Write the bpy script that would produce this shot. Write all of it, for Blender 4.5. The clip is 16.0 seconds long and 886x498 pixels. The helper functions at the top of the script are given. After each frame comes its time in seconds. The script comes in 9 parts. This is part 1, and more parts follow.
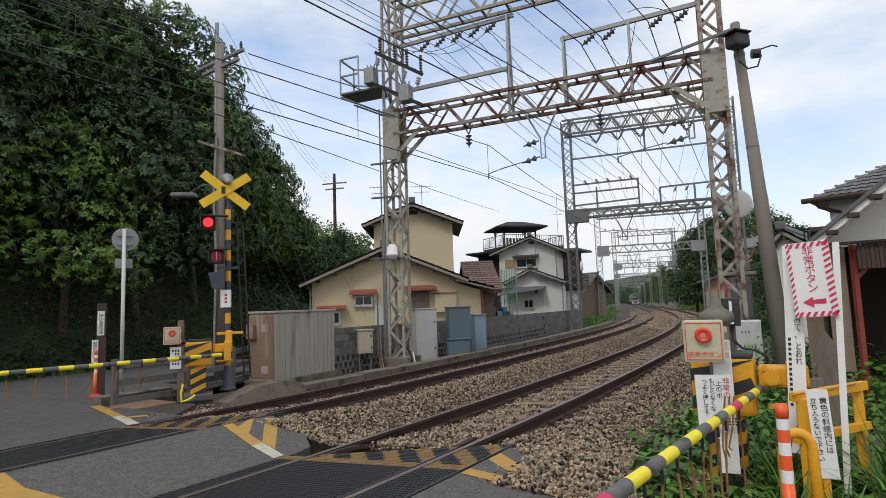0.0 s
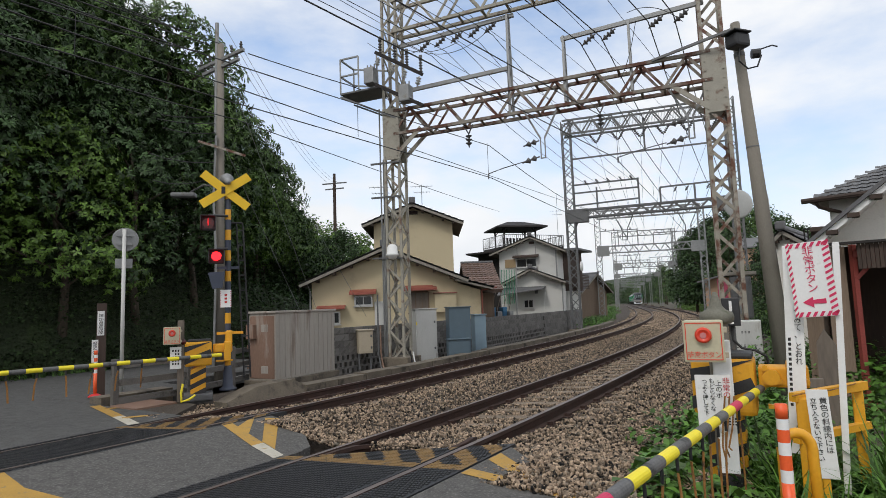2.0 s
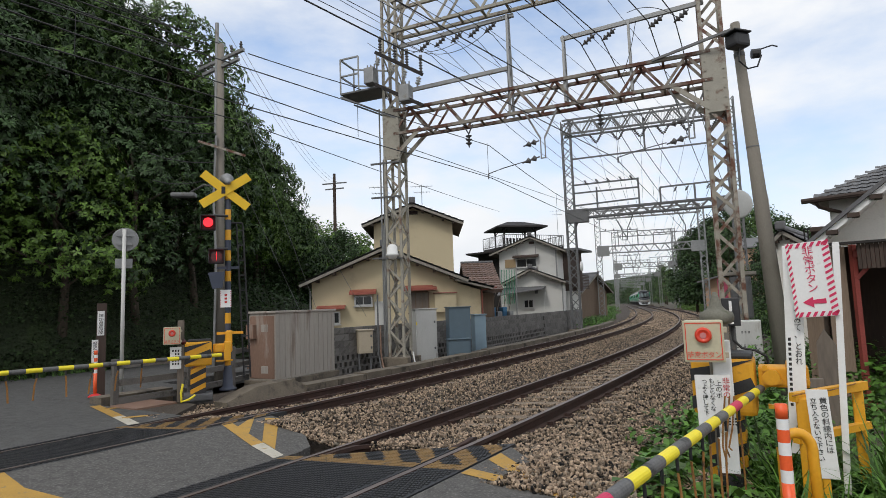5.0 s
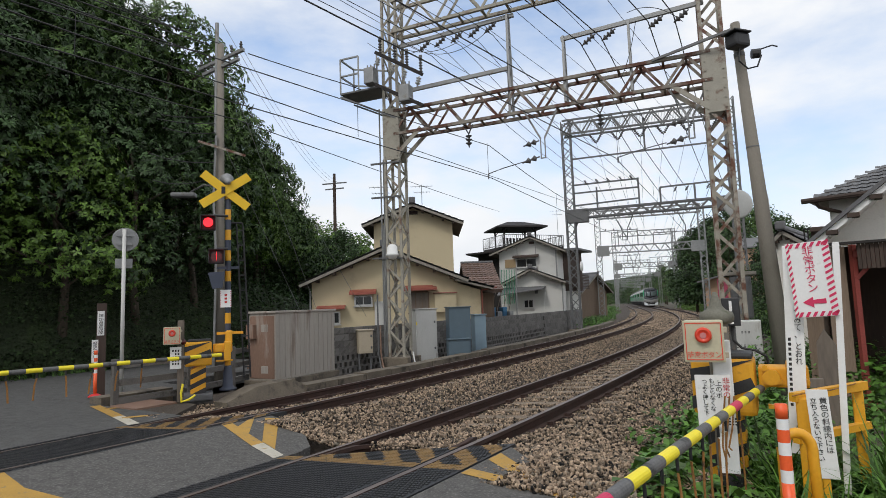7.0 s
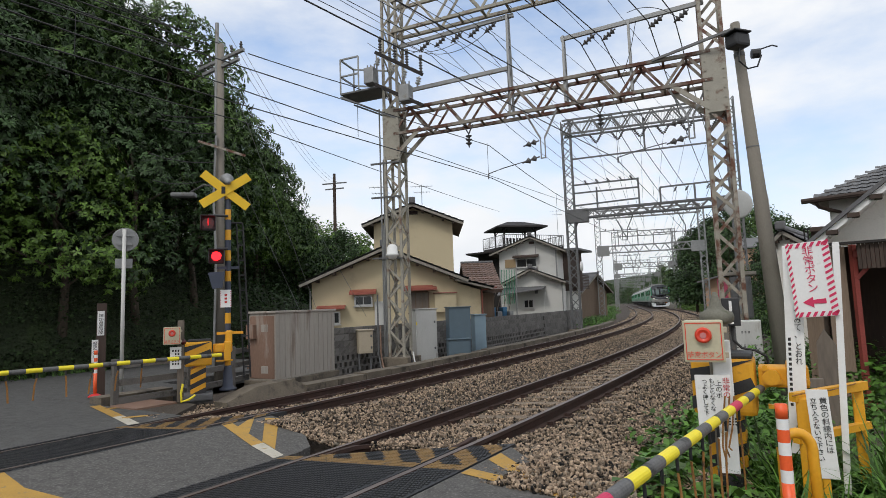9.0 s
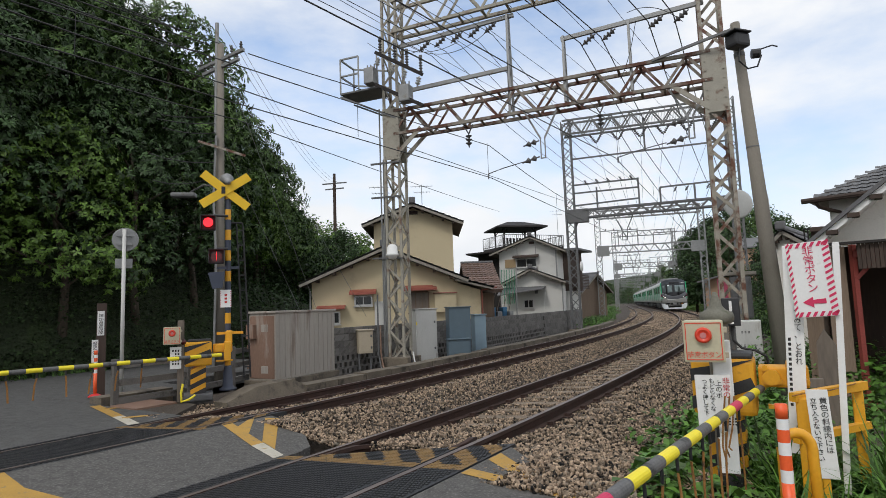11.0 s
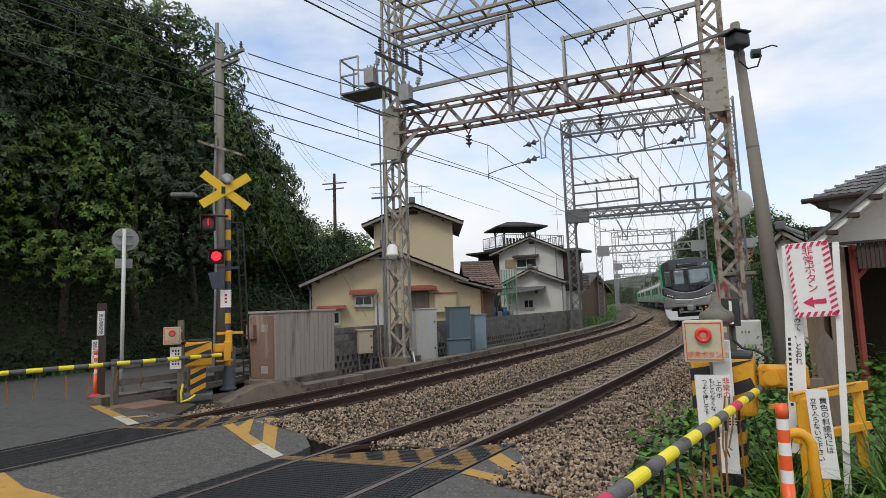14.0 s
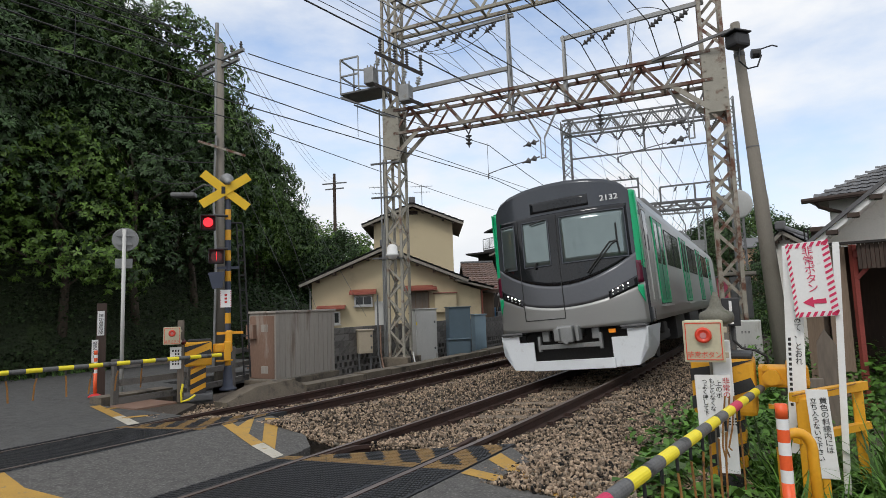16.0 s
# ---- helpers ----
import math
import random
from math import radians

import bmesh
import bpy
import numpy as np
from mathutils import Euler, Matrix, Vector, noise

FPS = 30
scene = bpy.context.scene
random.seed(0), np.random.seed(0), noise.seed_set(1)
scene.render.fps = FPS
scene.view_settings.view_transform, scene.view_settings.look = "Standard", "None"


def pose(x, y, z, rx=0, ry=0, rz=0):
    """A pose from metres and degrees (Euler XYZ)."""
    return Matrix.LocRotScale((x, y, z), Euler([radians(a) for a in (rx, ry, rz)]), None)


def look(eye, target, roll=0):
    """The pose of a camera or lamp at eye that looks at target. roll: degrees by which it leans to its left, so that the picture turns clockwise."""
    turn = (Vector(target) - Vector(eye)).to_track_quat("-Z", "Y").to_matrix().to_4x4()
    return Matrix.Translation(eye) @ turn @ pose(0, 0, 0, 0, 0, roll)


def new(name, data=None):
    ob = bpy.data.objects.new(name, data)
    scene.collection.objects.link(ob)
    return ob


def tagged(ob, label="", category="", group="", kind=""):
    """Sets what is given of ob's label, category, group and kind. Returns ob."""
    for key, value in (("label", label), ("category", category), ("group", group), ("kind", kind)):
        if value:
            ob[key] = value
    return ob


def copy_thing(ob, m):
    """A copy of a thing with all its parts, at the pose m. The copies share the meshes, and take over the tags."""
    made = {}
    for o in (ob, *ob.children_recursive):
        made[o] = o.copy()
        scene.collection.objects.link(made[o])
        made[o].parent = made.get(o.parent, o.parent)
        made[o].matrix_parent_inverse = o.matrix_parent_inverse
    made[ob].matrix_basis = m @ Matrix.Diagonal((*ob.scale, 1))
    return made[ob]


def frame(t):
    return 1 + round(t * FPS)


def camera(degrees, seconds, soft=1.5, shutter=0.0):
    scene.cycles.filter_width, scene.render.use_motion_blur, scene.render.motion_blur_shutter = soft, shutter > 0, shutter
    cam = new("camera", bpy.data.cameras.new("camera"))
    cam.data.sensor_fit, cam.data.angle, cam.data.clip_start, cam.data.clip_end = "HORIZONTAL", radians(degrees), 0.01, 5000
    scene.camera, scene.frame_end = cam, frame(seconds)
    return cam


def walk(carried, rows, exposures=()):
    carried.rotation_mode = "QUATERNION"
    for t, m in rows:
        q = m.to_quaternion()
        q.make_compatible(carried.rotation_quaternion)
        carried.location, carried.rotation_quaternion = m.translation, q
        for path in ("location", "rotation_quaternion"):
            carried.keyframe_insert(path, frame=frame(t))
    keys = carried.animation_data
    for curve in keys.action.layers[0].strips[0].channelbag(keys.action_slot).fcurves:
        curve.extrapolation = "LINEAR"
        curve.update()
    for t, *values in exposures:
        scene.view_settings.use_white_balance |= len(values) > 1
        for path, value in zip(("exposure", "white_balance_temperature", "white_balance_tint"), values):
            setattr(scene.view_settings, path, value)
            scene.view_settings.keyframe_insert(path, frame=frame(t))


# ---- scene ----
cam = camera(75.81, 16.0, soft=0.75)
EYE = (0.0, 0.0, 1.497)
CAM_POSE = pose(0, 0, 1.497, 95.732, 0, 0) @ pose(0, 0, 0, 0, 0, -2.025)
walk(cam, [(0, CAM_POSE), (16, CAM_POSE)])

# ---------- world and sun: bright, mostly overcast, blue gaps ----------
world = bpy.data.worlds.new("sky")
scene.world = world
world.use_nodes = True
wn, wl = world.node_tree.nodes, world.node_tree.links
wn.clear()
w_out = wn.new("ShaderNodeOutputWorld")
w_bg = wn.new("ShaderNodeBackground")
w_sky = wn.new("ShaderNodeTexSky")
w_sky.sky_type = "NISHITA"
w_sky.sun_disc = False
w_sky.sun_elevation = radians(52)
w_sky.sun_rotation = radians(150)
w_co = wn.new("ShaderNodeTexCoord")
w_map = wn.new("ShaderNodeMapping")
w_map.inputs["Scale"].default_value = (1.0, 1.0, 2.4)
w_map.inputs["Location"].default_value = (0.35, 0.2, 0.4)
w_n1 = wn.new("ShaderNodeTexNoise")
w_n1.inputs["Scale"].default_value = 1.7
w_n1.inputs["Detail"].default_value = 9
w_n1.inputs["Roughness"].default_value = 0.58
w_r1 = wn.new("ShaderNodeValToRGB")
w_r1.color_ramp.elements[0].position = 0.2
w_r1.color_ramp.elements[0].color = (0.12, 0.12, 0.12, 1)
w_r1.color_ramp.elements[1].position = 0.46
w_n2 = wn.new("ShaderNodeTexNoise")
w_n2.inputs["Scale"].default_value = 3.4
w_n2.inputs["Detail"].default_value = 7
w_r2 = wn.new("ShaderNodeValToRGB")
w_r2.color_ramp.elements[0].position = 0.3
w_r2.color_ramp.elements[0].color = (8.3, 8.75, 9.3, 1)
w_r2.color_ramp.elements[1].position = 0.62
w_r2.color_ramp.elements[1].color = (9.9, 10.1, 10.4, 1)
w_mix = wn.new("ShaderNodeMix")
w_mix.data_type = "RGBA"
wl.new(w_co.outputs["Generated"], w_map.inputs["Vector"])
wl.new(w_map.outputs["Vector"], w_n1.inputs["Vector"])
wl.new(w_map.outputs["Vector"], w_n2.inputs["Vector"])
wl.new(w_n2.outputs["Fac"], w_r2.inputs["Fac"])
w_gap = wn.new("ShaderNodeVectorMath")
w_gap.operation = "DOT_PRODUCT"
w_gap.inputs[1].default_value = Vector((-0.02, 0.83, 0.5)).normalized()
wl.new(w_co.outputs["Generated"], w_gap.inputs[0])
w_thin = wn.new("ShaderNodeMapRange")
w_thin.inputs["From Min"].default_value = 0.90
w_thin.inputs["From Max"].default_value = 0.995
w_thin.inputs["To Max"].default_value = 0.275
wl.new(w_gap.outputs["Value"], w_thin.inputs["Value"])
w_sub = wn.new("ShaderNodeMath")
w_sub.operation = "SUBTRACT"
wl.new(w_n1.outputs["Fac"], w_sub.inputs[0])
wl.new(w_thin.outputs["Result"], w_sub.inputs[1])
wl.new(w_sub.outputs[0], w_r1.inputs["Fac"])
wl.new(w_r1.outputs["Color"], w_mix.inputs["Factor"])
w_lift = wn.new("ShaderNodeVectorMath")
w_lift.operation = "SCALE"
w_lift.inputs["Scale"].default_value = 2.5
wl.new(w_sky.outputs["Color"], w_lift.inputs[0])
wl.new(w_lift.outputs["Vector"], w_mix.inputs["A"])
wl.new(w_r2.outputs["Color"], w_mix.inputs["B"])
wl.new(w_mix.outputs["Result"], w_bg.inputs["Color"])
w_bg.inputs["Strength"].default_value = 0.107
wl.new(w_bg.outputs["Background"], w_out.inputs["Surface"])

sun_data = bpy.data.lights.new("sun", "SUN")
sun_data.energy = 1.3
sun_data.angle = radians(14)
sun_data.color = (1.0, 0.96, 0.9)
sun = new("sun", sun_data)
sun.matrix_world = look((-12, -14, 26), (0, 6, 0))
scene.view_settings.exposure = -0.17


# ---------- materials ----------
def mat(name, color, rough=0.6, metal=0.0, vary=0.25, scale=6.0, fine=60.0, bump=0.15, spots=None, spot_amount=0.5, spot_scale=3.0,
        emit=0.0, rand=0.0, dist=0.01, stretch=(1, 1, 1), spec=0.5):
    """A surface with variation at two scales, fine relief and, with spots, stains of a second colour."""
    m = bpy.data.materials.new(name)
    m.use_nodes = True
    n, l = m.node_tree.nodes, m.node_tree.links
    b = n["Principled BSDF"]
    co = n.new("ShaderNodeTexCoord")
    mp = n.new("ShaderNodeMapping")
    mp.inputs["Scale"].default_value = stretch
    l.new(co.outputs["Object"], mp.inputs["Vector"])
    a1 = n.new("ShaderNodeTexNoise")
    a1.inputs["Scale"].default_value = scale
    a1.inputs["Detail"].default_value = 5
    a2 = n.new("ShaderNodeTexNoise")
    a2.inputs["Scale"].default_value = fine
    a2.inputs["Detail"].default_value = 3
    for a in (a1, a2):
        l.new(mp.outputs["Vector"], a.inputs["Vector"])
    add = n.new("ShaderNodeMath")
    add.operation = "ADD"
    l.new(a1.outputs["Fac"], add.inputs[0])
    l.new(a2.outputs["Fac"], add.inputs[1])
    last = add.outputs[0]
    if rand:
        info = n.new("ShaderNodeObjectInfo")
        isl = n.new("ShaderNodeNewGeometry")
        r0 = n.new("ShaderNodeMath")
        r0.operation = "ADD"
        l.new(info.outputs["Random"], r0.inputs[0])
        l.new(isl.outputs["Random Per Island"], r0.inputs[1])
        r1 = n.new("ShaderNodeMath")
        r1.operation = "FRACT"
        l.new(r0.outputs[0], r1.inputs[0])
        r2 = n.new("ShaderNodeMath")
        r2.operation = "MULTIPLY_ADD"
        r2.inputs[1].default_value = rand * 2
        r2.inputs[2].default_value = -rand
        l.new(r1.outputs[0], r2.inputs[0])
        r3 = n.new("ShaderNodeMath")
        r3.operation = "ADD"
        l.new(last, r3.inputs[0])
        l.new(r2.outputs[0], r3.inputs[1])
        last = r3.outputs[0]
    ramp = n.new("ShaderNodeMapRange")
    ramp.inputs["From Min"].default_value = 0.55
    ramp.inputs["From Max"].default_value = 1.45
    ramp.inputs["To Min"].default_value = 1 - vary
    ramp.inputs["To Max"].default_value = 1 + vary
    ramp.clamp = False
    l.new(last, ramp.inputs["Value"])
    hsv = n.new("ShaderNodeHueSaturation")
    hsv.inputs["Color"].default_value = (*color, 1)
    l.new(ramp.outputs["Result"], hsv.inputs["Value"])
    col = hsv.outputs["Color"]
    if spots:
        a3 = n.new("ShaderNodeTexNoise")
        a3.inputs["Scale"].default_value = spot_scale
        a3.inputs["Detail"].default_value = 8
        a3.inputs["Roughness"].default_value = 0.65
        l.new(mp.outputs["Vector"], a3.inputs["Vector"])
        sr = n.new("ShaderNodeMapRange")
        mid = 0.72 - 0.4 * spot_amount
        sr.inputs["From Min"].default_value = mid
        sr.inputs["From Max"].default_value = mid + 0.12
        l.new(a3.outputs["Fac"], sr.inputs["Value"])
        mx = n.new("ShaderNodeMix")
        mx.data_type = "RGBA"
        l.new(sr.outputs["Result"], mx.inputs["Factor"])
        l.new(col, mx.inputs["A"])
        mx.inputs["B"].default_value = (*spots, 1)
        col = mx.outputs["Result"]
    l.new(col, b.inputs["Base Color"])
    rr = n.new("ShaderNodeMapRange")
    rr.inputs["To Min"].default_value = max(0.03, rough - 0.1)
    rr.inputs["To Max"].default_value = min(1, rough + 0.1)
    l.new(a1.outputs["Fac"], rr.inputs["Value"])
    l.new(rr.outputs["Result"], b.inputs["Roughness"])
    b.inputs["Metallic"].default_value = metal
    b.inputs["Specular IOR Level"].default_value = spec
    if bump:
        bp = n.new("ShaderNodeBump")
        bp.inputs["Strength"].default_value = bump
        bp.inputs["Distance"].default_value = dist
        l.new(a2.outputs["Fac"], bp.inputs["Height"])
        l.new(bp.outputs["Normal"], b.inputs["Normal"])
    if emit:
        b.inputs["Emission Color"].default_value = (*color, 1)
        b.inputs["Emission Strength"].default_value = emit
    return m


M = {
    "asphalt": mat("asphalt", (0.092, 0.088, 0.083), 0.9, vary=0.55, scale=11, fine=45, bump=0.8, spots=(0.17, 0.165, 0.157), spot_amount=0.42, spot_scale=45, dist=0.006),
    "road_far": mat("worn_asphalt", (0.08, 0.079, 0.077), 0.9, vary=0.6, scale=7, fine=40, bump=0.4, spots=(0.15, 0.15, 0.15), spot_amount=0.35, spot_scale=30, dist=0.006),
    "mat": mat("black_rubber", (0.026, 0.027, 0.03), 0.62, vary=0.3, scale=2.5, fine=90, bump=0.3, spots=(0.06, 0.06, 0.062), spot_amount=0.32, spot_scale=7, dist=0.004),
    "ballast": mat("ballast_stone", (0.255, 0.19, 0.134), 0.9, vary=0.6, scale=9, fine=70, bump=0.6, rand=0.85, spots=(0.27, 0.235, 0.185), spot_amount=0.38, spot_scale=7, dist=0.01),
    "ballast_bed": mat("ballast_dirt", (0.07, 0.055, 0.043), 0.95, vary=0.45, scale=3, fine=45, bump=1.0, dist=0.03),
    "soil": mat("soil", (0.09, 0.075, 0.055), 0.95, vary=0.4, scale=1.5, fine=35, bump=0.8, spots=(0.05, 0.075, 0.03), spot_amount=0.45, spot_scale=1.2, dist=0.02),
    "rail": mat("rusty_rail_steel", (0.046, 0.023, 0.017), 0.85, 0.0, vary=0.45, scale=5, fine=70, bump=0.3, spots=(0.03, 0.02, 0.017), spot_amount=0.4),
    "rail_top": mat("worn_rail_head", (0.21, 0.165, 0.145), 0.45, 0.6, vary=0.2, scale=3, fine=60, bump=0.05, spots=(0.11, 0.066, 0.05), spot_amount=0.35, spot_scale=2),
    "sleeper": mat("sleeper_concrete", (0.215, 0.168, 0.122), 0.9, vary=0.3, scale=5, fine=60, bump=0.5, spots=(0.12, 0.09, 0.07), spot_amount=0.42, spot_scale=5, rand=0.35),
    "yellow": mat("yellow_paint", (0.75, 0.46, 0.03), 0.5, vary=0.15, scale=6, fine=60, bump=0.1, spots=(0.34, 0.22, 0.06), spot_amount=0.22, spot_scale=9),
    "yellow_bright": mat("bright_yellow_paint", (0.86, 0.72, 0.03), 0.45, vary=0.1, scale=6, fine=60, bump=0.06, spots=(0.5, 0.42, 0.08), spot_amount=0.18, spot_scale=12),
    "mat_yellow": mat("scuffed_yellow_on_rubber", (0.235, 0.145, 0.055), 0.75, vary=0.3, scale=6, fine=90, bump=0.3, spots=(0.06, 0.05, 0.04), spot_amount=0.45, spot_scale=16),
    "road_yellow": mat("worn_yellow_road_paint", (0.44, 0.26, 0.055), 0.75, vary=0.2, scale=6, fine=90, bump=0.3, spots=(0.2, 0.17, 0.12), spot_amount=0.38, spot_scale=14),
    "road_white": mat("worn_white_road_paint", (0.5, 0.47, 0.4), 0.75, vary=0.2, scale=6, fine=90, bump=0.3, spots=(0.35, 0.28, 0.14), spot_amount=0.42, spot_scale=14),
    "black": mat("black_paint", (0.028, 0.028, 0.031), 0.5, vary=0.3, scale=6, fine=60, bump=0.08, spots=(0.07, 0.065, 0.06), spot_amount=0.25, spot_scale=10),
    "white": mat("white_paint", (0.8, 0.8, 0.79), 0.45, vary=0.06, scale=5, fine=50, bump=0.04, spots=(0.62, 0.6, 0.56), spot_amount=0.28, spot_scale=7),
    "red": mat("red_paint", (0.62, 0.03, 0.035), 0.45, vary=0.12, scale=6, fine=60, bump=0.05),
    "magenta": mat("crimson_paint", (0.60, 0.025, 0.10), 0.45, vary=0.1, scale=6, fine=60, bump=0.03),
    "orange": mat("orange_plastic", (0.85, 0.12, 0.03), 0.4, vary=0.1, scale=8, fine=60, bump=0.05),
    "steel": mat("galvanised_steel", (0.27, 0.275, 0.275), 0.55, 0.45, vary=0.22, scale=5, fine=60, bump=0.12, spots=(0.22, 0.19, 0.16), spot_amount=0.3, spot_scale=4),
    "steel_dark": mat("weathered_dark_steel", (0.15, 0.152, 0.155), 0.6, 0.4, vary=0.25, scale=5, fine=60, bump=0.12, spots=(0.11, 0.085, 0.07), spot_amount=0.3, spot_scale=4),
    "steel_rust": mat("painted_steel_with_rust", (0.32, 0.295, 0.245), 0.65, 0.1, vary=0.2, scale=4, fine=60, bump=0.25, spots=(0.13, 0.055, 0.033), spot_amount=0.6, spot_scale=3.2),
    "steel_cream": mat("cream_painted_steel", (0.33, 0.31, 0.26), 0.65, 0.05, vary=0.2, scale=4, fine=60, bump=0.25, spots=(0.16, 0.095, 0.065), spot_amount=0.42, spot_scale=3.5),
    "beam_rust": mat("heavily_rusted_steel", (0.25, 0.225, 0.19), 0.75, 0.1, vary=0.3, scale=4, fine=60, bump=0.3, spots=(0.105, 0.042, 0.026), spot_amount=0.72, spot_scale=2.2),
    "wire": mat("dark_wire", (0.03, 0.03, 0.032), 0.6, vary=0.2, bump=0),
    "insulator": mat("grey_porcelain", (0.12, 0.115, 0.115), 0.25, vary=0.2, scale=10, bump=0),
    "concrete": mat("weathered_concrete", (0.155, 0.13, 0.1), 0.9, vary=0.45, scale=3, fine=70, bump=0.4, spots=(0.055, 0.047, 0.037), spot_amount=0.5, spot_scale=2.5, dist=0.006),
    "pole_concrete": mat("pole_concrete", (0.215, 0.195, 0.165), 0.88, vary=0.15, scale=2, fine=90, bump=0.3, spots=(0.15, 0.13, 0.105), spot_amount=0.4, spot_scale=3, stretch=(1, 1, 0.35)),
    "block": mat("concrete_block", (0.15, 0.143, 0.135), 0.92, vary=0.4, scale=3, fine=70, bump=0.5, spots=(0.05, 0.047, 0.042), spot_amount=0.44, spot_scale=3, rand=0.28),
    "cabinet": mat("stained_grey_metal", (0.40, 0.365, 0.325), 0.55, 0.2, vary=0.14, scale=2.5, fine=50, bump=0.08, spots=(0.24, 0.19, 0.155), spot_amount=0.4, spot_scale=3, stretch=(1, 1, 0.12)),
    "cabinet_rust": mat("rusty_brown_metal", (0.24, 0.15, 0.11), 0.65, 0.15, vary=0.25, scale=2.5, fine=50, bump=0.15, spots=(0.36, 0.31, 0.27), spot_amount=0.36, spot_scale=3, stretch=(1, 1, 0.2)),
    "cream_box": mat("cream_paint", (0.5, 0.47, 0.33), 0.45, vary=0.1, scale=4, fine=50, bump=0.05, spots=(0.36, 0.28, 0.19), spot_amount=0.24, spot_scale=6),
    "beige_box": mat("beige_paint", (0.42, 0.36, 0.27), 0.55, vary=0.12, scale=4, fine=50, bump=0.05, spots=(0.28, 0.21, 0.15), spot_amount=0.3, spot_scale=5),
    "grey_box": mat("light_grey_paint", (0.56, 0.56, 0.54), 0.5, vary=0.08, scale=4, fine=50, bump=0.04, spots=(0.4, 0.38, 0.34), spot_amount=0.3, spot_scale=5, stretch=(1, 1, 0.3)),
    "blue_box": mat("dark_slate_blue_paint", (0.10, 0.145, 0.18), 0.5, vary=0.14, scale=4, fine=50, bump=0.05, spots=(0.14, 0.18, 0.2), spot_amount=0.35, spot_scale=3),
    "blue_light": mat("pale_blue_paint", (0.235, 0.33, 0.40), 0.5, vary=0.1, scale=4, fine=50, bump=0.05),
    "stucco": mat("yellow_beige_stucco", (0.56, 0.475, 0.315), 0.9, vary=0.08, scale=0.8, fine=60, bump=0.3, spots=(0.46, 0.385, 0.26), spot_amount=0.38, spot_scale=0.7, dist=0.004),
    "stucco_grey": mat("pale_grey_stucco", (0.6, 0.595, 0.57), 0.9, vary=0.08, scale=0.8, fine=60, bump=0.3, spots=(0.5, 0.49, 0.47), spot_amount=0.35, spot_scale=0.7, dist=0.004),
    "plaster_white": mat("white_plaster", (0.76, 0.73, 0.68), 0.9, vary=0.07, scale=1.2, fine=50, bump=0.2, spots=(0.55, 0.5, 0.44), spot_amount=0.35, spot_scale=1.5, dist=0.004),
    "tile_grey": mat("grey_roof_tile", (0.115, 0.115, 0.12), 0.6, vary=0.25, scale=4, fine=40, bump=0.2, rand=0.35),
    "tile_brown": mat("brown_roof_tile", (0.16, 0.105, 0.085), 0.65, vary=0.25, scale=4, fine=40, bump=0.2, rand=0.4),
    "wood_dark": mat("dark_brown_wood", (0.055, 0.036, 0.028), 0.8, vary=0.3, scale=5, fine=40, bump=0.3, stretch=(1, 1, 0.15), rand=0.2),
    "wood": mat("weathered_grey_wood", (0.17, 0.14, 0.115), 0.85, vary=0.3, scale=5, fine=40, bump=0.3, stretch=(1, 1, 0.15), rand=0.3),
    "wood_brown": mat("stained_brown_board", (0.20, 0.145, 0.105), 0.85, vary=0.3, scale=4, fine=40, bump=0.2, stretch=(3, 3, 0.2), rand=0.2),
    "awning_red": mat("faded_red_metal", (0.30, 0.085, 0.06), 0.55, vary=0.15, scale=4, fine=50, bump=0.08),
    "glass": mat("dark_window_glass", (0.025, 0.028, 0.03), 0.06, vary=0.2, scale=2, fine=30, bump=0),
    "alu": mat("aluminium_frame", (0.55, 0.55, 0.54), 0.4, 0.5, vary=0.08, bump=0),
    "wood_tan": mat("tan_board", (0.33, 0.235, 0.13), 0.8, vary=0.15, scale=4, fine=40, bump=0.1),
    "verge_board": mat("weathered_verge_board", (0.27, 0.25, 0.215), 0.85, vary=0.25, scale=3, fine=40, bump=0.2, spots=(0.15, 0.13, 0.11), spot_amount=0.35, spot_scale=3),
    "wood_black": mat("blackened_timber", (0.022, 0.018, 0.017), 0.8, vary=0.3, scale=4, fine=40, bump=0.2, stretch=(1, 1, 0.2), rand=0.2),
    # small ivy leaves; the shade under overhanging crowns is put into this colour
    "leaf_ivy_shaded": mat("shaded_ivy_leaf", (0.024, 0.044, 0.013), 0.6, vary=0.4, scale=0.6, fine=8, bump=0, rand=0.9, spec=0.25),
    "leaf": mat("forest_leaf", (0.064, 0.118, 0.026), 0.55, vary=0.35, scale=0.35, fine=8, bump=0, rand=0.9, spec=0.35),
    # darker copy of the forest leaf, with shade put into the colour
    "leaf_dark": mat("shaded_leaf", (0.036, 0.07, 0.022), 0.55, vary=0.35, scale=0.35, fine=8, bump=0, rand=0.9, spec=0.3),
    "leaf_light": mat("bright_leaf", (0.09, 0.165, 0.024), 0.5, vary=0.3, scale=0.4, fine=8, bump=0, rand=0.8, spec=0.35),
    "weed": mat("weed_leaf", (0.075, 0.165, 0.025), 0.5, vary=0.3, scale=2, fine=20, bump=0, rand=0.8, spec=0.4),
    "bark": mat("bark", (0.075, 0.058, 0.042), 0.9, vary=0.35, scale=5, fine=30, bump=0.7, stretch=(1, 1, 0.3)),
    # near-black base: the shade between and under the trees is in the colour
    "hill": mat("shaded_undergrowth", (0.022, 0.034, 0.012), 0.95, vary=0.5, scale=0.7, fine=7, bump=1.0, spots=(0.035, 0.055, 0.016), spot_amount=0.45, spot_scale=1.3, dist=0.12),
    "rubber": mat("rubber", (0.02, 0.02, 0.021), 0.6, vary=0.2, bump=0.05),
}


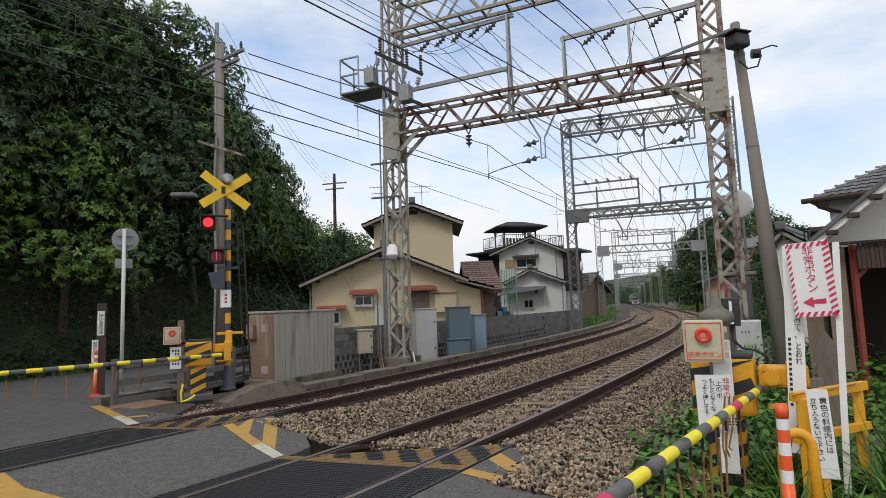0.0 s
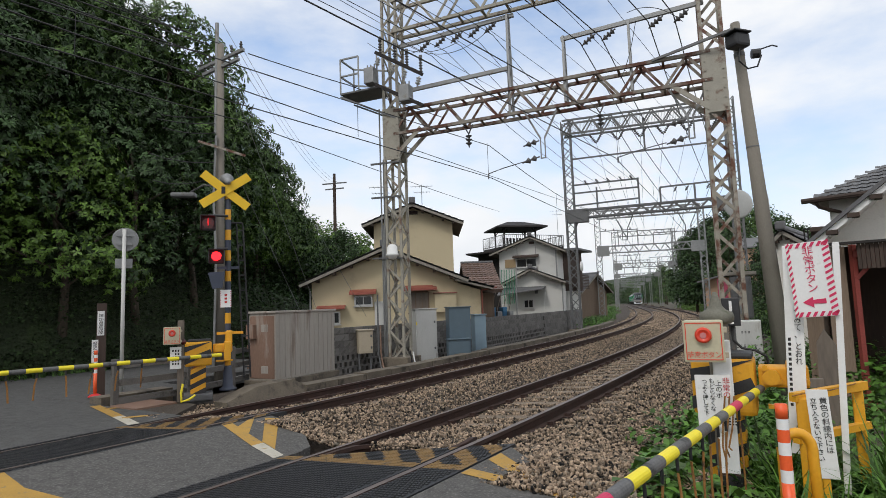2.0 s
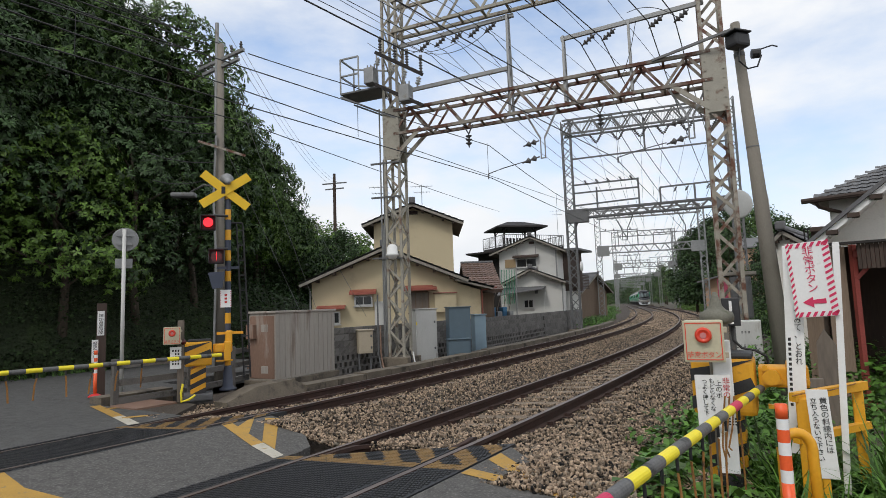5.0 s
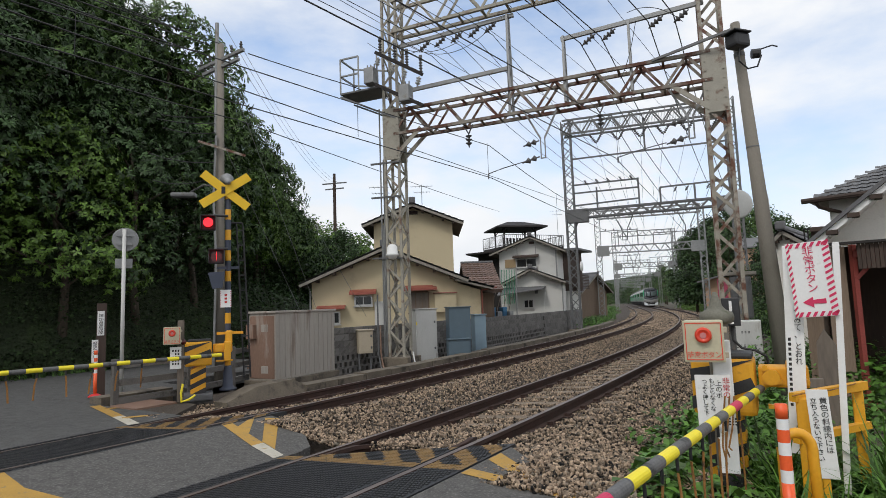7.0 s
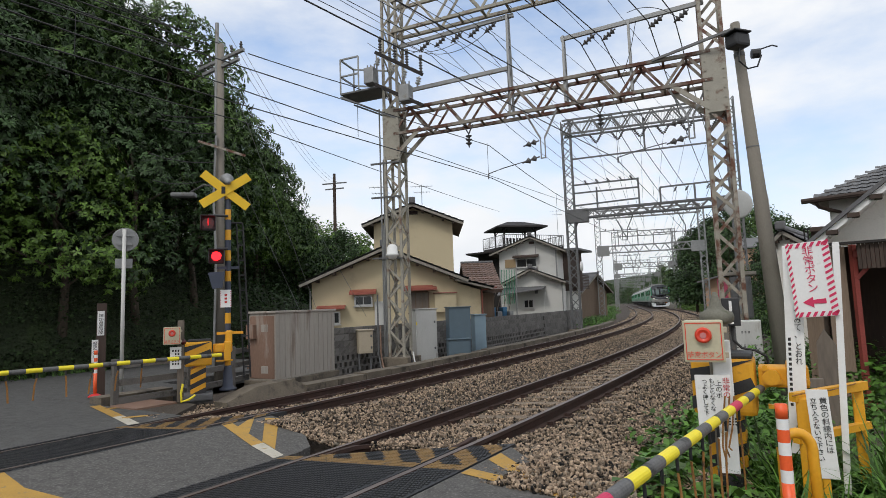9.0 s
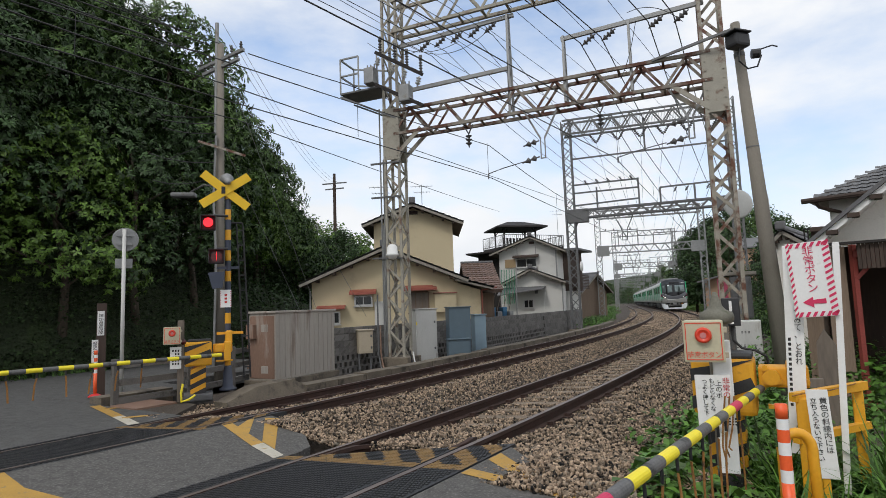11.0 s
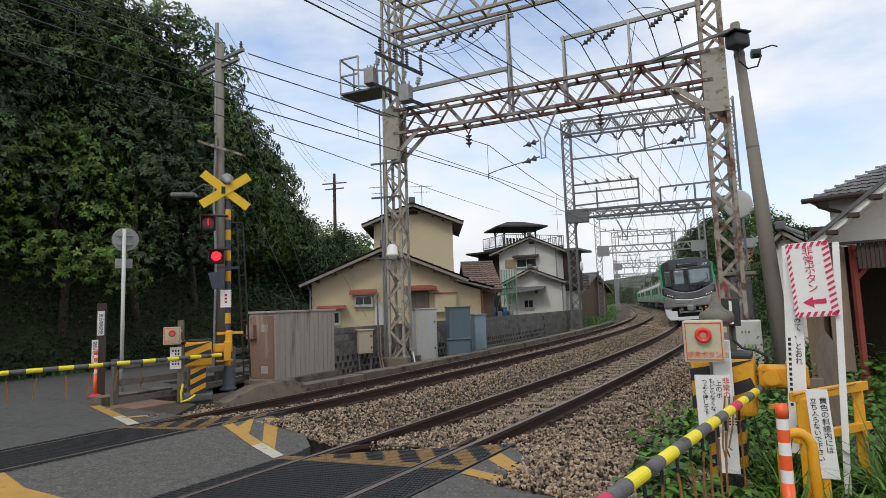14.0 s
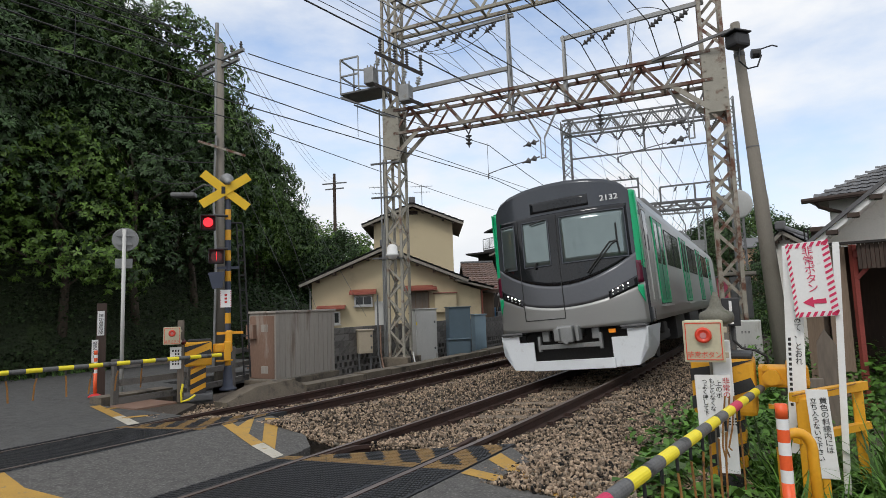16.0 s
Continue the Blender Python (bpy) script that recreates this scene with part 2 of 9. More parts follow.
# ---------- mesh helpers ----------
def bm_box(bm, c, size, rz=0.0, bevel=0.0, m=None):
    """A box with its centre at c, turned by rz degrees."""
    mm = (m if m else Matrix.Identity(4)) @ pose(*c, 0, 0, rz) @ Matrix.Diagonal((*size, 1))
    made = bmesh.ops.create_cube(bm, size=1, matrix=mm)["verts"]
    if bevel:
        es = list({e for v in made for e in v.link_edges})
        bmesh.ops.bevel(bm, geom=es, offset=bevel, segments=2, affect="EDGES", profile=0.6)
    return made


def bm_cyl(bm, a, b, r1, r2=None, n=10, cap=True):
    """A round bar from a to b."""
    a, b = Vector(a), Vector(b)
    d = b - a
    m = Matrix.Translation((a + b) / 2) @ d.to_track_quat("Z", "Y").to_matrix().to_4x4()
    bmesh.ops.create_cone(bm, cap_ends=cap, cap_tris=False, segments=n, radius1=r1, radius2=r1 if r2 is None else r2, depth=d.length, matrix=m)


def bm_bar(bm, a, b, w, h=None, up=(0, 0, 1)):
    """A rectangular bar from a to b: w across, h along up."""
    a, b = Vector(a), Vector(b)
    d = b - a
    z = d.normalized()
    u = Vector(up)
    x = u.cross(z)
    if x.length < 1e-4:
        x = Vector((1, 0, 0)).cross(z)
    x.normalize()
    y = z.cross(x)
    m = Matrix((x, y, z)).transposed().to_4x4()
    m.translation = (a + b) / 2
    bmesh.ops.create_cube(bm, size=1, matrix=m @ Matrix.Diagonal((w, h or w, d.length, 1)))


def bm_prism(bm, pts, a, b):
    """A flat outline pts (in the plane given by a) pushed to b: pts are Vectors, a and b offsets."""
    lo = [bm.verts.new(Vector(p) + Vector(a)) for p in pts]
    hi = [bm.verts.new(Vector(p) + Vector(b)) for p in pts]
    k = len(pts)
    bm.faces.new(lo[::-1])
    bm.faces.new(hi)
    for i in range(k):
        bm.faces.new((lo[i], lo[(i + 1) % k], hi[(i + 1) % k], hi[i]))


def bm_tube(bm, pts, r, n=6):
    """A round wire through the points."""
    pts = [Vector(p) for p in pts]
    rings = []
    for i, p in enumerate(pts):
        d = (pts[min(i + 1, len(pts) - 1)] - pts[max(i - 1, 0)]).normalized()
        e1 = d.cross(Vector((0, 0, 1)) if abs(d.z) < 0.95 else Vector((1, 0, 0))).normalized()
        e2 = d.cross(e1)
        rings.append([bm.verts.new(p + e1 * (r * math.cos(a)) + e2 * (r * math.sin(a))) for a in [2 * math.pi * j / n for j in range(n)]])
    for a, b in zip(rings, rings[1:]):
        for j in range(n):
            bm.faces.new((a[j], a[(j + 1) % n], b[(j + 1) % n], b[j]))
    bm.faces.new(rings[0][::-1])
    bm.faces.new(rings[-1])


def bm_lathe(bm, profile, at=(0, 0, 0), n=16, m=None):
    """A turned shape: profile rows (radius, height) round the z axis."""
    mm = m if m else Matrix.Translation(at)
    rings = [[bm.verts.new(mm @ Vector((max(r, 1e-4) * math.cos(2 * math.pi * j / n), max(r, 1e-4) * math.sin(2 * math.pi * j / n), z))) for j in range(n)] for r, z in profile]
    for a, b in zip(rings, rings[1:]):
        for j in range(n):
            bm.faces.new((a[j], a[(j + 1) % n], b[(j + 1) % n], b[j]))
    bm.faces.new(rings[0][::-1])
    bm.faces.new(rings[-1])


def mesh_of(name, bm, material, smooth=False):
    bmesh.ops.recalc_face_normals(bm, faces=bm.faces)
    me = bpy.data.meshes.new(name)
    bm.to_mesh(me)
    bm.free()
    if isinstance(material, (list, tuple)):
        for x in material:
            me.materials.append(M[x] if isinstance(x, str) else x)
    else:
        me.materials.append(M[material] if isinstance(material, str) else material)
    if smooth:
        me.polygons.foreach_set("use_smooth", [True] * len(me.polygons))
    return me


def part(name, bm, material, parent=None, label="", smooth=False):
    """Links a bmesh as one mesh object, under parent if one is given."""
    ob = new(name, mesh_of(name, bm, material, smooth))
    if parent:
        ob.parent = parent
    if label:
        tagged(ob, label)
    return ob


def thing(name, at, label, category, rz=0.0, group="", kind=""):
    """An Empty at the base of a thing."""
    ob = new(name)
    ob.matrix_world = at if isinstance(at, Matrix) else pose(*at, 0, 0, rz)
    ob.empty_display_size = 0.2
    return tagged(ob, label, category, group, kind)


def box_part(name, c, size, material, parent, bevel=0.0, rz=0.0, label=""):
    bm = bmesh.new()
    bm_box(bm, c, size, rz, bevel)
    return part(name, bm, material, parent, label)


# ---------- the line of the railway ----------
KNOTS = [-60, -14, 0, 10, 20, 30, 40, 50, 60, 75, 90, 110, 140, 170, 200, 250, 320, 520]
KAPPA = [-0.0063, -0.0063, -0.0049, -0.00465, -0.00505, -0.00479, -0.00369, -0.00229, -0.00135, -0.00079, -0.00045, -0.00004, 0.00007, 0.00007, 0.00007, 0.00007, 0.00007, 0.00007]
T_S = np.arange(-60, 521, 0.5)
T_K = np.interp(T_S, KNOTS, KAPPA)
T_H = np.concatenate([[0], np.cumsum((T_K[1:] + T_K[:-1]) * 0.25)])
i_zero = int(np.argmin(abs(T_S)))
T_H += 0.55621 - T_H[i_zero]
T_X = np.concatenate([[0], np.cumsum((np.sin(T_H[1:]) + np.sin(T_H[:-1])) * 0.25)])
T_Y = np.concatenate([[0], np.cumsum((np.cos(T_H[1:]) + np.cos(T_H[:-1])) * 0.25)])
T_X += 1.297 - T_X[i_zero]
T_Y += 9.016 - T_Y[i_zero]
GAP = 3.515


def line(s):
    """Plan place, heading and cant angle of the nearer track's centre at s metres."""
    hd = float(np.interp(s, T_S, T_H))
    c = max(0.0, -float(np.interp(s, T_S, T_K)) * 20.37 / 1.5) if s < 240 else 0.0
    return float(np.interp(s, T_S, T_X)), float(np.interp(s, T_S, T_Y)), hd, c


def base_z(s):
    s = max(-20.0, min(s, 260.0))
    return 0.000266 * s - 0.000007 * s * s


def on(s, off, z=0.0):
    """The world point off metres to the right of the nearer track's centre, z above its low rail."""
    x, y, hd, c = line(s)
    return Vector((x + math.cos(hd) * off, y - math.sin(hd) * off, z + base_z(s)))


def head(s):
    """Degrees about z that turn a thing's y axis along the line."""
    return -math.degrees(line(s)[2])


def rail_point(s, track_off, lat, z):
    """A point of a canted track: lat across from its centre, z above the plane of its rail heads."""
    x, y, hd, c = line(s)
    l2 = lat * math.cos(c) - z * math.sin(c) + track_off
    z2 = (lat + 0.75) * math.sin(c) + z * math.cos(c)
    return Vector((x + math.cos(hd) * l2, y - math.sin(hd) * l2, z2 + base_z(s)))


# ---------- ground, hill, road ----------
def cant_z(s, off):
    """Rise of the trackbed across the canted tracks."""
    c = math.sin(line(s)[3])
    if off > -1.2:
        return min(max(off + 0.75, 0.0), 2.4) * c
    if off > -2.0:
        return 2.2 * c * (-1.2 - off) / 0.8
    return min(max(off + GAP + 0.75, 0.0), 2.2) * c


def road_z(s, off):
    """The crossing's surface, flush with the canted rails."""
    c = math.sin(line(s)[3])
    return float(np.interp(off, [-5.6, -GAP - 0.98, -GAP + 0.97, -1.07, 1.2, 4.6], [0.0, -0.23 * c, 1.72 * c, -0.32 * c, 1.95 * c, 0.0])) - 0.004


BED = [(-9.0, -0.5), (-7.6, -0.42), (-6.2, -0.3), (-5.2, -0.24), (-4.7, -0.19), (1.3, -0.19), (1.9, -0.23), (3.0, -0.5), (4.5, -0.55)]


def bed_z(s, off):
    z = float(np.interp(off, [b[0] for b in BED], [b[1] for b in BED]))
    fade = min(1.0, max(0.0, (s + 3.2) / 2.0))
    return z * (0.35 + 0.65 * fade) if off > -4.9 and off < 1.6 else z * (0.25 + 0.75 * fade)


def strip(name, s_list, o_list, zf, material, smooth=True):
    """A sheet over a stretch of the line, s by off."""
    v, f = [], []
    for s in s_list:
        for o in o_list:
            v.append(on(s, o, zf(s, o)))
    k = len(o_list)
    for i in range(len(s_list) - 1):
        for j in range(k - 1):
            f.append((i * k + j, i * k + j + 1, (i + 1) * k + j + 1, (i + 1) * k + j))
    me = bpy.data.meshes.new(name)
    me.from_pydata([tuple(a) for a in v], [], f)
    me.materials.append(M[material])
    me.polygons.foreach_set("use_smooth", [smooth] * len(me.polygons))
    me.update()
    return new(name, me)


def slab(name, s0, s1, o0, o1, top, thick, material, parent=None, steps=0, label="", o0b=None, o1b=None, follow=False):
    """A flat piece that follows the line from s0 to s1, between two offsets (o0b, o1b at its end)."""
    steps = steps or max(1, int(abs(s1 - s0) / 0.8))
    bm = bmesh.new()
    o0b, o1b = o0 if o0b is None else o0b, o1 if o1b is None else o1b
    rows = []
    for i in range(steps + 1):
        u = i / steps
        s = s0 + (s1 - s0) * u
        a, b = o0 + (o0b - o0) * u, o1 + (o1b - o1) * u
        ta, tb = (top + road_z(s, a), top + road_z(s, b)) if follow else (top, top)
        rows.append([bm.verts.new(on(s, a, ta)), bm.verts.new(on(s, b, tb)), bm.verts.new(on(s, b, top - thick)), bm.verts.new(on(s, a, top - thick))])
    for p, q in zip(rows, rows[1:]):
        for j in range(4):
            bm.faces.new((p[j], p[(j + 1) % 4], q[(j + 1) % 4], q[j]))
    bm.faces.new(rows[0])
    bm.faces.new(rows[-1][::-1])
    return part(name, bm, material, parent, label)


bm = bmesh.new()
bmesh.ops.create_grid(bm, x_segments=60, y_segments=60, size=1600, matrix=Matrix.Translation((0, 300, -0.62)))
ground = tagged(part("ground", bm, "soil"), "brown soil with weeds that reaches the horizon", "ground", kind="structure")

trackbed = strip("trackbed", [-4.0, -3.6] + [-3.3 + 0.7 * i for i in range(60)] + [40 + 4 * i for i in range(120)], [-9, -7.6, -6.2, -5.2, -4.7, -4.3, -3.5, -2.7, -2.3, -2.02, -2.0, -1.7, -1.2, -0.8, -0.75, 0, 0.8, 1.3, 1.9, 2.5, 3.0, 4.5],
                 lambda s, o: bed_z(s, o) + cant_z(s, o) - (0.16 if s < -2.9 else 0.0), "ballast_bed")
tagged(trackbed, "brown ballast bed under the two tracks", "trackbed", kind="structure")


def hill_height(s, o):
    """The wooded slope on the far side of the road."""
    foot = -14.5 - 0.02 * max(0, s)
    d = foot - o
    top = float(np.interp(s, [-60, -20, 0, 6, 11, 17, 24, 40, 60, 100, 200], [16, 16, 15, 13.5, 9.0, 4.0, 2.0, 1.0, 1.0, 2, 3]))
    return -0.1 + top * (1 - math.exp(-max(0.0, d) / 9.0)) if d > 0 else -0.1


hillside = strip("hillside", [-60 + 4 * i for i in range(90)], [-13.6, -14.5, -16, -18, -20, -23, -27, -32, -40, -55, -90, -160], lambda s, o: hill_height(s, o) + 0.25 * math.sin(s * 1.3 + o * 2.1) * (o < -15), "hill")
tagged(hillside, "wooded hillside with dense undergrowth, coloured dark for shade under the trees", "hill", kind="structure")

road = thing("road", (0, 0, 0), "worn grey asphalt road over the level crossing", "road", kind="structure")
slab("far_lane", -60, -3.0, -14.2, -4.5, -0.025, 0.3, "road_far", road)
slab("side_lane", -3.0, 5, -14.4, -9.2, -0.06, 0.3, "road_far", road)
slab("far_apron", -3.0, -0.6, -9.2, -7.0, -0.02, 0.3, "road_far", road)
slab("crossing_asphalt", -60, -3.75, -2.55, -1.07, 0.0, 0.4, "asphalt", road, follow=True)
slab("approach_asphalt", -60, -5.6, 1.22, 4.6, 0.0, 0.4, "asphalt", road, follow=True)
slab("approach_asphalt", -60, -5.6, 4.6, 12.0, -0.004, 0.4, "asphalt", road)


def poly_slab(name, pts, top, thick, material, parent):
    """A flat piece with an outline of (s, off) corners."""
    bm = bmesh.new()
    bm_prism(bm, [on(s, o, top + road_z(s, o)) for s, o in pts], (0, 0, 0), (0, 0, -thick))
    return part(name, bm, material, parent)


poly_slab("approach_nose", [(-5.6, 1.22), (-4.6, 1.22), (-3.9, 1.22), (-3.25, 1.22), (-3.6, 1.62), (-3.87, 2.0), (-4.05, 2.2), (-4.5, 2.6), (-5.6, 3.3)], 0.0, 0.3, "asphalt", road)
verge = thing("verge", (0, 0, 0), "brown soil verge under the weeds by the barrier", "verge", kind="structure")
poly_slab("soil", [(-5.6, 3.3), (-4.5, 2.6), (-4.05, 2.25), (-3.2, 2.7), (0.0, 3.5), (3.0, 4.0), (3.0, 9.5), (-5.6, 9.5)], -0.07, 0.5, "soil", verge)
poly_slab("asphalt_island", [(-3.75, -2.54), (-2.98, -2.5), (-3.0, -2.15), (-3.16, -1.85), (-3.35, -1.45), (-3.6, -1.12), (-3.75, -1.1)], 0.0, 0.3, "asphalt", road)


# ---------- rails, sleepers and ballast ----------
RAIL = [(-0.0325, 0, 1), (0.0325, 0, 1), (0.035, -0.036, 0), (0.012, -0.05, 0), (0.009, -0.125, 0), (0.063, -0.145, 0), (0.063, -0.158, 0), (-0.063, -0.158, 0), (-0.063, -0.145, 0), (-0.009, -0.125, 0), (-0.012, -0.05, 0), (-0.035, -0.036, 0)]


def rail(parent, track_off, side):
    ss = [-60 + 1.0 * i for i in range(140)] + [80 + 4 * i for i in range(105)]
    v, f, mi = [], [], []
    k = len(RAIL)
    for s in ss:
        v += [tuple(rail_point(s, track_off, side + a, b)) for a, b, _ in RAIL]
    for i in range(len(ss) - 1):
        for j in range(k):
            f.append((i * k + j, i * k + (j + 1) % k, (i + 1) * k + (j + 1) % k, (i + 1) * k + j))
            mi.append(1 if j == 0 else 0)
    me = bpy.data.meshes.new("rail")
    me.from_pydata(v, [], f)
    me.materials.append(M["rail"])
    me.materials.append(M["rail_top"])
    me.polygons.foreach_set("material_index", mi)
    me.update()
    ob = new("rail", me)
    ob.parent = parent
    return ob


bm = bmesh.new()
bm_box(bm, (0, 0, 0), (2.4, 0.23, 0.16), 0, 0.012)
for a in (-0.75, 0.75):
    bm_box(bm, (a, 0, 0.09), (0.3, 0.17, 0.022))
    for b in (-0.11, 0.11):
        bm_cyl(bm, (a + b, 0, 0.08), (a + b, 0, 0.14), 0.022, n=6)
for f in bm.faces:
    if f.calc_center_median().z > 0.0795 and abs(abs(f.calc_center_median().x) - 0.75) < 0.22:
        f.material_index = 1
for a in (-0.75, 0.75):
    for b in (-0.1, 0.1):
        made = bm_box(bm, (a + b, 0, 0.115), (0.075, 0.1, 0.045), 0)
        for f in {f for v in made for f in v.link_faces}:
            f.material_index = 1
sleeper_mesh = mesh_of("sleeper", bm, ["sleeper", "rail"])
bm = bmesh.new()
bm_box(bm, (0, 0, 0), (2.4, 0.23, 0.16))
sleeper_far_mesh = mesh_of("sleeper", bm, "sleeper")


def track_pose(s, track_off, z):
    x, y, hd, c = line(s)
    q = rail_point(s, track_off, 0, z)
    return Matrix.Translation(q) @ Matrix.Rotation(-hd, 4, "Z") @ Matrix.Rotation(-c, 4, "Y")


for nm, toff in (("near_track", 0.0), ("far_track", -GAP)):
    trk = thing("railway_track", (0, 0, 0), "rusty steel railway track on concrete sleepers", "track", kind="structure")
    for side in (-0.75, 0.75):
        rail(trk, toff, side)
    s = -2.6
    while s < 100:
        ob = new("sleeper", sleeper_mesh if s < 30 else sleeper_far_mesh)
        ob.parent = trk
        ob.matrix_world = track_pose(s, toff, -0.25) @ pose(0, 0, 0, 0, 0, random.uniform(-1.2, 1.2))
        s += 0.62
rng = np.random.default_rng(4)


def scatter_stones(name, count, s_range, o_range, size, power, label):
    """Loose stones, each a bent little block, laid over the bed."""
    base = np.array([(-1, -1, -1), (1, -1, -1), (1, 1, -1), (-1, 1, -1), (-1, -1, 1), (1, -1, 1), (1, 1, 1), (-1, 1, 1)], float) * 0.5
    quads = np.array([(0, 3, 2, 1), (4, 5, 6, 7), (0, 1, 5, 4), (1, 2, 6, 5), (2, 3, 7, 6), (3, 0, 4, 7)])
    s = s_range[0] + (s_range[1] - s_range[0]) * rng.random(count) ** power
    o = rng.uniform(*o_range, count)
    near_rail = np.min([abs(o - a) for a in (-0.75, 0.75, -GAP - 0.75, -GAP + 0.75)], axis=0) < 0.085
    lat = np.minimum(abs(o), abs(o + GAP))
    ph = ((s + 2.6) / 0.62) % 1.0
    on_sleeper = (lat < 1.2) & ((ph < 0.17) | (ph > 0.83)) & (rng.random(count) < np.where(lat < 0.68, 0.82, 0.45))
    keep = ~(near_rail | on_sleeper)
    s, o = s[keep], o[keep]
    n = len(s)
    z = np.array([bed_z(a, b) + cant_z(a, b) + base_z(a) for a, b in zip(s, o)]) + rng.uniform(-0.01, 0.03, n)
    hd = np.interp(s, T_S, T_H)
    ctr = np.stack([np.interp(s, T_S, T_X) + np.cos(hd) * o, np.interp(s, T_S, T_Y) - np.sin(hd) * o, z], 1)
    sz = size * rng.uniform(0.5, 1.4, (n, 1)) * np.stack([rng.uniform(0.7, 1.3, n), rng.uniform(0.6, 1.0, n), rng.uniform(0.45, 0.8, n)], 1)
    v = base[None] * sz[:, None, :] * rng.uniform(0.45, 1.2, (n, 8, 3))
    for ax in (0, 1, 2):
        a = rng.uniform(0, 6.28, n)[:, None]
        i, j = (ax + 1) % 3, (ax + 2) % 3
        p, q = v[:, :, i].copy(), v[:, :, j].copy()
        v[:, :, i], v[:, :, j] = p * np.cos(a) - q * np.sin(a), p * np.sin(a) + q * np.cos(a)
    v = (v + ctr[:, None, :]).reshape(-1, 3)
    f = (quads[None] + (np.arange(n) * 8)[:, None, None]).reshape(-1, 4)
    me = bpy.data.meshes.new(name)
    me.vertices.add(len(v))
    me.vertices.foreach_set("co", v.ravel())
    me.loops.add(f.size)
    me.loops.foreach_set("vertex_index", f.ravel())
    me.polygons.add(len(f))
    me.polygons.foreach_set("loop_start", np.arange(0, f.size, 4))
    me.update(calc_edges=True)
    me.materials.append(M["ballast"])
    return tagged(new(name, me), label, "ballast", kind="stuff")


# ---------- lattice gantries ----------
def lattice_mast(bm, a, z0, z1, w, bay, ang, leg=0.07, lace=0.045, axis=(1, 0)):
    """A square lattice mast round a, its faces laced."""
    c, s_ = math.cos(ang), math.sin(ang)

    def q(x, y, z):
        return Vector((a[0] + x * c - y * s_, a[1] + x * s_ + y * c, z))
    h = w / 2
    cs = [(-h, -h), (h, -h), (h, h), (-h, h)]
    for x, y in cs:
        bm_bar(bm, q(x, y, z0), q(x, y, z1), leg, leg, (c, s_, 0))
    n = max(1, int((z1 - z0) / bay))
    for i in range(n):
        za, zb = z0 + (z1 - z0) * i / n, z0 + (z1 - z0) * (i + 1) / n
        for j in range(4):
            p, r = cs[j], cs[(j + 1) % 4]
            if (i + j) % 2:
                p, r = r, p
            bm_bar(bm, q(*p, za), q(*r, zb), 0.022, lace)


def lattice_beam(bm, a, b, depth, width, bays, chord=0.09, lace=0.06, cross=True):
    """A box beam from a to b: two chords above, two below, laced with diagonals."""
    a, b = Vector(a), Vector(b)
    d = (b - a).normalized()
    side = Vector((-d.y, d.x, 0)).normalized() * width / 2
    up = Vector((0, 0, depth))
    for k in (-1, 1):
        bm_bar(bm, a + side * k, b + side * k, chord, chord)
        bm_bar(bm, a + up + side * k, b + up + side * k, chord, chord)
        for i in range(bays):
            p, q = a + (b - a) * (i / bays), a + (b - a) * ((i + 1) / bays)
            m = (p + q) / 2
            bm_bar(bm, p + side * k, m + up + side * k, lace, lace * 0.4, side)
            bm_bar(bm, m + up + side * k, q + side * k, lace, lace * 0.4, side)
    if cross:
        for i in range(bays * 2 + 1):
            p = a + (b - a) * (i / (bays * 2))
            bm_bar(bm, p + side, p - side, lace, lace * 0.4)
            bm_bar(bm, p + up + side, p + up - side, lace, lace * 0.4)


def insulator_bm(bm, a, b, discs=3, r=0.09):
    """Porcelain discs strung on a rod from a to b."""
    a, b = Vector(a), Vector(b)
    d = b - a
    q = d.to_track_quat("Z", "Y").to_matrix().to_4x4()
    bm_cyl(bm, a, b, 0.02, n=6)
    for i in range(discs):
        p = a + d * ((i + 1) / (discs + 1))
        t = d.length / (discs + 1)
        bm_lathe(bm, [(0.03, -t * 0.45), (r, -t * 0.2), (r * 0.9, -t * 0.08), (r * 0.45, t * 0.25), (0.03, t * 0.45)], n=10, m=Matrix.Translation(p) @ q)


class Plane:
    """An upright plane between two places on the line, with metres along it (u) and up (z)."""

    def __init__(self, a, b):
        self.a, self.b = on(*a), on(*b)
        self.a.z = self.b.z = 0
        self.d = (self.b - self.a).normalized()
        self.n = Vector((-self.d.y, self.d.x, 0))
        self.ang = math.atan2(self.d.y, self.d.x)
        self.length = (self.b - self.a).length

    def p(self, u, z, out=0.0):
        return self.a + self.d * u + self.n * out + Vector((0, 0, z))


def mast(parent, pl, u, z1, w, bay, material, footing=True, leg=0.065, lace=0.05, z0=-0.1):
    bm = bmesh.new()
    lattice_mast(bm, pl.p(u, 0), z0, z1, w, bay, pl.ang, leg, lace)
    part("mast", bm, material, parent)
    if footing:
        bm = bmesh.new()
        bm_box(bm, (*pl.p(u, -0.25)[:2], z0 - 0.2), (w + 0.45, w + 0.45, 0.75), math.degrees(pl.ang), 0.03)
        part("footing", bm, "concrete", parent, "stained concrete footing")


def insulators(parent, pl, rows, drop=0.28, lean=0.18, r=0.085):
    for u, z in rows:
        bm = bmesh.new()
        insulator_bm(bm, pl.p(u + lean, z, 0), pl.p(u - lean, z - drop, -0.05), 3, r)
        part("insulator", bm, "insulator", parent, "dark grey porcelain insulator", True)


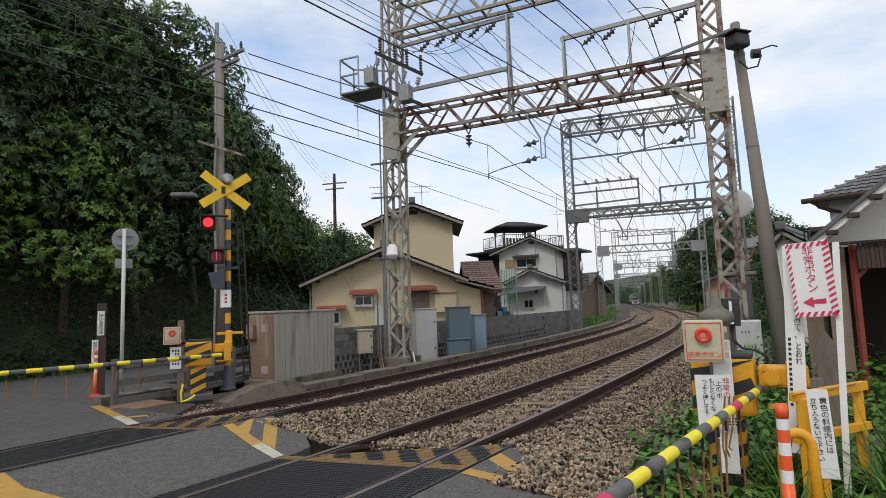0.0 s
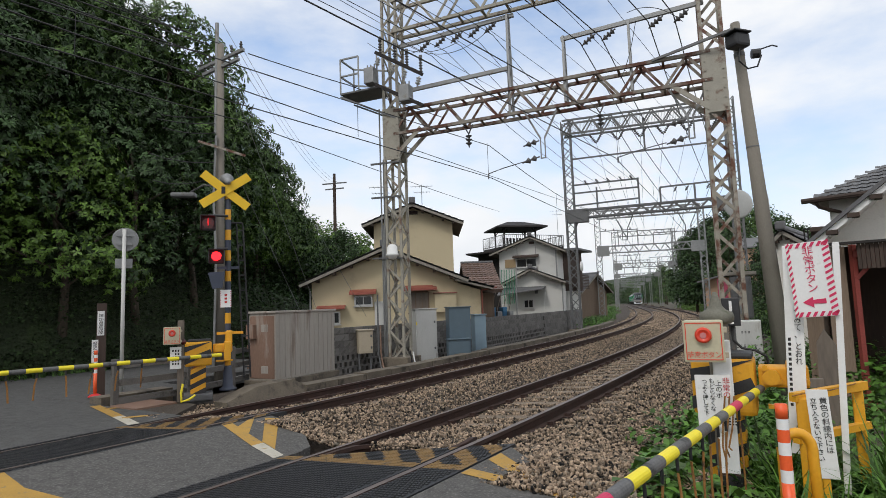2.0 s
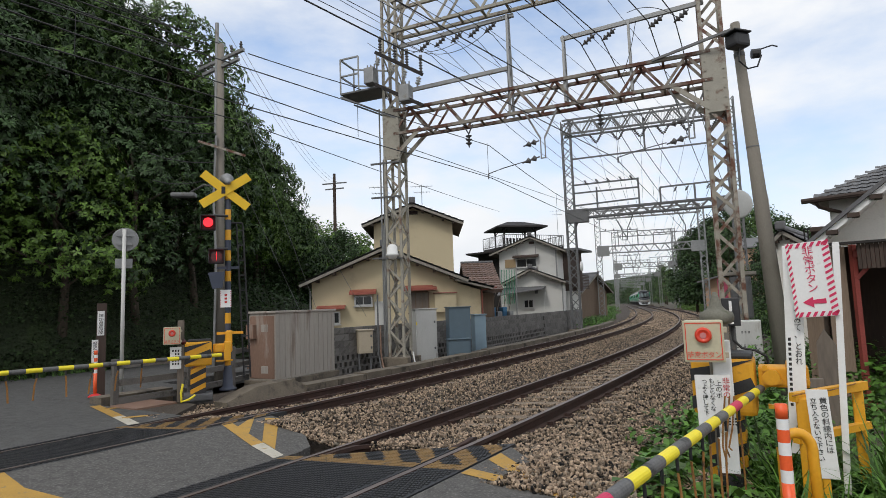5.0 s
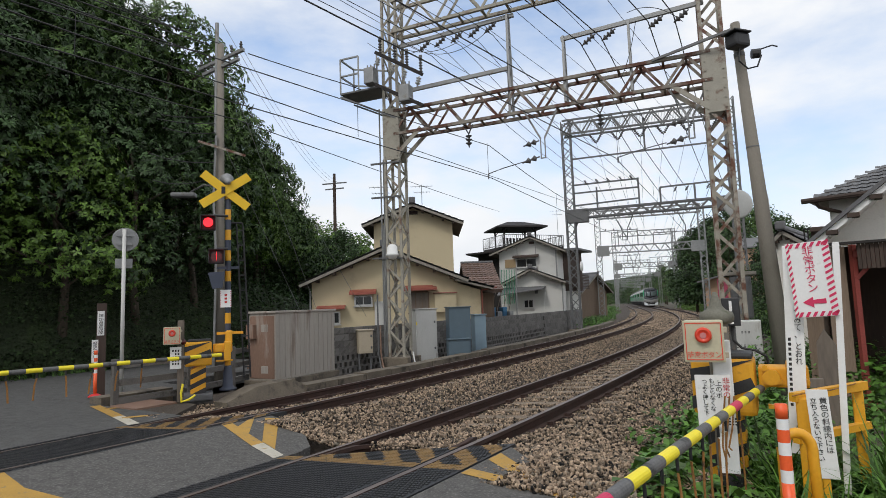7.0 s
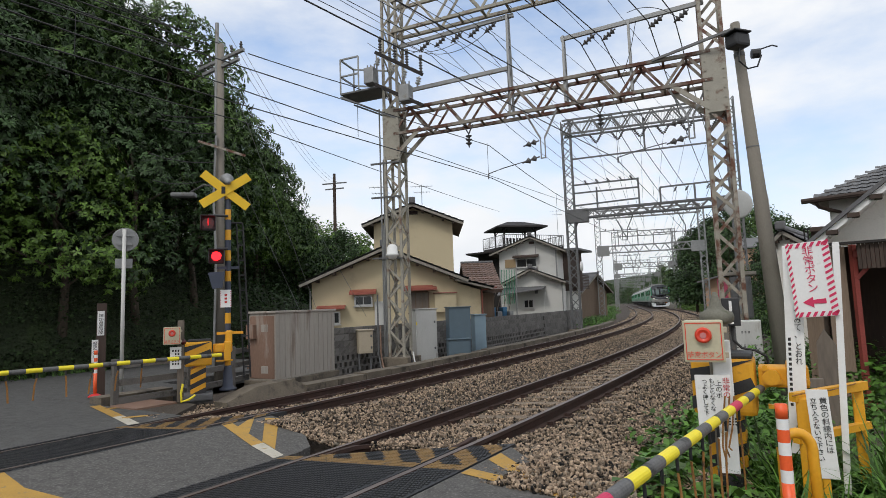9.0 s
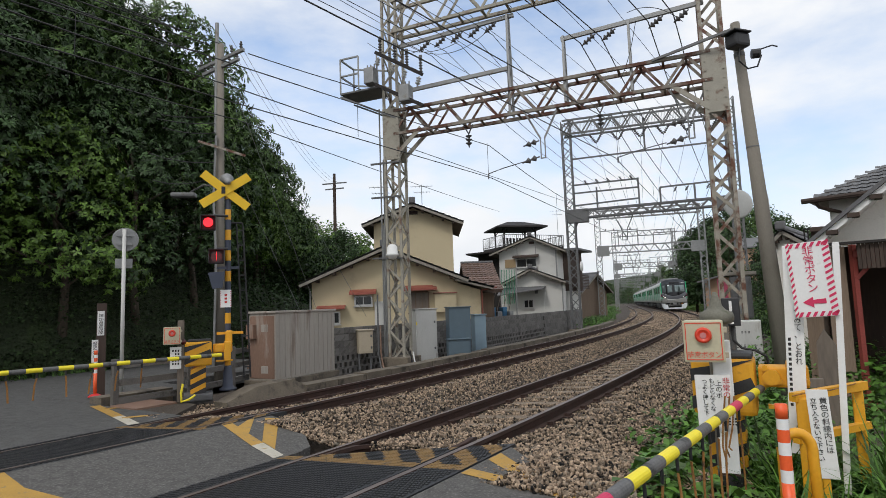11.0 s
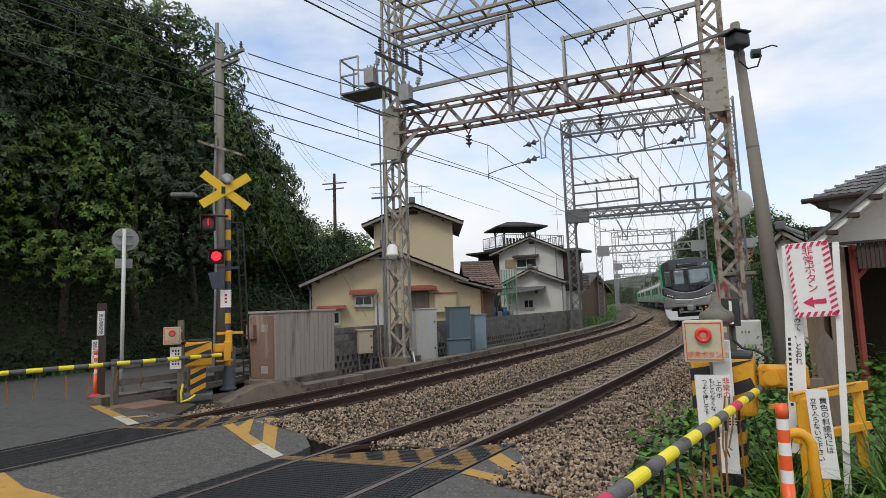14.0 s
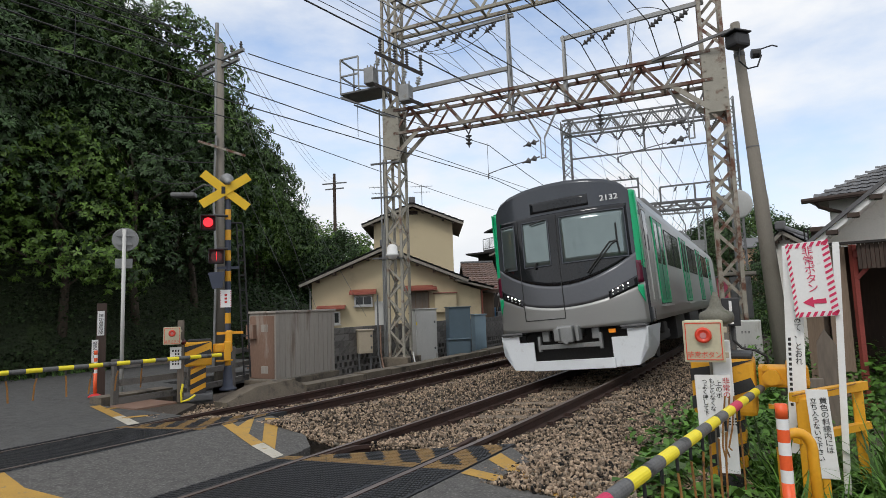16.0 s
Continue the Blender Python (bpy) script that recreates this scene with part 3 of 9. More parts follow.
# the first gantry, rusty and cream, over the tracks beside the crossing
G1 = Plane((5.6, -6.42), (6.8, 2.42))
gantry = thing("catenary_gantry", (*G1.a[:2], 0), "rusty cream-painted steel lattice gantry over both tracks", "gantry", group="catenary gantries")
gantry_inv = gantry.matrix_world.inverted()


def settle(root):
    """Keep parts that were built at world places where they are."""
    inv = root.matrix_world.inverted()
    for o in root.children:
        o.matrix_parent_inverse = inv


mast(gantry, G1, 0.0, 11.6, 0.46, 0.46, "steel_cream", leg=0.07, lace=0.06)
mast(gantry, G1, 8.9, 11.2, 0.46, 0.5, "steel_rust", leg=0.085, lace=0.075)
bm = bmesh.new()
lattice_beam(bm, G1.p(0.1, 6.72), G1.p(8.85, 6.78), 0.72, 0.5, 8, 0.085, 0.065)
part("main_beam", bm, "beam_rust", gantry, "rusty lattice beam")
bm = bmesh.new()
lattice_beam(bm, G1.p(0.1, 9.95), G1.p(8.85, 10.1), 1.0, 0.5, 6, 0.09, 0.07)
part("upper_beam", bm, "steel_cream", gantry)
for u0, sg in ((0.0, 1), (8.9, -1)):
    bm = bmesh.new()
    for k in (-0.27, 0.27):
        bm_prism(bm, [G1.p(u0 - 0.27, 5.95, k), G1.p(u0 + 0.27, 5.95, k), G1.p(u0 + 0.27, 7.55, k), G1.p(u0 - 0.27, 7.55, k)], G1.n * -0.008, G1.n * 0.008)
        bm_bar(bm, G1.p(u0 + sg * 0.2, 6.1, k), G1.p(u0 + sg * 1.0, 6.8, k), 0.12, 0.03, G1.n)
        for i in range(7):
            for j in (-0.2, 0.2):
                bm_cyl(bm, G1.p(u0 + j, 6.05 + i * 0.24, k * 1.02), G1.p(u0 + j, 6.05 + i * 0.24, k * 1.13), 0.02, n=6)
    part("gusset_plate", bm, "steel_cream", gantry, "riveted cream steel plate streaked with rust")
for u, z0, z1 in ((3.72, 6.8, 9.75), (5.27, 6.85, 8.75), (6.98, 6.85, 8.8)):
    bm = bmesh.new()
    for k in (-0.2, 0.2):
        bm_bar(bm, G1.p(u, z0, k), G1.p(u, z1, k * 0.35), 0.09, 0.06, G1.d)
    bm_bar(bm, G1.p(u, z1 - 0.9, -0.14), G1.p(u, z1 - 0.9, 0.14), 0.05)
    part("post", bm, "steel", gantry, "grey steel post")
for a, b in (((0.2, 9.55), (3.9, 9.72)), ((0.6, 8.1), (3.7, 8.18)), ((5.2, 8.7), (8.8, 8.9))):
    bm = bmesh.new()
    bm_bar(bm, G1.p(*a), G1.p(*b), 0.08, 0.11)
    part("cross_arm", bm, "steel", gantry, "grey steel cross arm")
insulators(gantry, G1, [(1.1, 9.52), (1.62, 9.54), (2.15, 9.56), (2.7, 9.6), (3.2, 9.62)])
insulators(gantry, G1, [(5.95, 8.66), (6.47, 8.68), (7.66, 8.76), (8.27, 8.78)])
for u0 in (4.55, 8.3):
    bm = bmesh.new()
    for k in (-0.45, 0.45):
        bm_bar(bm, G1.p(u0 + k, 6.78), G1.p(u0 + k * 0.12, 6.0), 0.05, 0.03, G1.n)
    for k in (-0.06, 0.06):
        bm_bar(bm, G1.p(u0 + k, 6.0), G1.p(u0 + k, 5.45), 0.03, 0.03)
    bm_bar(bm, G1.p(u0 - 0.08, 5.45), G1.p(u0 + 0.08, 5.45), 0.03)
    part("registration_yoke", bm, "steel", gantry, "grey steel yoke")
    bm = bmesh.new()
    insulator_bm(bm, G1.p(u0 - 0.1, 5.95), G1.p(u0 - 0.55, 5.85), 2, 0.09)
    part("insulator", bm, "insulator", gantry, smooth=True)
    bm = bmesh.new()
    insulator_bm(bm, G1.p(u0 - 0.1, 5.5), G1.p(u0 - 0.6, 5.38), 2, 0.09)
    part("insulator", bm, "insulator", gantry, smooth=True)
for u0 in (2.4, 6.12):
    bm = bmesh.new()
    for k in (-0.14, 0.14):
        bm_bar(bm, G1.p(u0 + k, 6.72), G1.p(u0, 6.45), 0.03)
    insulator_bm(bm, G1.p(u0, 6.48), G1.p(u0, 6.05), 3, 0.1)
    part("insulator", bm, "insulator", gantry, smooth=True)
# platform with railing, switch gear on the left mast
bm = bmesh.new()
bm_bar(bm, G1.p(-1.6, 8.18, -0.1), G1.p(-0.25, 8.18, -0.1), 0.85, 0.05)
bm_bar(bm, G1.p(-1.6, 8.1, -0.5), G1.p(0.2, 7.2, -0.25), 0.05)
bm_bar(bm, G1.p(-1.6, 8.1, 0.3), G1.p(0.2, 7.2, 0.25), 0.05)
part("platform", bm, "steel_dark", gantry, "dark steel service platform")
rails_ = [((u, 8.2, k), (u, 9.3, k)) for u in (-1.6, -0.95, -0.3) for k in (-0.5, 0.3)]
for z in (8.75, 9.3):
    rails_ += [((-1.6, z, -0.5), (-0.95, z, -0.5)), ((-1.6, z, -0.5), (-1.6, z, 0.3)), ((-1.6, z, 0.3), (-0.3, z - 0.3, 0.3))]
for a, b in rails_:
    bm = bmesh.new()
    bm_bar(bm, G1.p(*a), G1.p(*b), 0.045)
    part("railing_bar", bm, "steel", gantry, "grey steel railing bar")
for p0, p1 in (((-1.82, 16.45, 9.16), (-0.42, 15.9, 8.2)), ((-1.84, 16.4, 8.14), (-0.42, 16.0, 7.3))):
    bm = bmesh.new()
    bm_bar(bm, p0, p1, 0.11, 0.09)
    part("switch_arm", bm, "wood_black", gantry, "black steel switch arm")
for k in (0.1, 0.42, 0.68, 0.97):
    q = Vector((-1.82, 16.45, 9.16)).lerp(Vector((-0.42, 15.9, 8.2)), k)
    bm = bmesh.new()
    insulator_bm(bm, q, q + Vector((0, 0, 0.42)), 4, 0.06)
    bm_cyl(bm, q + Vector((0, 0, 0.4)), q + Vector((0, 0, 0.55)), 0.05, n=8)
    part("insulator", bm, "insulator", gantry, smooth=True)
    bm = bmesh.new()
    insulator_bm(bm, q + Vector((-0.05, 0, -0.08)), q + Vector((-0.12, 0, -0.38)), 3, 0.08)
    part("insulator", bm, "grey_box", gantry, "pale porcelain insulator", True)
for u, z in ((-0.45, 8.5), (0.7, 7.75)):
    bm = bmesh.new()
    bm_box(bm, G1.p(u, z, -0.6), (0.34, 0.34, 0.5), math.degrees(G1.ang), 0.03)
    for j in range(3):
        bm_cyl(bm, G1.p(u - 0.12 + 0.12 * j, z + 0.25, -0.6), G1.p(u - 0.12 + 0.12 * j, z + 0.38, -0.6), 0.02, n=6)
    part("switch_box", bm, "steel", gantry, "grey metal switch box")
for z, u in ((4.85, -0.05), (5.9, -0.1), (3.0, -0.05)):
    bm = bmesh.new()
    bm_bar(bm, G1.p(-0.75, z, -0.2), G1.p(0.3, z - 0.05, -0.3), 0.06, 0.05)
    part("bracket", bm, "steel_dark", gantry)
bm = bmesh.new()
for k, zt in ((-0.42, 7.6), (-0.32, 6.0), (-0.37, 4.0)):
    bm_cyl(bm, G1.p(k, -0.3, -0.2), G1.p(k, zt, -0.2), 0.025, n=6)
part("conduit", bm, "steel", gantry, "grey steel conduit")
bm = bmesh.new()
bm_lathe(bm, [(0.02, 0.42), (0.09, 0.4), (0.15, 0.33), (0.16, 0.14), (0.19, 0.13), (0.19, 0.08), (0.15, 0.06), (0.13, 0.0), (0.02, -0.05)], G1.p(0.02, 2.95, -0.42), 18)
part("dome_camera", bm, "white", gantry, "white dome camera housing", True)
# signal lamp on the right mast
bm = bmesh.new()
bm_bar(bm, G1.p(7.5, 7.5, -0.3), G1.p(9.3, 7.78, -0.6), 0.06)
part("bracket", bm, "steel_dark", gantry)
settle(gantry)

# the lattice gantries behind it
def far_gantry(a, b, zb, zt, top, arms_, label, material="steel_dark", w=0.5):
    pl = Plane(a, b)
    root = thing("catenary_gantry", (*pl.a[:2], 0), label, "gantry", group="catenary gantries")
    bay = 0.5 if zt < 15 else 0.8
    mast(root, pl, 0, top, w, bay, material, z0=-0.3)
    mast(root, pl, pl.length, top, w, bay, material, z0=-0.3)
    bm = bmesh.new()
    lattice_beam(bm, pl.p(0, zb), pl.p(pl.length, zb), zt - zb, 0.45, 10, 0.09, 0.06, False)
    part("main_beam", bm, material, root)
    for u in (0.45, pl.length - 0.45):
        bm = bmesh.new()
        bm_box(bm, pl.p(u, (zb + zt) / 2 - 0.1), (1.2, 0.5, zt - zb + 0.35), math.degrees(pl.ang), 0.01)
        bm_bar(bm, pl.p(u, zb - 0.1), pl.p(0.1 if u < 2 else pl.length - 0.1, zb - 0.9), 0.1)
        part("end_plate", bm, material, root)
    for u0, z0, u1, z1, legs in arms_:
        bm = bmesh.new()
        bm_bar(bm, pl.p(u0, z0), pl.p(u1, z1), 0.07, 0.09)
        for lu, la, lb in legs:
            bm_bar(bm, pl.p(lu, la), pl.p(lu, lb), 0.08, 0.08)
        part("cross_arm", bm, material, root)
    for u in (pl.length * 0.34, pl.length * 0.72):
        bm = bmesh.new()
        for k in (-0.55, 0.55):
            bm_bar(bm, pl.p(u + k, zb), pl.p(u + k * 0.25, zb - 0.9), 0.05)
        bm_bar(bm, pl.p(u - 0.14, zb - 0.9), pl.p(u - 0.14, zb - 1.5), 0.04)
        bm_bar(bm, pl.p(u + 0.14, zb - 0.9), pl.p(u + 0.14, zb - 1.5), 0.04)
        bm_bar(bm, pl.p(u - 0.14, zb - 1.5), pl.p(u + 0.14, zb - 1.5), 0.04)
        part("registration_yoke", bm, material, root)
    return root, pl


g2, P2 = far_gantry((25.3, -6.15), (25.8, 2.75), 6.44, 6.88, 12.4,
                    [(0.3, 10.05, 8.8, 10.03, [(4.45, 10.0, 12.0)]), (0.3, 8.45, 3.95, 8.45, [(3.95, 6.9, 8.5), (1.6, 6.9, 8.2)]), (0.3, 7.95, 3.95, 7.95, []), (0.3, 7.2, 3.95, 7.3, []), (5.1, 7.8, 8.7, 7.85, [(5.1, 6.8, 7.8), (6.9, 6.8, 7.8)])],
                    "tall dark grey steel lattice gantry with two beams")
bm = bmesh.new()
lattice_beam(bm, P2.p(-0.15, 11.55), P2.p(8.9, 11.45), 0.85, 0.7, 8, 0.1, 0.08, False)
part("top_beam", bm, "steel_dark", g2)
mesh_mat = mat("wire_mesh", (0.45, 0.46, 0.46), 0.6, 0.3, vary=0.2, scale=20, fine=90, bump=0.2)
bm = bmesh.new()
for i in range(110):
    u = -0.1 + 8.9 * i / 110
    bm_bar(bm, P2.p(u, 11.6, 0.3), P2.p(u, 12.3, 0.3), 0.018, 0.012)
part("bird_screen", bm, mesh_mat, g2, "pale wire screen")
for i in range(6):
    u = 1.75 + 1.25 * i
    bm = bmesh.new()
    insulator_bm(bm, P2.p(u - 0.38, 11.45), P2.p(u, 10.85), 5, 0.09)
    insulator_bm(bm, P2.p(u + 0.38, 11.45), P2.p(u, 10.85), 5, 0.09)
    part("insulator", bm, "insulator", g2, smooth=True)
insulators(g2, P2, [(1.0, 8.7), (1.65, 8.7), (2.3, 8.7), (3.0, 8.7), (3.6, 8.7)], 0.3, -0.1, 0.07)
insulators(g2, P2, [(5.9, 7.75), (6.5, 7.75), (7.6, 7.75), (8.3, 7.75)], 0.3, 0.1, 0.07)
settle(g2)
for a, b, zb, zt, top, tall in (((52, -7.5), (52.5, 2.4), 6.3, 7.0, 10.8, 1), ((88, -6.6), (88.5, 2.5), 6.6, 7.3, 12.6, 1), ((124, -6.6), (124, 2.6), 6.6, 7.2, 10.5, 0), ((160, -6.6), (160, 2.6), 6.6, 7.2, 12.5, 1), ((198, -6.6), (198, 2.6), 6.5, 7.1, 10.5, 0), ((240, -6.6), (240, 2.6), 6.4, 7.0, 12, 1)):
    extra = [(0.2, 8.6, 3.9, 8.6, [(3.9, 6.9, 8.7), (2.0, 6.9, 8.6)]), (5.4, 8.1, 8.8, 8.1, [(5.4, 6.9, 8.1), (7.2, 6.9, 8.1)])]
    root, pl = far_gantry(a, b, zb, zt, top, extra, "grey galvanised steel lattice gantry over both tracks", "steel", 0.55)
    if tall:
        bm = bmesh.new()
        lattice_beam(bm, pl.p(0, top - 0.9), pl.p(pl.length, top - 0.9), 0.8, 0.5, 9, 0.09, 0.07, False)
        part("top_beam", bm, "steel", root)
    insulators(root, pl, [(0.8, 8.85), (1.6, 8.85), (2.4, 8.85), (3.2, 8.85)], 0.3, 0.05, 0.08)
    settle(root)


# ---------- the train: six silver cars with green trim ----------
M["silver"] = mat("brushed_stainless", (0.36, 0.36, 0.35), 0.36, 0.55, vary=0.05, scale=0.6, fine=40, bump=0.02, stretch=(1, 0.1, 3))
M["mask_grey"] = mat("dark_grey_gloss", (0.06, 0.066, 0.078), 0.16, 0.2, vary=0.08, scale=1, fine=20, bump=0)
M["mask_mid"] = mat("slate_grey_gloss", (0.13, 0.135, 0.15), 0.25, 0.3, vary=0.06, scale=1, fine=20, bump=0)
M["screen_black"] = mat("black_gloss", (0.012, 0.013, 0.016), 0.08, vary=0.1, scale=1, fine=20, bump=0)
M["screen"] = mat("tinted_windscreen", (0.2, 0.245, 0.245), 0.03, 0.7, vary=0.08, scale=1.2, fine=5, bump=0)
M["green"] = mat("bright_green_paint", (0.008, 0.40, 0.17), 0.3, vary=0.06, scale=3, fine=40, bump=0)
M["green_dark"] = mat("deep_green_paint", (0.006, 0.22, 0.11), 0.35, vary=0.08, scale=3, fine=40, bump=0)
M["skirt"] = mat("white_skirt_paint", (0.72, 0.75, 0.78), 0.4, vary=0.05, scale=3, fine=40, bump=0.02, spots=(0.55, 0.56, 0.57), spot_amount=0.24, spot_scale=4)
M["under"] = mat("dark_underframe", (0.035, 0.034, 0.034), 0.7, 0.1, vary=0.35, scale=4, fine=50, bump=0.15)
M["headlamp"] = mat("lit_headlamp", (1.0, 0.98, 0.9), 0.2, vary=0, bump=0, emit=5.0)
M["tail"] = mat("dark_red_lens", (0.10, 0.012, 0.03), 0.12, vary=0.15, bump=0)
M["amber"] = mat("amber_lens", (0.9, 0.28, 0.02), 0.25, vary=0.1, bump=0, emit=0.25)
M["roof_grey"] = mat("grey_roof_paint", (0.2, 0.2, 0.2), 0.7, vary=0.15, scale=2, fine=40, bump=0.05)
HALF = [(1.30, 0.95), (1.36, 1.05), (1.39, 1.25), (1.39, 2.2), (1.385, 2.9), (1.36, 3.15), (1.30, 3.33), (1.18, 3.48), (0.95, 3.58), (0.6, 3.65), (0.25, 3.68), (0.0, 3.685)]


def roof_z(x):
    return float(np.interp(abs(x), [a for a, b in HALF[:3:-1]], [b for a, b in HALF[:3:-1]]))


def half_w(z):
    return float(np.interp(z, [b for a, b in HALF[:9]], [a for a, b in HALF[:9]]))


def face_y(x, z):
    """How far the cab face lies behind the tip, over its width and height."""
    return 0.34 * (abs(x) / 1.39) ** 3 + 0.15 * max(0.0, (z - 1.7) / 1.9) ** 1.6 + 0.05 * max(0.0, 1.4 - z)


def face_patch(name, x0, x1, low, high, lift, material, parent, nx=18, nz=10, label="", thick=0.012):
    """A panel that follows the cab face between two sides and two edge curves."""
    bm = bmesh.new()
    g, bk = [], []
    for i in range(nx + 1):
        x = x0 + (x1 - x0) * i / nx
        a = low(x) if callable(low) else low
        b = high(x) if callable(high) else high
        g.append([bm.verts.new((x, face_y(x, a + (b - a) * j / nz) - lift, a + (b - a) * j / nz)) for j in range(nz + 1)])
        bk.append([bm.verts.new((x, face_y(x, a + (b - a) * j / nz) - lift + thick, a + (b - a) * j / nz)) for j in range(nz + 1)])
    for i in range(nx):
        for j in range(nz):
            bm.faces.new((g[i][j], g[i + 1][j], g[i + 1][j + 1], g[i][j + 1]))
        for j in (0, nz):
            bm.faces.new((g[i][j], g[i + 1][j], bk[i + 1][j], bk[i][j]))
    for j in range(nz):
        for i in (0, nx):
            bm.faces.new((g[i][j], g[i][j + 1], bk[i][j + 1], bk[i][j]))
    return part(name, bm, material, parent, label, True)


def shell(bm, y0, y1, inset=0.0):
    ring = [(x - inset if x > 0.3 else x, z) for x, z in HALF] + [(-(x - inset if x > 0.3 else x), z) for x, z in HALF[-2::-1]]
    a = [bm.verts.new((x, y0, z)) for x, z in ring]
    b = [bm.verts.new((x, y1, z)) for x, z in ring]
    k = len(ring)
    for i in range(k):
        bm.faces.new((a[i], a[(i + 1) % k], b[(i + 1) % k], b[i]))
    bm.faces.new(a[::-1])
    bm.faces.new(b)


CAR = 20.4
DOORS = (2.0, 6.75, 11.5, 16.25)


def car_sides(car, first):
    bm = bmesh.new()
    shell(bm, 0.62 if first else 0.0, CAR)
    body = part("body", bm, "silver", car, "brushed silver car body", False)
    for side in (-1, 1):
        x = side * 1.386
        for d in DOORS:
            bm = bmesh.new()
            bm_box(bm, (x, d + 0.65, 2.14), (0.02, 1.36, 1.78), 0, 0.006)
            door = part("side_door", bm, "under", car, "silver and green sliding door")
            for k in (0.04, 0.69):
                bm = bmesh.new()
                bm_box(bm, (x + side * 0.004, d + k + 0.285, 2.14), (0.03, 0.53, 1.72), 0, 0.01)
                leaf = part("door_leaf", bm, "green_dark", door, "deep green door leaf")
                bm = bmesh.new()
                bm_box(bm, (x + side * 0.012, d + k + 0.285, 2.5), (0.024, 0.38, 0.85), 0, 0.01)
                part("door_pane", bm, "glass", door, "dark door window")
            bm = bmesh.new()
            for k in (0.0, 1.3):
                bm_box(bm, (x + side * 0.012, d + k, 2.15), (0.03, 0.06, 1.74), 0, 0.008)
            bm_box(bm, (x + side * 0.012, d + 0.65, 1.3), (0.03, 1.3, 0.06))
            part("door_trim", bm, "green", door, "bright green door edge")
            bm = bmesh.new()
            bm_box(bm, (x + side * 0.03, d + 0.65, 1.22), (0.08, 1.36, 0.03))
            part("door_step", bm, "alu", door)
        for d in DOORS[:-1]:
            for k in (1.72, 3.02):
                bm = bmesh.new()
                bm_box(bm, (x, d + k + 0.6, 2.52), (0.026, 1.2, 0.82), 0, 0.03)
                part("side_window", bm, "glass", car, "dark tinted side window")
    bm = bmesh.new()
    bm_box(bm, (0, 6.2, 3.78), (1.9, 3.2, 0.3), 0, 0.08)
    part("roof_cooler", bm, "roof_grey", car, "grey roof cooling unit")
    bm = bmesh.new()
    bm_box(bm, (0, 14.5, 3.78), (1.9, 3.2, 0.3), 0, 0.08)
    part("roof_cooler", bm, "roof_grey", car, "grey roof cooling unit")
    # running gear
    for d in (3.4, 17.2):
        bm = bmesh.new()
        for side in (-1, 1):
            bm_box(bm, (side * 1.0, d, 0.55), (0.16, 2.9, 0.2), 0, 0.03)
            bm_box(bm, (side * 1.05, d, 0.75), (0.3, 0.5, 0.25), 0, 0.05)
        bm_box(bm, (0, d, 0.6), (1.9, 0.4, 0.25))
        bogie = part("bogie", bm, "under", car, "dark steel bogie")
        for k in (-1.05, 1.05):
            bm = bmesh.new()
            for side in (-1, 1):
                bm_cyl(bm, (side * 0.69, d + k, 0.43), (side * 0.8, d + k, 0.43), 0.43, n=24)
            bm_cyl(bm, (-0.7, d + k, 0.43), (0.7, d + k, 0.43), 0.08)
            part("wheelset", bm, "under", bogie)
    for a, b, w in ((5.6, 7.6, 1.1), (8.0, 10.8, 1.2), (11.1, 12.6, 1.0), (13.0, 14.8, 1.15)):
        bm = bmesh.new()
        bm_box(bm, (0, (a + b) / 2, 0.64), (w * 2.1, b - a, 0.6), 0, 0.03)
        part("equipment_box", bm, "under", car, "dark underfloor equipment box")


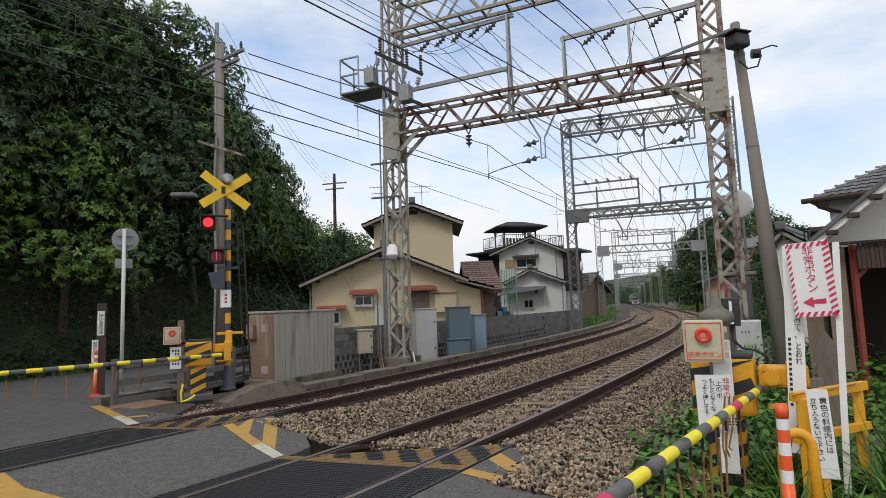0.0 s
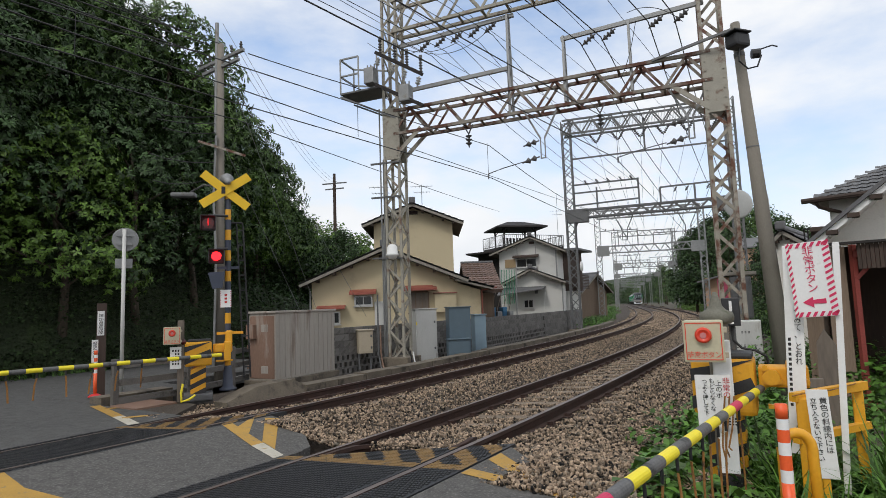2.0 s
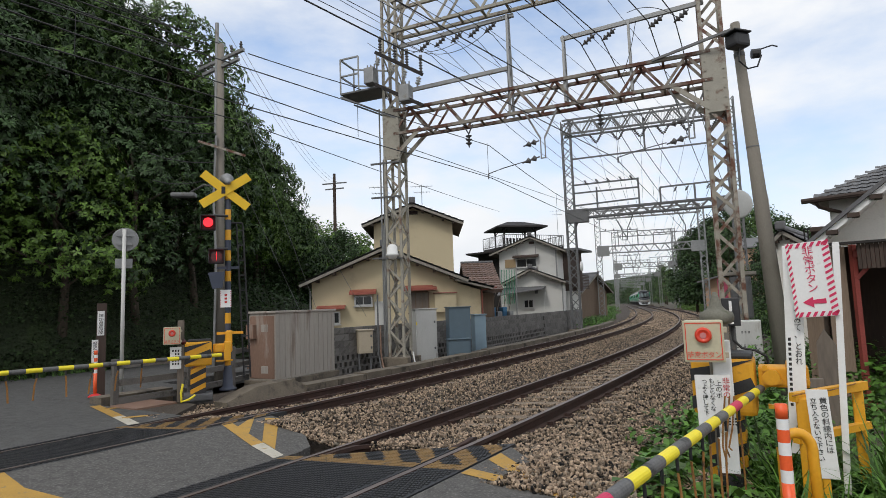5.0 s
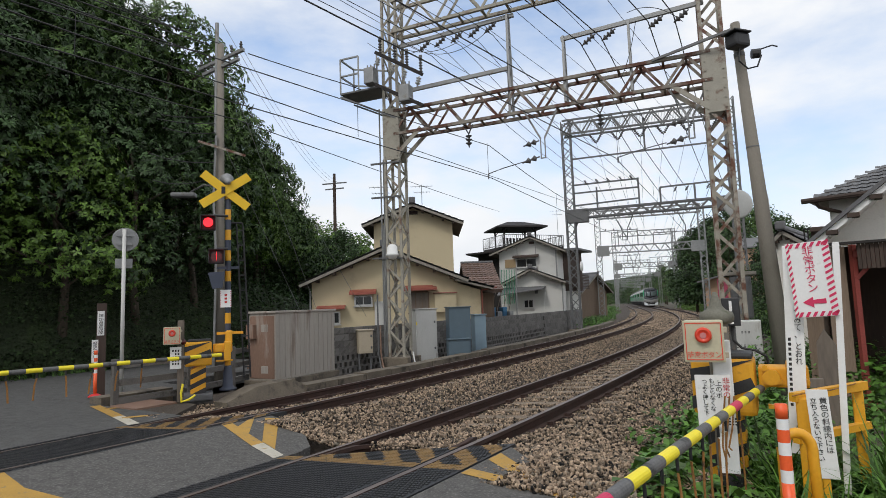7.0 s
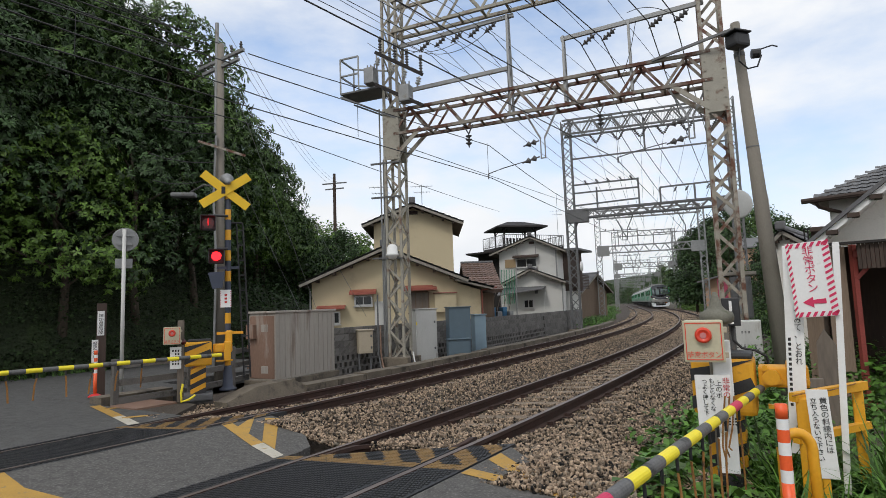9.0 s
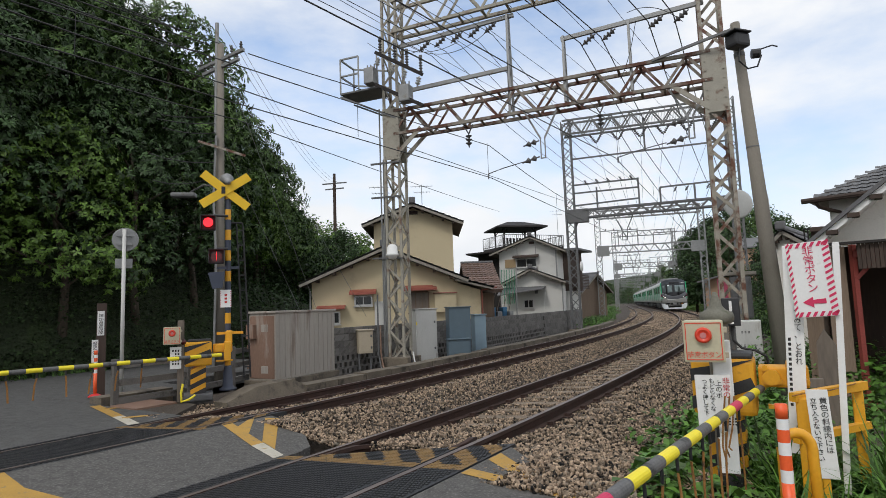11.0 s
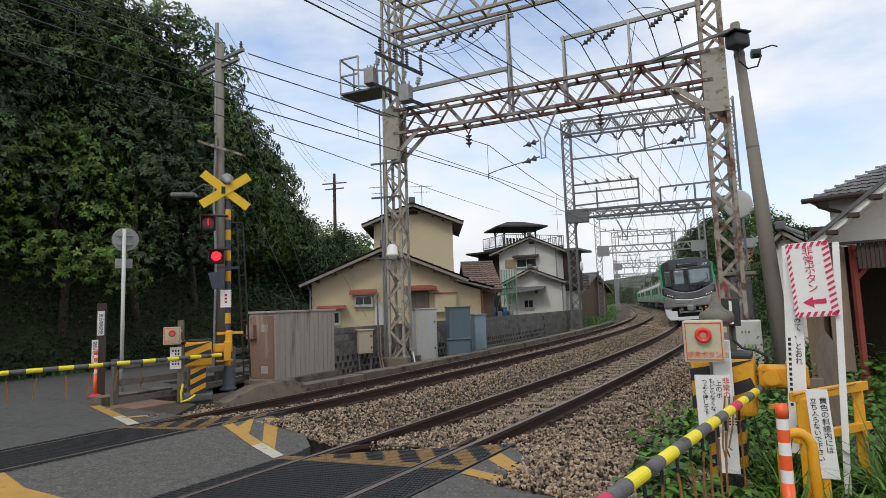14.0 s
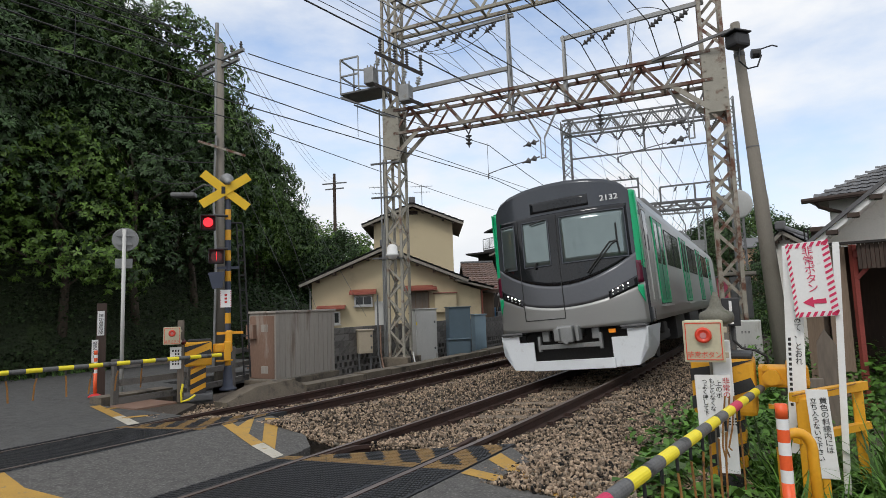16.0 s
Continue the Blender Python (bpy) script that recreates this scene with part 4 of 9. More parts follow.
def lead_car():
    car = thing("train_car", (0, 0, 0), "silver and grey commuter train lead car with green edge stripes", "train", group="cars of the train")
    car_sides(car, True)

    def full_hi(x):
        return min(roof_z(x), 3.68) - 0.004
    face_patch("cab_mask", -1.385, 1.385, 0.95, lambda x: roof_z(x) if abs(x) < 1.36 else 3.15, 0.0, "mask_grey", car, 60, 40, "dark grey glossy cab front", thick=0.7)
    lo = lambda x: 1.35 + 0.24 * (abs(x) / 1.2) ** 2
    face_patch("lower_front", -1.384, 1.384, 0.955, lo, 0.004, "silver", car, 40, 8, "brushed silver lower front")
    face_patch("middle_front", -1.383, 1.383, lambda x: lo(x) + 0.006, lambda x: 1.74 + 0.36 * (abs(x) / 1.15) ** 2, 0.004, "mask_mid", car, 40, 8, "slate grey band under the windscreen")
    glass_low = lambda x: 1.75 + 0.36 * (abs(x) / 1.15) ** 2
    face_patch("windscreen_surround", -1.2, 1.24, glass_low, 3.1, 0.008, "screen_black", car, 40, 20, "black glossy windscreen surround")
    for a, b in ((-1.17, -0.86), (-0.68, -0.16), (0.06, 1.19)):
        face_patch("windscreen_pane", a, b, 2.14, 3.0, 0.014, "screen", car, 12, 8, "tinted reflecting windscreen pane")
        bm = bmesh.new()
        for (xa, za), (xb, zb) in (((a, 2.14), (b, 2.14)), ((a, 3.0), (b, 3.0)), ((a, 2.14), (a, 3.0)), ((b, 2.14), (b, 3.0))):
            bm_tube(bm, [(xa + (xb - xa) * i / 6, face_y(xa + (xb - xa) * i / 6, za + (zb - za) * i / 6) - 0.012, za + (zb - za) * i / 6) for i in range(7)], 0.016, 6)
        part("window_seal", bm, "mask_grey", car, "dark grey window seal")
    face_patch("destination_glass", -0.48, 0.62, 3.15, 3.36, 0.012, "screen_black", car, 12, 4, "dark destination display glass")
    for x in (-0.78, 0.0):
        bm = bmesh.new()
        bm_tube(bm, [(x, face_y(x, z) - 0.012, z) for z in [1.16 + 0.1 * i for i in range(20)]], 0.008, 5)
        part("door_seam", bm, "rubber", car)
    bm = bmesh.new()
    bm_tube(bm, [(-0.78 + 0.78 * i / 8, face_y(-0.78 + 0.78 * i / 8, 1.16) - 0.012, 1.16) for i in range(9)], 0.008, 5)
    part("door_seam", bm, "rubber", car)
    for sd in (-1, 1):
        a, b = sorted((sd * 1.3, sd * 1.383))
        face_patch("green_edge", a, b, 1.95, lambda x: 3.12 if abs(x) > 1.375 else 3.34, 0.012, "green", car, 6, 14, "bright green edge stripe")
        bm = bmesh.new()
        bm_box(bm, (sd * 1.389, 0.46, 2.62), (0.02, 0.16, 1.4), 0, 0.006)
        part("green_edge", bm, "green", car, "bright green edge stripe")
        a, b = sorted((sd * 1.285, sd * 1.37))
        face_patch("tail_lamp", a, b, lambda x: 1.62 + 0.03 * abs(x), 2.05, 0.014, "tail", car, 6, 6, "dark red tail lamp")
        a, b = sorted((sd * 0.8, sd * 1.275))
        face_patch("headlamp_glass", a, b, lambda x: 1.42 + 0.16 * (abs(x) - 0.8) / 0.4, lambda x: 1.55 + 0.2 * (abs(x) - 0.8) / 0.4, 0.014, "screen_black", car, 8, 4, "black headlamp cover")
        for i in range(4):
            for j in range(2):
                x = sd * (0.87 + 0.085 * i)
                z = 1.475 + 0.16 * (abs(x) - 0.8) / 0.4 + 0.058 * j
                bm = bmesh.new()
                bm_cyl(bm, (x, face_y(x, z) - 0.03, z), (x, face_y(x, z), z), 0.013 if j else 0.011, n=12)
                part("led", bm, "headlamp" if j else "grey_box", car, "bright white headlamp" if j else "unlit lamp")
        a, b = sorted((sd * 1.27, sd * 1.36))
        face_patch("green_tip", a, b, lambda x: 1.3 + (1.36 - abs(x)) * 2.5, 1.62, 0.016, "green", car, 4, 4, "bright green tip")
    # skirt, coupler
    for sd in (-1, 1):
        bm = bmesh.new()
        outline = [(sd * 0.72, 0.24), (sd * 1.14, 0.26), (sd * 1.33, 0.55), (sd * 1.36, 0.9), (sd * 1.0, 0.9), (sd * 1.0, 0.76), (sd * 0.72, 0.76)]
        bm_prism(bm, [(x, 0, z) for x, z in outline], (0, 0.17, 0), (0, 0.2, 0))
        bm_prism(bm, [(sd * 1.14, 0.17, 0.26), (sd * 1.33, 0.17, 0.55), (sd * 1.36, 0.17, 0.9), (sd * 1.36, 1.6, 0.9), (sd * 1.3, 1.5, 0.5), (sd * 1.2, 1.4, 0.3)], (0, 0, 0), (-sd * 0.03, 0.01, 0))
        part("skirt", bm, "skirt", car, "white painted steel skirt")
        bm = bmesh.new()
        bm_box(bm, (sd * 1.12, 0.3, 0.935), (0.42, 0.4, 0.035), 0, 0.008)
        bm_box(bm, (sd * 1.12, 0.3, 0.9), (0.4, 0.36, 0.02), 0, 0.005)
        part("step_plate", bm, "steel_dark", car)
    bm = bmesh.new()
    bm_box(bm, (0, 0.14, 0.32), (1.5, 0.05, 0.18), 0, 0.012)
    part("plough_bar", bm, "skirt", car, "white plough bar")
    bm = bmesh.new()
    bm_box(bm, (0, 1.0, 0.62), (2.0, 0.9, 0.6))
    part("front_underframe", bm, "under", car)
    bm = bmesh.new()
    bm_box(bm, (0, 0.5, 0.9), (0.34, 1.0, 0.2), 0, 0.03)
    bm_box(bm, (-0.02, -0.04, 0.88), (0.3, 0.22, 0.3), 0, 0.04)
    bm_box(bm, (-0.14, -0.16, 0.88), (0.1, 0.16, 0.22), 0, 0.02)
    bm_box(bm, (0.2, 0.0, 0.88), (0.06, 0.24, 0.26), 0, 0.02)
    bm_cyl(bm, (0, -0.16, 0.76), (0, 0.05, 0.76), 0.05)
    part("coupler", bm, "steel", car, "grey steel coupler head")
    bm = bmesh.new()
    bm_box(bm, (-0.02, 0.12, 0.66), (1.15, 0.1, 0.08), 0, 0.01)
    for x in (-0.58, 0.55):
        bm_box(bm, (x, 0.12, 0.72), (0.05, 0.1, 0.28), 0, 0.01)
    for x in (-0.46, 0.46):
        bm_box(bm, (x, 0.18, 0.86), (0.13, 0.1, 0.2), 0, 0.01)
    part("coupler_frame", bm, "steel", car, "grey steel coupler frame")
    bm = bmesh.new()
    bm_box(bm, (0.75, 0.16, 0.87), (0.12, 0.05, 0.07), 0, 0.01)
    part("side_marker", bm, "amber", car, "amber marker lamp")
    # wipers
    for pts, r in (([(0.52, 1.9), (0.95, 2.38), (1.05, 2.44)], 0.014), ([(0.49, 1.92), (0.92, 2.42), (1.05, 2.44)], 0.014), ([(1.05, 2.75), (1.05, 2.44), (1.07, 2.2)], 0.012), ([(-0.5, 2.94), (-0.2, 3.0)], 0.016), ([(-0.47, 2.1), (-0.42, 2.22)], 0.018), ([(-1.14, 2.14), (-1.08, 2.2)], 0.018)):
        bm = bmesh.new()
        bm_tube(bm, [(x, face_y(x, z) - 0.05, z) for x, z in pts], r, 6)
        part("wiper", bm, "rubber", car, "black windscreen wiper")
    # cab door and handrails
    for sd in (-1, 1):
        bm = bmesh.new()
        bm_box(bm, (sd * 1.388, 1.05, 2.2), (0.02, 0.62, 1.8), 0, 0.02)
        d = part("cab_door", bm, "silver", car)
        bm = bmesh.new()
        bm_box(bm, (sd * 1.394, 1.05, 2.65), (0.02, 0.42, 0.75), 0, 0.02)
        part("cab_door_pane", bm, "glass", d)
        bm = bmesh.new()
        for k in (0.72, 1.42):
            bm_cyl(bm, (sd * 1.44, k, 1.35), (sd * 1.44, k, 2.6), 0.016, n=6)
        part("handrail", bm, "alu", car)
    text = bpy.data.curves.new("car_number", "FONT")
    text.body, text.size, text.extrude, text.align_x, text.align_y = "2132", 0.145, 0.002, "CENTER", "CENTER"
    num = new("car_number", text)
    num.data.materials.append(M["white"])
    num.parent = car
    num.matrix_local = pose(0.98, face_y(0.98, 3.23) - 0.03, 3.23, 90 - 8, 0, 9) @ Matrix.Diagonal((1.12, 1, 1, 1))
    tagged(num, "white car number")
    return car


train_lead = lead_car()
train_mid = thing("train_car", (0, 0, 0), "silver commuter train middle car with green doors", "train", group="cars of the train")
car_sides(train_mid, False)
cars = [train_lead, train_mid] + [copy_thing(train_mid, Matrix.Identity(4)) for _ in range(4)]


T_KEYS = [(-2, 253), (0, 220), (2, 188.5), (4, 157.5), (6.5, 122), (8, 102), (9, 88.8), (10.5, 69), (12, 49.5), (13, 37.5), (14, 25.7), (15, 13.8), (15.5, 7.35), (16, 1.55), (17, -11)]


def train_s(t):
    """Metres from the start of the line to the front of the train, smooth between the known times."""
    for i in range(1, len(T_KEYS) - 2):
        (t0, a), (t1, b), (t2, c), (t3, d) = T_KEYS[i - 1:i + 3]
        if t <= t2:
            u, w = (t - t1) / (t2 - t1), t2 - t1
            m1, m2 = (c - a) / (t2 - t0) * w, (d - b) / (t3 - t1) * w
            return (2 * u ** 3 - 3 * u * u + 1) * b + (u ** 3 - 2 * u * u + u) * m1 + (3 * u * u - 2 * u ** 3) * c + (u ** 3 - u * u) * m2
    return T_KEYS[-2][1]


def car_pose(s_front):
    """A car on the line, carried by its two bogies."""
    a, b = rail_point(s_front + 3.4, 0, 0, 0), rail_point(s_front + 17.2, 0, 0, 0)
    y = (b - a).normalized()
    c = (line(s_front + 3.4)[3] + line(s_front + 17.2)[3]) / 2
    x = y.cross(Vector((0, 0, 1))).normalized()
    z = x.cross(y)
    x, z = x * math.cos(c) + z * math.sin(c), z * math.cos(c) - x * math.sin(c)
    m = Matrix((x, y, z)).transposed().to_4x4()
    m.translation = a - y * 3.4
    return m


# ---------- houses ----------
class Facade:
    """A wall's own space: u along it, v back from it, z up."""

    def __init__(self, a, b):
        a, b = Vector((*a, 0)), Vector((*b, 0))
        self.a, self.d = a, (b - a).normalized()
        self.n = Vector((-self.d.y, self.d.x, 0))
        self.w = (b - a).length
        self.ang = math.degrees(math.atan2(self.d.y, self.d.x))

    def p(self, u, v, z):
        return self.a + self.d * u + self.n * v + Vector((0, 0, z))


def tile_slope(bm, q, u0, u1, v0, v1, z0, z1, across="v", pitch=0.27, course=0.3):
    """Pan tiles on a slope: rolls that run down it, in overlapping courses. q(u, v, z) gives the place; the slope runs along u."""
    run = math.hypot(u1 - u0, z1 - z0)
    n = max(2, int(run / course))
    k = max(2, int(abs(v1 - v0) / pitch))
    nu = Vector((-(z1 - z0), u1 - u0)).normalized()
    if nu.y < 0:
        nu = -nu
    for i in range(n):
        fa, fb = i / n, (i + 1) / n
        ring = []
        for j in range(k * 4 + 1):
            v = v0 + (v1 - v0) * j / (k * 4)
            h = 0.02 + 0.03 * (1 + math.cos(j * math.pi / 2)) / 2
            row = []
            for f, lift in ((fa, 0.035), (fb + 0.02, 0.0)):
                row.append(bm.verts.new(q(u0 + (u1 - u0) * f + nu.x * (h + lift), v, z0 + (z1 - z0) * f + nu.y * (h + lift))))
            row.append(bm.verts.new(q(u0 + (u1 - u0) * fa, v, z0 + (z1 - z0) * fa)))
            ring.append(row)
        for a, b in zip(ring, ring[1:]):
            bm.faces.new((a[0], b[0], b[1], a[1]))
            bm.faces.new((a[0], a[2], b[2], b[0]))


def gable_house(name, a, b, depth, eave, ridge, base, wall, tile, label, over=0.6, front_over=0.5, ridge_u=0.5):
    """A house whose gable faces the railway, between the ends a and b of its eaves."""
    f = Facade(a, b)
    root = thing(name, (*f.a[:2], base), label, "house")
    w = f.w
    ur = w * ridge_u
    sl, sr = (ridge - eave) / ur, (ridge - eave) / (w - ur)
    bm = bmesh.new()
    pts = [(over, base), (w - over, base), (w - over, eave + sr * over - 0.1), (ur, ridge - 0.12), (over, eave + sl * over - 0.1)]
    bm_prism(bm, [f.p(u, 0, z) for u, z in pts], f.n * front_over, f.n * (depth - 0.3))
    part("wall", bm, wall, root)
    for u0, u1 in ((0.0, ur), (w, ur)):
        bm = bmesh.new()
        bm_prism(bm, [f.p(u0, 0, eave - 0.07), f.p(u1, 0, ridge - 0.07), f.p(u1, 0, ridge), f.p(u0, 0, eave)], f.n * 0.0, f.n * depth)
        rf = part("roof", bm, "wood_dark", root, "dark weathered roof boards")
        bm = bmesh.new()
        tile_slope(bm, f.p, u0, u1, -0.05, depth + 0.05, eave, ridge)
        part("tiles", bm, tile, rf, "grey pan tiles")
        bm = bmesh.new()
        bm_bar(bm, f.p(u0, -0.02, eave - 0.06), f.p(u1, -0.02, ridge - 0.06), 0.04, 0.11, f.n.cross(Vector((0, 0, 1))))
        part("bargeboard", bm, "verge_board", rf)
        k = 5
        for i in range(1, k):
            u = u0 + (u1 - u0) * i / k
            z = eave + (ridge - eave) * i / k - 0.15
            bm = bmesh.new()
            bm_box(bm, f.p(u, 0.25, z), (0.1, 0.5, 0.11), f.ang)
            part("rafter_end", bm, "verge_board" if wall == "stucco_grey" else "wood_dark", rf)
    bm = bmesh.new()
    bm_cyl(bm, f.p(ur, -0.12, ridge + 0.1), f.p(ur, depth, ridge + 0.1), 0.11, n=10)
    bm_box(bm, f.p(ur, -0.12, ridge + 0.16), (0.3, 0.14, 0.28), f.ang, 0.05)
    part("ridge_tile", bm, tile, root, "grey ridge tiles")
    return root, f


def window(root, f, u0, u1, z0, z1, v, frame="alu", glass="glass", awning=None, sashes=2):
    bm = bmesh.new()
    for a, b in (((u0, z0), (u1, z0)), ((u0, z1), (u1, z1)), ((u0, z0), (u0, z1)), ((u1, z0), (u1, z1))):
        bm_bar(bm, f.p(a[0], v - 0.03, a[1]), f.p(b[0], v - 0.03, b[1]), 0.06, 0.09, f.n)
    for i in range(1, sashes):
        u = u0 + (u1 - u0) * i / sashes
        bm_bar(bm, f.p(u, v - 0.03, z0), f.p(u, v - 0.03, z1), 0.04, 0.05, f.n)
    win = part("window", bm, frame, root)
    for i in range(sashes):
        ua, ub = u0 + (u1 - u0) * i / sashes, u0 + (u1 - u0) * (i + 1) / sashes
        bm = bmesh.new()
        bm_prism(bm, [f.p(ua, v, z0), f.p(ub, v, z0), f.p(ub, v, z1), f.p(ua, v, z1)], f.n * -0.012, f.n * 0.01)
        part("pane", bm, glass, win, "dark window pane")
    bm = bmesh.new()
    bm_bar(bm, f.p(u0 - 0.06, v - 0.06, z0 - 0.05), f.p(u1 + 0.06, v - 0.06, z0 - 0.05), 0.14, 0.05)
    part("sill", bm, frame, win)
    if awning:
        bm = bmesh.new()
        z = z1 + 0.12
        bm_prism(bm, [f.p(u0 - 0.2, v, z + 0.1), f.p(u0 - 0.2, v, z + 0.16), f.p(u0 - 0.2, v - 0.42, z + 0.03), f.p(u0 - 0.2, v - 0.42, z - 0.06)], (0, 0, 0), f.d * (u1 - u0 + 0.4))
        part("awning", bm, awning, win, "faded red metal awning")


# the yellow-beige house behind the block wall: low gable, taller block behind
h1, f1 = gable_house("house", (-5.75, 22.6), (0.98, 23.0), 6.0, 2.54, 3.94, -0.6, "stucco", "tile_grey", "yellow-beige stucco house with grey tiled gable roof", over=0.4)
window(h1, f1, 2.14, 2.81, 1.65, 2.01, 0.5, awning="awning_red")
window(h1, f1, 4.33, 5.12, 1.3, 2.1, 0.5, frame="wood_brown", glass="wood", awning="awning_red", sashes=3)
window(h1, f1, 1.27, 1.5, 0.95, 1.4, 0.5, sashes=1)
for u0, u1, z in ((0.62, 1.75, 1.5), (5.0, 5.46, 2.15)):
    bm = bmesh.new()
    bm_prism(bm, [f1.p(u0, 0.5, z + 0.12), f1.p(u0, 0.5, z + 0.18), f1.p(u0, 0.06, z + 0.08), f1.p(u0, 0.06, z + 0.02)], (0, 0, 0), f1.d * (u1 - u0))
    part("awning", bm, "awning_red", h1, "faded red metal awning")
bm = bmesh.new()
bm_box(bm, f1.p(3.23, 0.46, 0.9), (0.62, 0.06, 1.76), f1.ang, 0.01)
bm_box(bm, f1.p(3.23, 0.45, 0.9), (0.02, 0.07, 1.7), f1.ang)
part("door", bm, "grey_box", h1, "pale grey side door")
bm = bmesh.new()
bm_box(bm, f1.p(5.8, 0.4, 1.63), (0.88, 0.2, 0.76), f1.ang, 0.012)
part("shutter_box", bm, "stucco", h1, "cream shutter panel")
bm = bmesh.new()
bm_bar(bm, f1.p(5.3, 0.38, 2.04), f1.p(6.3, 0.38, 2.04), 0.28, 0.035)
part("shutter_rail", bm, "awning_red", h1)
bm = bmesh.new()
bm_box(bm, f1.p(3.34, 0.47, 3.57), (0.4, 0.06, 0.18), f1.ang)
part("gable_vent", bm, "wood_dark", h1, "dark gable vent")
bm = bmesh.new()
bm_cyl(bm, f1.p(0.35, 0.4, -0.6), f1.p(0.35, 0.4, 2.3), 0.035, n=8)
part("downpipe", bm, "steel", h1, "grey downpipe")
bm = bmesh.new()
bm_cyl(bm, f1.p(7.32, 0.42, -0.6), f1.p(7.32, 0.42, 2.1), 0.03, n=8)
bm_cyl(bm, f1.p(7.32, 0.42, 2.1), f1.p(7.95, 0.3, 2.2), 0.03, n=8)
part("downpipe", bm, "awning_red", h1, "faded red downpipe")
bm = bmesh.new()
bm_prism(bm, [f1.p(6.3, 0, -0.6), f1.p(7.27, 0, -0.6), f1.p(7.27, 0, 2.12), f1.p(6.3, 0, 2.45)], f1.n * 0.52, f1.n * 4.6)
part("side_wall", bm, "stucco", h1)
bm = bmesh.new()
bm_prism(bm, [f1.p(6.2, 0, 2.52), f1.p(7.75, 0, 2.1), f1.p(7.75, 0, 2.17), f1.p(6.2, 0, 2.6)], f1.n * 0.05, f1.n * 4.7)
rf = part("lean_to_roof", bm, "verge_board", h1, "weathered lean-to roof edge")
bm = bmesh.new()
tile_slope(bm, f1.p, 7.78, 6.2, 0.0, 4.7, 2.17, 2.61)
part("tiles", bm, "tile_grey", rf)
settle(h1)
h1b, f1b = gable_house("house", (-3.73, 26.15), (0.99, 26.25), 5.0, 5.35, 6.3, -0.6, "stucco", "tile_grey", "taller yellow-beige stucco house block with grey gable roof", over=0.5)
bm = bmesh.new()
bm_box(bm, f1b.p(2.4, 0.46, 5.95), (0.4, 0.06, 0.16), f1b.ang)
part("gable_vent", bm, "wood_dark", h1b, "dark gable vent")
settle(h1b)
# annexe with a brown tiled roof
fa = Facade((0.1, 24.6), (2.5, 24.75))
annex = thing("annexe", (*fa.a[:2], -0.6), "low beige annexe with brown tiled roof", "house")
bm = bmesh.new()
bm_prism(bm, [fa.p(0.9, 0.5, -0.6), fa.p(fa.w - 0.3, 0.5, -0.6), fa.p(fa.w - 0.3, 0.5, 2.2), fa.p(0.9, 0.5, 2.2)], (0, 0, 0), fa.n * 4.4)
part("wall", bm, "wood_brown", annex)
bm = bmesh.new()
bm_prism(bm, [fa.p(0.9, 0, 2.08), fa.p(0.9, 2.8, 3.48), fa.p(0.9, 5.6, 2.08), fa.p(0.9, 5.6, 2.0), fa.p(0.9, 2.8, 3.38), fa.p(0.9, 0, 2.0)], (0, 0, 0), fa.d * (fa.w - 0.9))
rf = part("roof", bm, "wood_dark", annex)
bm = bmesh.new()
tile_slope(bm, lambda u, v, z: fa.p(v, u, z), 0.0, 2.8, 0.9, fa.w + 0.05, 2.09, 3.49, pitch=0.2, course=0.23)
part("tiles", bm, "tile_brown", rf, "brown pan tiles")
bm = bmesh.new()
bm_cyl(bm, fa.p(0.9, 2.8, 3.53), fa.p(fa.w + 0.06, 2.8, 3.53), 0.08, n=8)
part("ridge_tile", bm, "tile_grey", annex, "grey ridge tiles")
settle(annex)

# the pale grey house with a roof terrace
h2, f2 = gable_house("house", (3.26, 40.16), (8.33, 38.64), 5.0, 5.0, 6.1, -0.6, "stucco_grey", "tile_grey", "pale grey stucco house with tiled gable roof", over=0.6, ridge_u=0.55)
window(h2, f2, 1.81, 3.23, 4.02, 4.6, 0.5, awning="wood_dark")
bm = bmesh.new()
bm_box(bm, f2.p(1.4, 0.45, 4.32), (0.76, 0.06, 0.58), f2.ang)
part("shutter_box", bm, "wood_tan", h2, "tan shutter box")
bm = bmesh.new()
bm_box(bm, f2.p(2.95, 0.46, 5.7), (0.34, 0.06, 0.17), f2.ang)
part("gable_vent", bm, "wood_dark", h2, "dark gable vent")
for u in (1.9, 3.2):
    bm = bmesh.new()
    bm_box(bm, f2.p(u, 0.497, 3.8), (0.03, 0.02, 3.4), f2.ang)
    part("wall_joint", bm, "steel_dark", h2, "grey wall joint")
bm = bmesh.new()
bm_cyl(bm, f2.p(4.6, 0.42, -0.6), f2.p(4.6, 0.42, 5.1), 0.04, n=8)
part("downpipe", bm, "steel", h2)
settle(h2)
h2b, f2b = gable_house("house", (3.71, 37.1), (7.65, 35.92), 3.0, 2.78, 3.69, -0.6, "stucco_grey", "tile_grey", "low grey stucco wing with tiled gable roof", over=0.25, ridge_u=0.467)
window(h2b, f2b, 1.35, 1.95, 1.2, 1.7, 0.5)
bm = bmesh.new()
bm_prism(bm, [f2b.p(-0.2, -0.5, 2.0), f2b.p(2.8, -0.5, 2.34), f2b.p(2.8, 0.5, 2.5), f2b.p(-0.2, 0.5, 2.48)], (0, 0, 0), (0, 0, 0.07))
part("lean_to_roof", bm, "tile_grey", h2b, "dark lean-to roof")
bm = bmesh.new()
bm_box(bm, f2b.p(2.62, 0.55, 0.8), (0.1, 0.3, 2.8), f2b.ang)
part("wall_corner", bm, "stucco_grey", h2b)
bm = bmesh.new()
